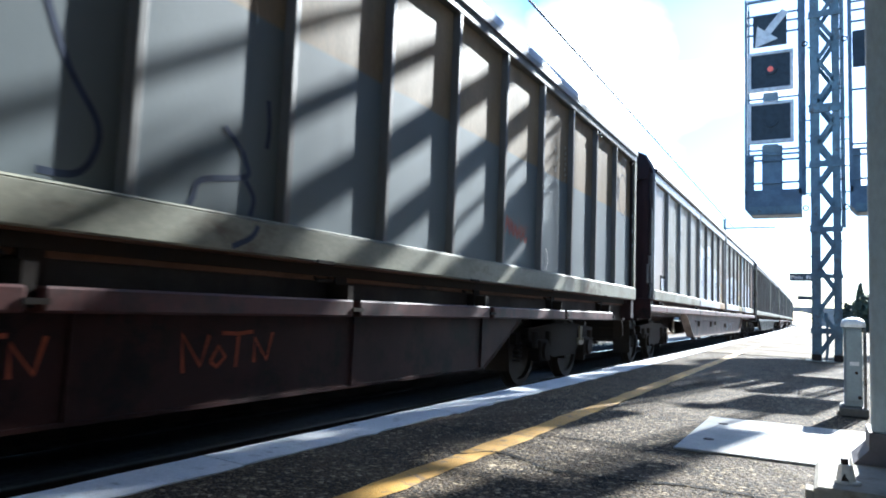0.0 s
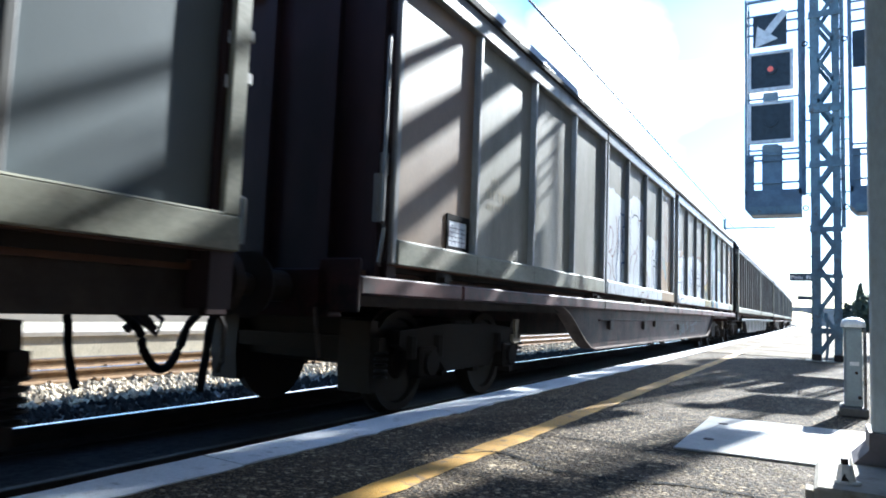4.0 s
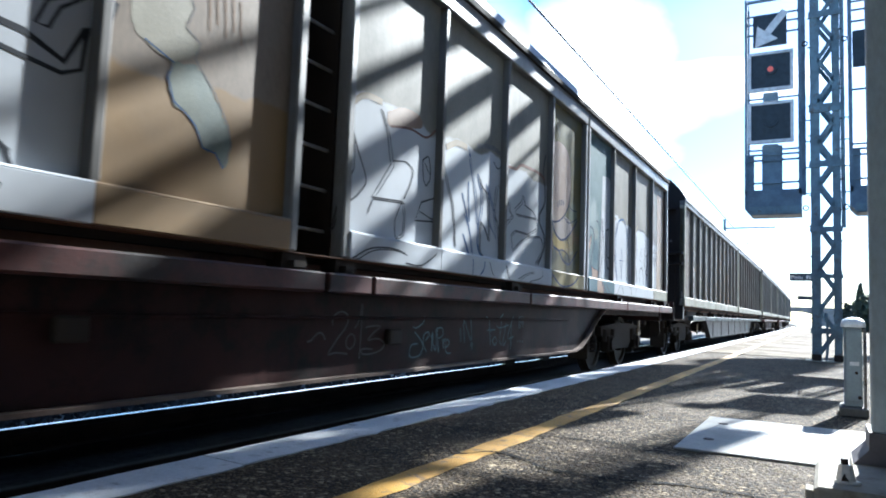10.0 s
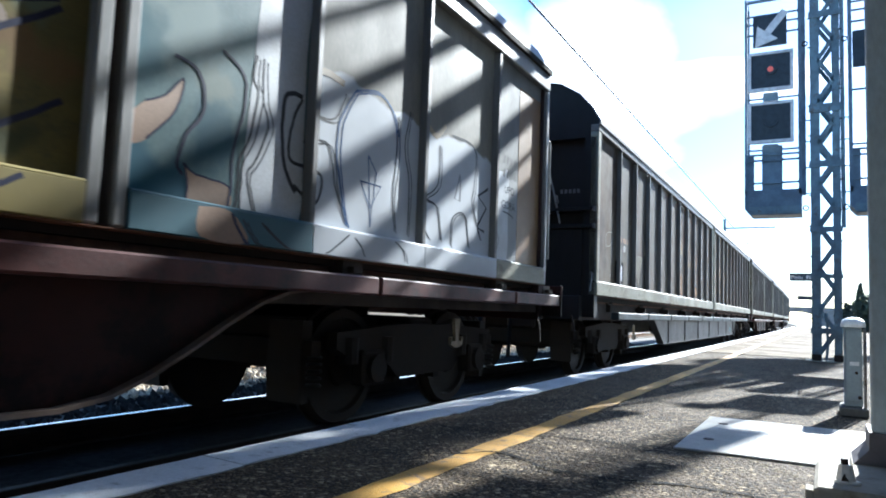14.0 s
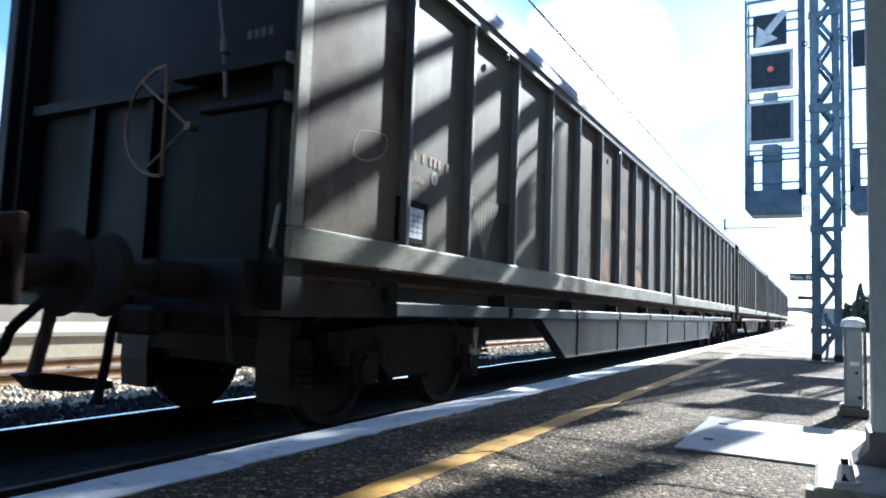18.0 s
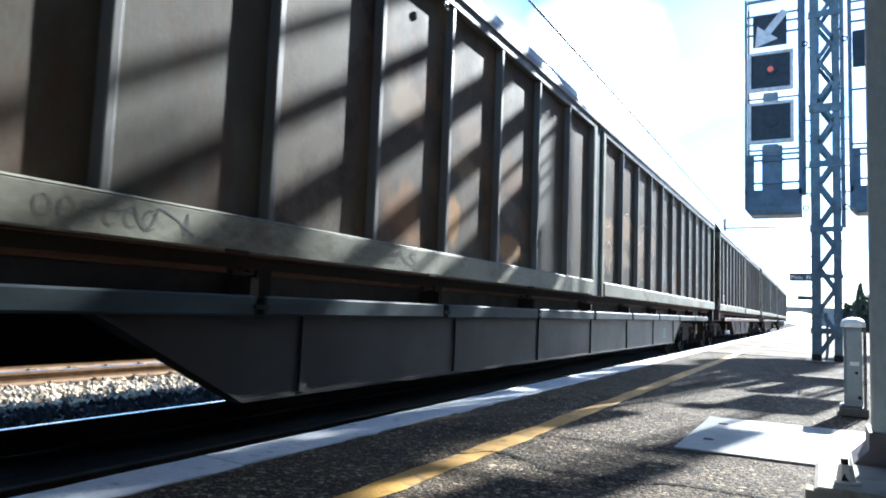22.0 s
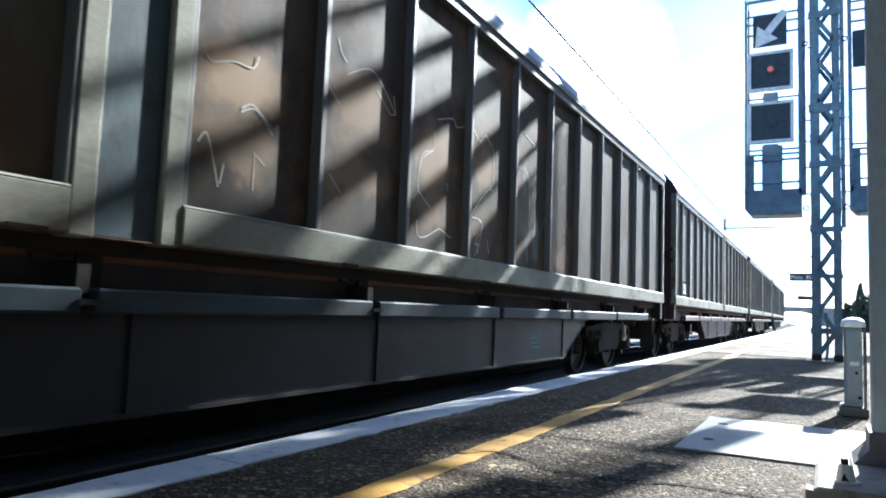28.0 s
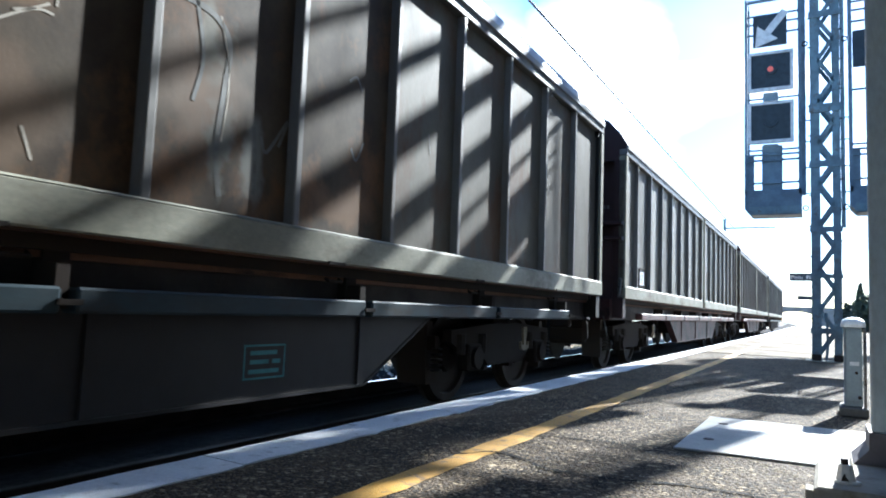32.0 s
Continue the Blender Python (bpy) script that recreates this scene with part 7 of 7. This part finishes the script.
def build_cabinet():
    t = thing("equipment_cabinet", "slim grey steel trackside cabinet with a white domed cap", "cabinet", pose(0.012, 0, 0))
    # Plinth concrete is darkened to stand for the shade on it.
    part("plinth", boxed(0.10, 0.295, 6.29, 6.70, 0.001, 0.075, 0.012), surface("plinth_shaded", (0.15, 0.145, 0.135), (0.11, 0.105, 0.10), 0.5, 5, rough=0.85), t, "concrete plinth, coloured dark for its shade")
    part("body", boxed(0.135, 0.258, 6.34, 6.62, 0.076, 0.70, 0.01), cabinet_grey, t)
    part("door", boxed(0.145, 0.252, 6.326, 6.339, 0.12, 0.68, 0.004), cabinet_grey, t)
    bm = bmesh.new()
    rings = []
    for inset, z in ((0.0, 0.701), (0.0, 0.722), (0.006, 0.745), (0.02, 0.763), (0.045, 0.776), (0.075, 0.782)):
        x0, x1, y0, y1 = 0.115 + inset, 0.283 - inset, 6.31 + inset * 1.7, 6.65 - inset * 1.7
        c = 0.02
        rings.append([bm.verts.new(p) for p in ((x0 + c, y0, z), (x1 - c, y0, z), (x1, y0 + c, z), (x1, y1 - c, z), (x1 - c, y1, z), (x0 + c, y1, z), (x0, y1 - c, z), (x0, y0 + c, z))])
    for a, b in zip(rings, rings[1:]):
        for k in range(8):
            bm.faces.new((a[k], a[(k + 1) % 8], b[(k + 1) % 8], b[k]))
    bm.faces.new(rings[0][::-1])
    bm.faces.new(rings[-1])
    part("cap", bm, surface("cap_enamel", (0.86, 0.86, 0.84), (0.80, 0.80, 0.78), 0.4, 9, rough=0.28, bump=0.02, spec=0.7), t, "white domed overhanging cap")
    part("nameplate", boxed(0.17, 0.235, 6.32, 6.3255, 0.40, 0.43), sign_white, t)
    part("lock", disc(bmesh.new(), (0.215, 6.305, 0.345), 'y', 0.012, 0.02, 12), iron, t)
    part("cable_gland", disc(bmesh.new(), (0.236, 6.305, 0.155), 'y', 0.014, 0.02, 12), iron, t)
    part("conduit", tube(bmesh.new(), [(0.274, 6.35, 0.076), (0.274, 6.35, 0.69)], 0.012, 8), tread, t, "bright steel conduit beside the door")


def build_column():
    t = thing("steel_column", "broad grey painted steel column on a concrete footing", "column")
    part("shaft", boxed(0.186, 0.85, 3.672, 3.715, 0.245, 3.745, 0.008), column_grey, t)
    part("web", boxed(0.50, 0.53, 3.7155, 3.96, 0.245, 3.745), column_grey, t)
    bm = bmesh.new()
    prism(bm, [(0.115, 0.101), (0.87, 0.101), (0.87, 0.244), (0.178, 0.244), (0.176, 0.168)], 'y', 3.664, 3.99)
    part("base_shoe", bm, surface("shoe_paint", (0.13, 0.12, 0.135), (0.10, 0.092, 0.105), 0.5, 4, rough=0.6), t, "dull grey flared base shoe")
    for x, y in ((0.074, 3.22), (0.9, 3.22)):
        b = part("anchor_bolt", disc(bmesh.new(), (x, y, 0.109), 'z', 0.035, 0.062, 6, 0.024), bolt_white, t, "white painted anchor bolt")
        part("stud", disc(bmesh.new(), (x - 0.004, y, 0.1715), 'z', 0.014, 0.022, 10), iron, b, "dark stud end")
        part("washer", disc(bmesh.new(), (x + 0.006, y - 0.006, 0.1005), 'z', 0.046, 0.008, 14), bolt_white, b)
        part("stain", prism(bmesh.new(), [(x - 0.016, 0.112), (x + 0.010, 0.113), (x + 0.006, 0.122), (x - 0.001, 0.128), (x - 0.002, 0.141), (x - 0.008, 0.136), (x - 0.013, 0.124)], 'y', y - 0.036, y - 0.033), iron, b, "dark chip in the paint")


def build_block():
    t = thing("concrete_footing", "low pale concrete footing with a chipped edge", "footing")
    bm = boxed(-0.037, 0.98, 3.065, 3.66, 0.001, 0.10, 0.012)
    rnd = random.Random(4)
    for v in bm.verts:
        v.co += Vector((rnd.uniform(-0.006, 0.006), rnd.uniform(-0.006, 0.006), 0))
    part("block", bm, footing_mat, t)
    part("lip", boxed(-0.066, -0.038, 3.068, 3.17, 0.05, 0.085, 0.003), footing_mat, t, "chipped corner lip")
    part("plinth", boxed(0.11, 0.98, 3.661, 4.0, 0.001, 0.10), footing_mat, t)


def build_mast():
    """The square lattice mast."""
    t = thing("lattice_mast", "blue-grey riveted steel lattice mast on the platform", "mast")
    x0, x1, y0, y1, top, tip = -0.17, 0.31, 14.60, 15.05, 8.42, 9.02
    for x, w in ((x0, 0.15), (x1 - 0.12, 0.12)):
        for y, d in ((y0, 0.02), (y1 - 0.02, 0.02)):
            part("chord", boxed(x, x + w, y, y + d, 0.02, top), lattice, t)
        xs = x if x == x0 else x1 - 0.02
        part("chord_web", boxed(xs, xs + 0.02, y0 + 0.021, y0 + 0.10, 0.02, top), lattice, t)
        part("chord_web", boxed(xs, xs + 0.02, y1 - 0.10, y1 - 0.021, 0.02, top), lattice, t)
    pitch = 0.40
    n = int((top - 0.4) / pitch)
    for i in range(n):
        z = 0.15 + pitch * i
        for y, flip in ((y0 - 0.013, 0), (y1 + 0.001, 0)):
            a, b = (x0 + 0.12, x1 - 0.10)
            if (i + flip) % 2:
                a, b = b, a
            bm = bmesh.new()
            d = 0.07
            prism(bm, [(a, z - d), (a, z + d), (b, z + pitch + d), (b, z + pitch - d)], 'y', y, y + 0.012)
            part("lacing_bar", bm, lattice, t)
        for x, flip in ((x0 - 0.013, 0), (x1 + 0.001, 1)):
            a, b = (y0 + 0.05, y1 - 0.05)
            if (i + flip) % 2:
                a, b = b, a
            bm = bmesh.new()
            prism(bm, [(a, z - 0.05), (a, z + 0.05), (b, z + pitch + 0.05), (b, z + pitch - 0.05)], 'x', x, x + 0.012)
            part("lacing_bar", bm, lattice, t)
    for z, hh in ((2.42, 0.10), (3.66, 0.12), (4.72, 0.16), (1.55, 0.08), (6.6, 0.12), (0.52, 0.10), (8.3, 0.12)):
        part("batten_plate", boxed(x0 - 0.03, x1 + 0.03, y0 - 0.03, y0 - 0.0135, z, z + hh), lattice, t)
    for i in range(27):
        z = 0.5 + 0.29 * i
        side = x0 - 0.045 if i % 2 else x1
        part("climbing_step", boxed(side, side + 0.045, y0 - 0.01, y0 + 0.012, z, z + 0.018), iron, t)
    # Open frame above the view, added to half-shade the passing walls.
    for x in (x0 + 0.02, x1 - 0.06):
        for y in (y0 + 0.02, y1 - 0.06):
            part("head_post", boxed(x, x + 0.04, y, y + 0.04, top + 0.001, tip), lattice, t, "slim unseen upright added above the mast for half shade")
    for i in range(3):
        z = top + 0.02 + 0.2 * i
        a, b = (x0 + 0.06, x1 - 0.06) if i % 2 else (x1 - 0.06, x0 + 0.06)
        part("head_lacing", prism(bmesh.new(), [(a, z), (a, z + 0.045), (b, z + 0.245), (b, z + 0.2)], 'y', y0 + 0.005, y0 + 0.017), lattice, t)
    for z in (2.88, 6.1):
        bm = bmesh.new()
        for sx in (x0 - 0.09, x1 + 0.09):
            tube(bm, [Vector((sx, y0 - 0.02, z)) + 0.045 * Vector((math.cos(q), 0, math.sin(q))) for q in (j * math.pi / 6 for j in range(12))], 0.012, 6, True)
        part("cable_eye", bm, iron, t)
    part("cable_channel", boxed(x1 + 0.015, x1 + 0.085, y0 + 0.02, y0 + 0.08, 2.5, top - 0.3), lattice, t, "vertical cable channel")
    part("base_plate", boxed(x0 - 0.12, x1 + 0.1, y0 - 0.1, y1 + 0.1, 0.003, 0.02), footing_mat, t, "pale mortar bed")
    bm = bmesh.new()
    tube(bm, [(0.05, y0 - 0.06, 0.03), (0.08, y0 - 0.08, 0.3), (0.06, y0 - 0.05, 0.9)], 0.022, 8)
    part("cable_duct", bm, lattice, t)
    for x in (x0 - 0.02, x1 - 0.14):
        part("foot", boxed(x, x + 0.16, y0 - 0.06, y0 + 0.12, 0.0205, 0.14, 0.015), iron, t, "dark mast foot")


def signal_cage(xa, xb, name, label, head):
    """A hanging cage of the signal gantry with its back boards, lamps and rails."""
    t = thing(name, label, "railway signal", None, "signal cages on the mast")
    y0, y1 = 14.55, 15.12
    top = 9.55
    w = 0.05
    for x in (xa, xb - w):
        for y in (y0, y1 - w):
            part("upright", boxed(x, x + w, y, y + w, 3.16, 7.15), cage_paint, t)
            part("upper_rod", boxed(x + 0.015, x + 0.035, y + 0.015, y + 0.035, 7.151, top), cage_paint, t)
    part("upright", boxed(xb - 0.012, xb + 0.075, y0 + 0.2, y0 + 0.24, 3.16, 7.15), cage_paint, t)
    bm = bmesh.new()
    prism(bm, [(xa, 2.90), (xa + 0.11, 2.77), (xb, 2.77), (xb, 3.26), (xa, 3.26)], 'y', y0, y1)
    part("floor_box", bm, cage_paint, t, "chamfered sheet-steel floor box")
    part("floor_lip", boxed(xa + 0.08, xb, y0 - 0.02, y0 - 0.001, 2.79, 2.93), lattice, t)
    for z in (3.38, 3.83, 3.94):
        part("rail_bar", boxed(xa + w, xb - w, y0, y0 + 0.03, z, z + 0.035), cage_paint, t)
    part("kick_panel", boxed(xa + w, xa + 0.17, y0 + 0.04, y0 + 0.06, 3.26, 3.96), cage_paint, t)
    part("rear_post", boxed(xa + 0.31, xa + 0.67, y0 + 0.04, y0 + 0.10, 3.26, 4.14), cage_paint, t, "dark post box behind the rails")
    for z in (4.05, 5.09):
        part("bracket_bar", boxed(xa + w, xb - w, y0 + 0.06, y0 + 0.09, z, z + 0.03), cage_paint, t)
        part("lamp_neck", boxed(xa + 0.33, xa + 0.60, y0 + 0.03, y0 + 0.2, z - 0.05, z + 0.12), cage_paint, t)
    for z in (6.40, 6.62, 6.79, 7.09):
        part("rail_bar", boxed(xa + w, xb - w, y0 + 0.03, y0 + 0.06, z, z + 0.03), cage_paint, t)
    # deep cross members out of view above, added for their shade on the passing wagons
    for z, hh in ((7.17, 0.07), (7.51, 0.29), (8.13, 0.32), (8.80, 0.19), (9.37, 0.13)):
        part("cross_member", boxed(xa - (0.02 if head else 0.12), xb + (0.675 if head else 0.02), 14.79, 14.82, z, z + hh, 0.01), cage_paint, t)
    for z in (3.17, 3.67, 4.18, 4.60):
        part("tie_bar", boxed(min(xb, -0.17) if head else 0.31, max(xb, -0.17) if head else xa, y0 + 0.14, y0 + 0.16, z, z + 0.02), cage_paint, t)
    if head:
        for z0, z1, lamp in ((5.21, 5.99, True), (4.17, 4.98, False)):
            xc0, xc1 = xa + 0.075, xa + 0.875
            h = part("signal_head", boxed(xc0 + 0.03, xc1 - 0.03, y0 - 0.10, y0 - 0.002, z0 + 0.03, z1 - 0.03, 0.01), sign_dark, t, "black square signal head")
            bm = bmesh.new()
            f = 0.055
            for a, b, c, d in ((xc0, xc1, z0, z0 + f), (xc0, xc1, z1 - f, z1), (xc0, xc0 + f, z0 + f, z1 - f), (xc1 - f, xc1, z0 + f, z1 - f)):
                box(bm, a, b, y0 - 0.125, y0 - 0.03, c, d)
            part("white_border", bm, sign_white, h, "white border")
            bm = bmesh.new()
            xm, zm = (xc0 + xc1) / 2 - 0.0, (z0 + z1) / 2 + 0.03
            disc(bm, (xm, y0 - 0.13, zm), 'y', 0.11 if lamp else 0.13, 0.03, 24)
            part("hood", bm, sign_dark, h)
            bm = disc(bmesh.new(), (xm, y0 - 0.137, zm), 'y', 0.055, 0.006, 20)
            part("lens", bm, red_lens if lamp else sign_dark, h, "glowing red lamp" if lamp else "dark unlit lamp")
        # Board above the view, added to shade the passing roofs.
        part("high_board", boxed(xa - 0.29, xa + 0.14, y0 + 0.20, y0 + 0.23, 7.35, 8.6, 0.005), sign_dark, t, "tall unseen board added for its shade on the wagon roofs")
        a = part("arrow_board", boxed(xa + 0.16, xa + 0.76, y0 - 0.06, y0 - 0.01, 6.13, 6.76, 0.004), sign_dark, t, "black board with a white arrow")
        bm = bmesh.new()
        # arrow that points down to the near track
        c = Vector((xa + 0.46, 0, 6.45))
        d = Vector((-0.62, 0, -0.78)).normalized()
        e = Vector((d.z, 0, -d.x))
        pts = [c + d * 0.42, c + d * 0.06 + e * 0.24, c + d * 0.06 + e * 0.07, c - d * 0.44 + e * 0.07, c - d * 0.44 - e * 0.07, c + d * 0.06 - e * 0.07, c + d * 0.06 - e * 0.24]
        prism(bm, [(p.x, p.z) for p in pts], 'y', y0 - 0.07, y0 - 0.061)
        part("arrow", bm, sign_white, a, "white arrow")
    else:
        # Boards mostly out of view, added for the shade they cast on the platform.
        for x0, x1, z0, z1 in ((0.92, 1.72, 4.2, 5.05), (0.53, 0.80, 5.5, 6.2), (1.46, 1.76, 5.75, 6.45), (1.50, 1.78, 6.5, 7.15), (0.47, 1.05, 6.95, 7.75), (1.25, 1.62, 6.95, 7.5)):
            part("signal_head", boxed(x0, x1, y0 - 0.05, y0 - 0.01, z0, z1, 0.005), sign_dark, t, "black square signal head")


def build_signs():
    t = thing("station_sign", "dark station name sign with pale letters on a pole", "sign")
    part("pole", boxed(-0.36, -0.28, 40.0, 40.08, 0.013, 3.1), lattice, t)
    b = part("board", boxed(-1.50, -0.30, 39.93, 39.98, 2.82, 3.22, 0.01), sign_dark, t)
    writing("Pom", 0.30, sign_white, b, Matrix.Translation((-1.44, 39.926, 2.91)) @ pose(0, 0, 0, 90, 0, 0), label="pale lettering")
    bm = bmesh.new()
    for i in range(3):
        box(bm, -0.72 + 0.13 * i, -0.64 + 0.13 * i, 39.924, 39.929, 2.93, 3.10)
    part("lettering", bm, sign_white, b, "pale worn lettering")
    part("small_board", boxed(-1.15, -0.30, 39.93, 39.98, 1.86, 2.05, 0.01), sign_dark, t)


def build_catenary():
    for x in (AXIS,):
        t = thing("contact_wire", "thin dark overhead contact wire above the track", "overhead wire")
        for z, r in ((5.88, 0.021),):
            bm = bmesh.new()
            tube(bm, [(x + bend(s), s, z) for s in range(-8, 301, 14)], r, 6)
            part("wire", bm, wire_mat, t)
    tall = thing("catenary_mast", "slender steel catenary mast with a cantilever arm", "mast")
    y = 60.0
    part("mast", boxed(-7.1, -6.9, y, y + 0.2, -0.62, 8.9), lattice, tall)
    part("arm", boxed(-6.9, -3.2, y + 0.06, y + 0.14, 8.08, 8.2), lattice, tall)
    bm = bmesh.new()
    tube(bm, [(-6.9, y + 0.1, 6.2), (-4.4, y + 0.1, 7.2), (-4.3, y + 0.1, 5.9)], 0.03, 6)
    part("cantilever", bm, iron, tall)
    p = thing("dropper_pole", "thin dark hanger above the wagon roofs", "overhead wire")
    bm = bmesh.new()
    tube(bm, [(AXIS, 9.6, 5.88), (AXIS, 9.6, 7.2)], 0.006, 5)
    part("hanger", bm, wire_mat, p)


def crown(rng, centre, size, count, leaf, mat, name, parent, cone=False):
    V, F = [], []
    for i in range(count):
        if cone:
            f = rng.random() ** 1.4
            r = (1 - f) * rng.uniform(0.3, 1.0)
            a = rng.uniform(0, 6.283)
            p = np.array((r * math.cos(a) * size[0], r * math.sin(a) * size[1], f * size[2])) + centre
        else:
            d = rng.normal(size=3)
            d /= np.linalg.norm(d)
            p = d * rng.uniform(0.45, 1.0) ** 0.5 * np.array(size) * (0.8 + 0.25 * math.sin(5 * d[0] + 3 * d[2]) * math.cos(4 * d[1])) + centre
        a, b = rng.normal(size=3), rng.normal(size=3)
        a /= np.linalg.norm(a)
        b = np.cross(a, b)
        b /= np.linalg.norm(b)
        s = leaf * rng.uniform(0.6, 1.4)
        k = len(V)
        V += [p - a * s, p + b * s * 0.55, p + a * s, p - b * s * 0.55]
        F.append((k, k + 1, k + 2, k + 3))
    me = bpy.data.meshes.new(name)
    me.from_pydata([tuple(v) for v in V], [], F)
    me.materials.append(mat)
    ob = new(name, me)
    ob.parent = parent
    return ob


def build_trees():
    rng = np.random.default_rng(11)
    for i, (x, y, h, r) in enumerate(((2.9, 70, 4.1, 1.3), (3.7, 71, 3.3, 1.5), (2.3, 74, 2.6, 1.3), (4.6, 73, 3.5, 1.7), (6.6, 76, 3.7, 1.9), (3.2, 78, 3.0, 1.7))):
        t = thing("conifer_tree", "small dark conifer beyond the platform", "tree", None, "conifers beyond the platform")
        bm = bmesh.new()
        tube(bm, [(x, y, -0.6), (x, y, h * 0.6)], 0.09, 7)
        part("trunk", bm, bark, t)
        if i == 0:
            crown(rng, np.array((x, y, 0.1)), (r, r, h), 1500, 0.16, pine_mat, "crown", t, True)
        else:
            crown(rng, np.array((x, y, h * 0.5)), (r, r, h * 0.52), 1700, 0.17, pine_mat, "crown", t)
    # Tree out of view; its crowns are placed to dapple the platform.
    t = thing("tall_tree", "tall leafy tree out of view that dapples the platform", "tree")
    bm = bmesh.new()
    tube(bm, [(6.0, 36.5, -0.6), (5.8, 36.3, 5.0), (5.2, 36.0, 9.0), (4.6, 35.7, 12.5)], 0.22, 9)
    part("trunk", bm, bark, t)
    for q in ((3.6, 34.6, 13.6), (3.5, 36.4, 14.2), (4.9, 35.0, 14.5), (4.3, 36.8, 13.2)):
        bm = bmesh.new()
        tube(bm, [(5.2, 36.0, 9.0), ((5.0 + q[0]) / 2, (35.8 + q[1]) / 2, (10.5 + q[2]) / 2), q], 0.08, 7)
        part("limb", bm, bark, t)
    crown(rng, np.array((4.1, 35.6, 13.8)), (1.1, 1.9, 1.1), 1300, 0.20, leaf_mat, "crown", t)
    for k, far in enumerate((25.2, 26.3, 27.3, 28.3, 29.3, 30.3, 31.3, 32.3, 33.3, 34.2)):
        top = (-1.98 + 0.2145 * far + rng.uniform(-0.12, 0.12), 35.6, 0.6 * far)
        bm = bmesh.new()
        tube(bm, [(4.6, 35.7, 12.5), ((4.5 + top[0]) / 2, 35.6, (13.0 + top[2]) / 2), top], 0.045, 6)
        part("limb", bm, bark, t)
        crown(rng, np.array(top), (0.40, 0.6, 0.42), 420, 0.16, leaf_mat, "crown", t)


def build_distance():
    t = thing("arch_bridge", "pale masonry road bridge with a low arch", "bridge")
    y = 300.0
    bm = bmesh.new()
    cx, hw, zs, zt = -9.4, 8.6, 0.9, 4.6
    pts = [(-60, -0.6), (cx - hw, -0.6)]
    for i in range(15):
        a = math.pi - math.pi * i / 14
        pts.append((cx + hw * math.cos(a), zs + (zt - zs) * math.sin(a)))
    pts += [(cx + hw, -0.6), (40, -0.6), (40, 5.6), (-60, 5.6)]
    prism(bm, pts, 'y', y, y + 6)
    part("spandrel", bm, bridge_mat, t)
    part("parapet", boxed(-60, 40, y - 0.2, y + 0.25, 5.601, 6.3), bridge_mat, t)
    # Building never in view, added to block the sky opposite the wagon walls.
    st = thing("station_building", "plain unseen building added to cut skylight along the platform", "building")
    part("wall", boxed(4.6, 12.0, -16, 21, 0.001, 10.5), render_wall, st)
    part("roof", boxed(4.2, 12.4, -16.4, 21.4, 10.501, 10.9), bridge_mat, st)
    # Roof out of view, added to hold skylight off the near wagons.
    c = thing("platform_canopy", "plain unseen roof added to cut skylight on the near wagons", "canopy")
    part("roof_sheet", boxed(-2.05, 4.59, -15, 4.4, 3.75, 3.9), column_grey, c)
    for y in (-13.0, -8.5, -4.0):
        part("canopy_post", boxed(1.4, 1.6, y, y + 0.2, 0.001, 3.75), column_grey, c)
    h = thing("boundary_wall", "low pale rendered wall behind the far platform", "wall")
    part("wall", boxed(-17.9, -17.5, -6, 60, -0.6, 1.0), render_wall, h)
    part("coping", boxed(-17.96, -17.44, -6, 60, 1.001, 1.09), concrete, h)


build_plate()
build_cabinet()
build_column()
build_block()
build_mast()
signal_cage(-1.33, -0.33, "signal_cage", "blue-grey signal cage with red lamp and white arrow board", True)
signal_cage(0.47, 1.45, "signal_cage", "blue-grey steel signal cage beside the lattice mast", False)
build_signs()
build_catenary()
build_trees()
build_distance()


# ---- what moves ----
def motions():
    times = [i * 1.0 for i in range(33)]
    for w, wheels, uc in train:
        rows = []
        for t in times:
            s = uc - gone(t)
            rows.append((t, pose(AXIS + bend(s), s, RAIL_Z, 0, 0, math.degrees(s / RADIUS))))
        walk(w, rows)
        turns = []
        t = 0.0
        while t <= 32.001:
            turns.append(t)
            t += 0.25 if t < 17.9 else 0.4
        if turns[-1] < 31.99:
            turns.append(32.0)
        for ws in wheels:
            home = ws.matrix_basis.copy()
            walk(ws, [(t, home @ pose(0, 0, 0, math.degrees(gone(t) / 0.455), 0, 0)) for t in turns])


motions()
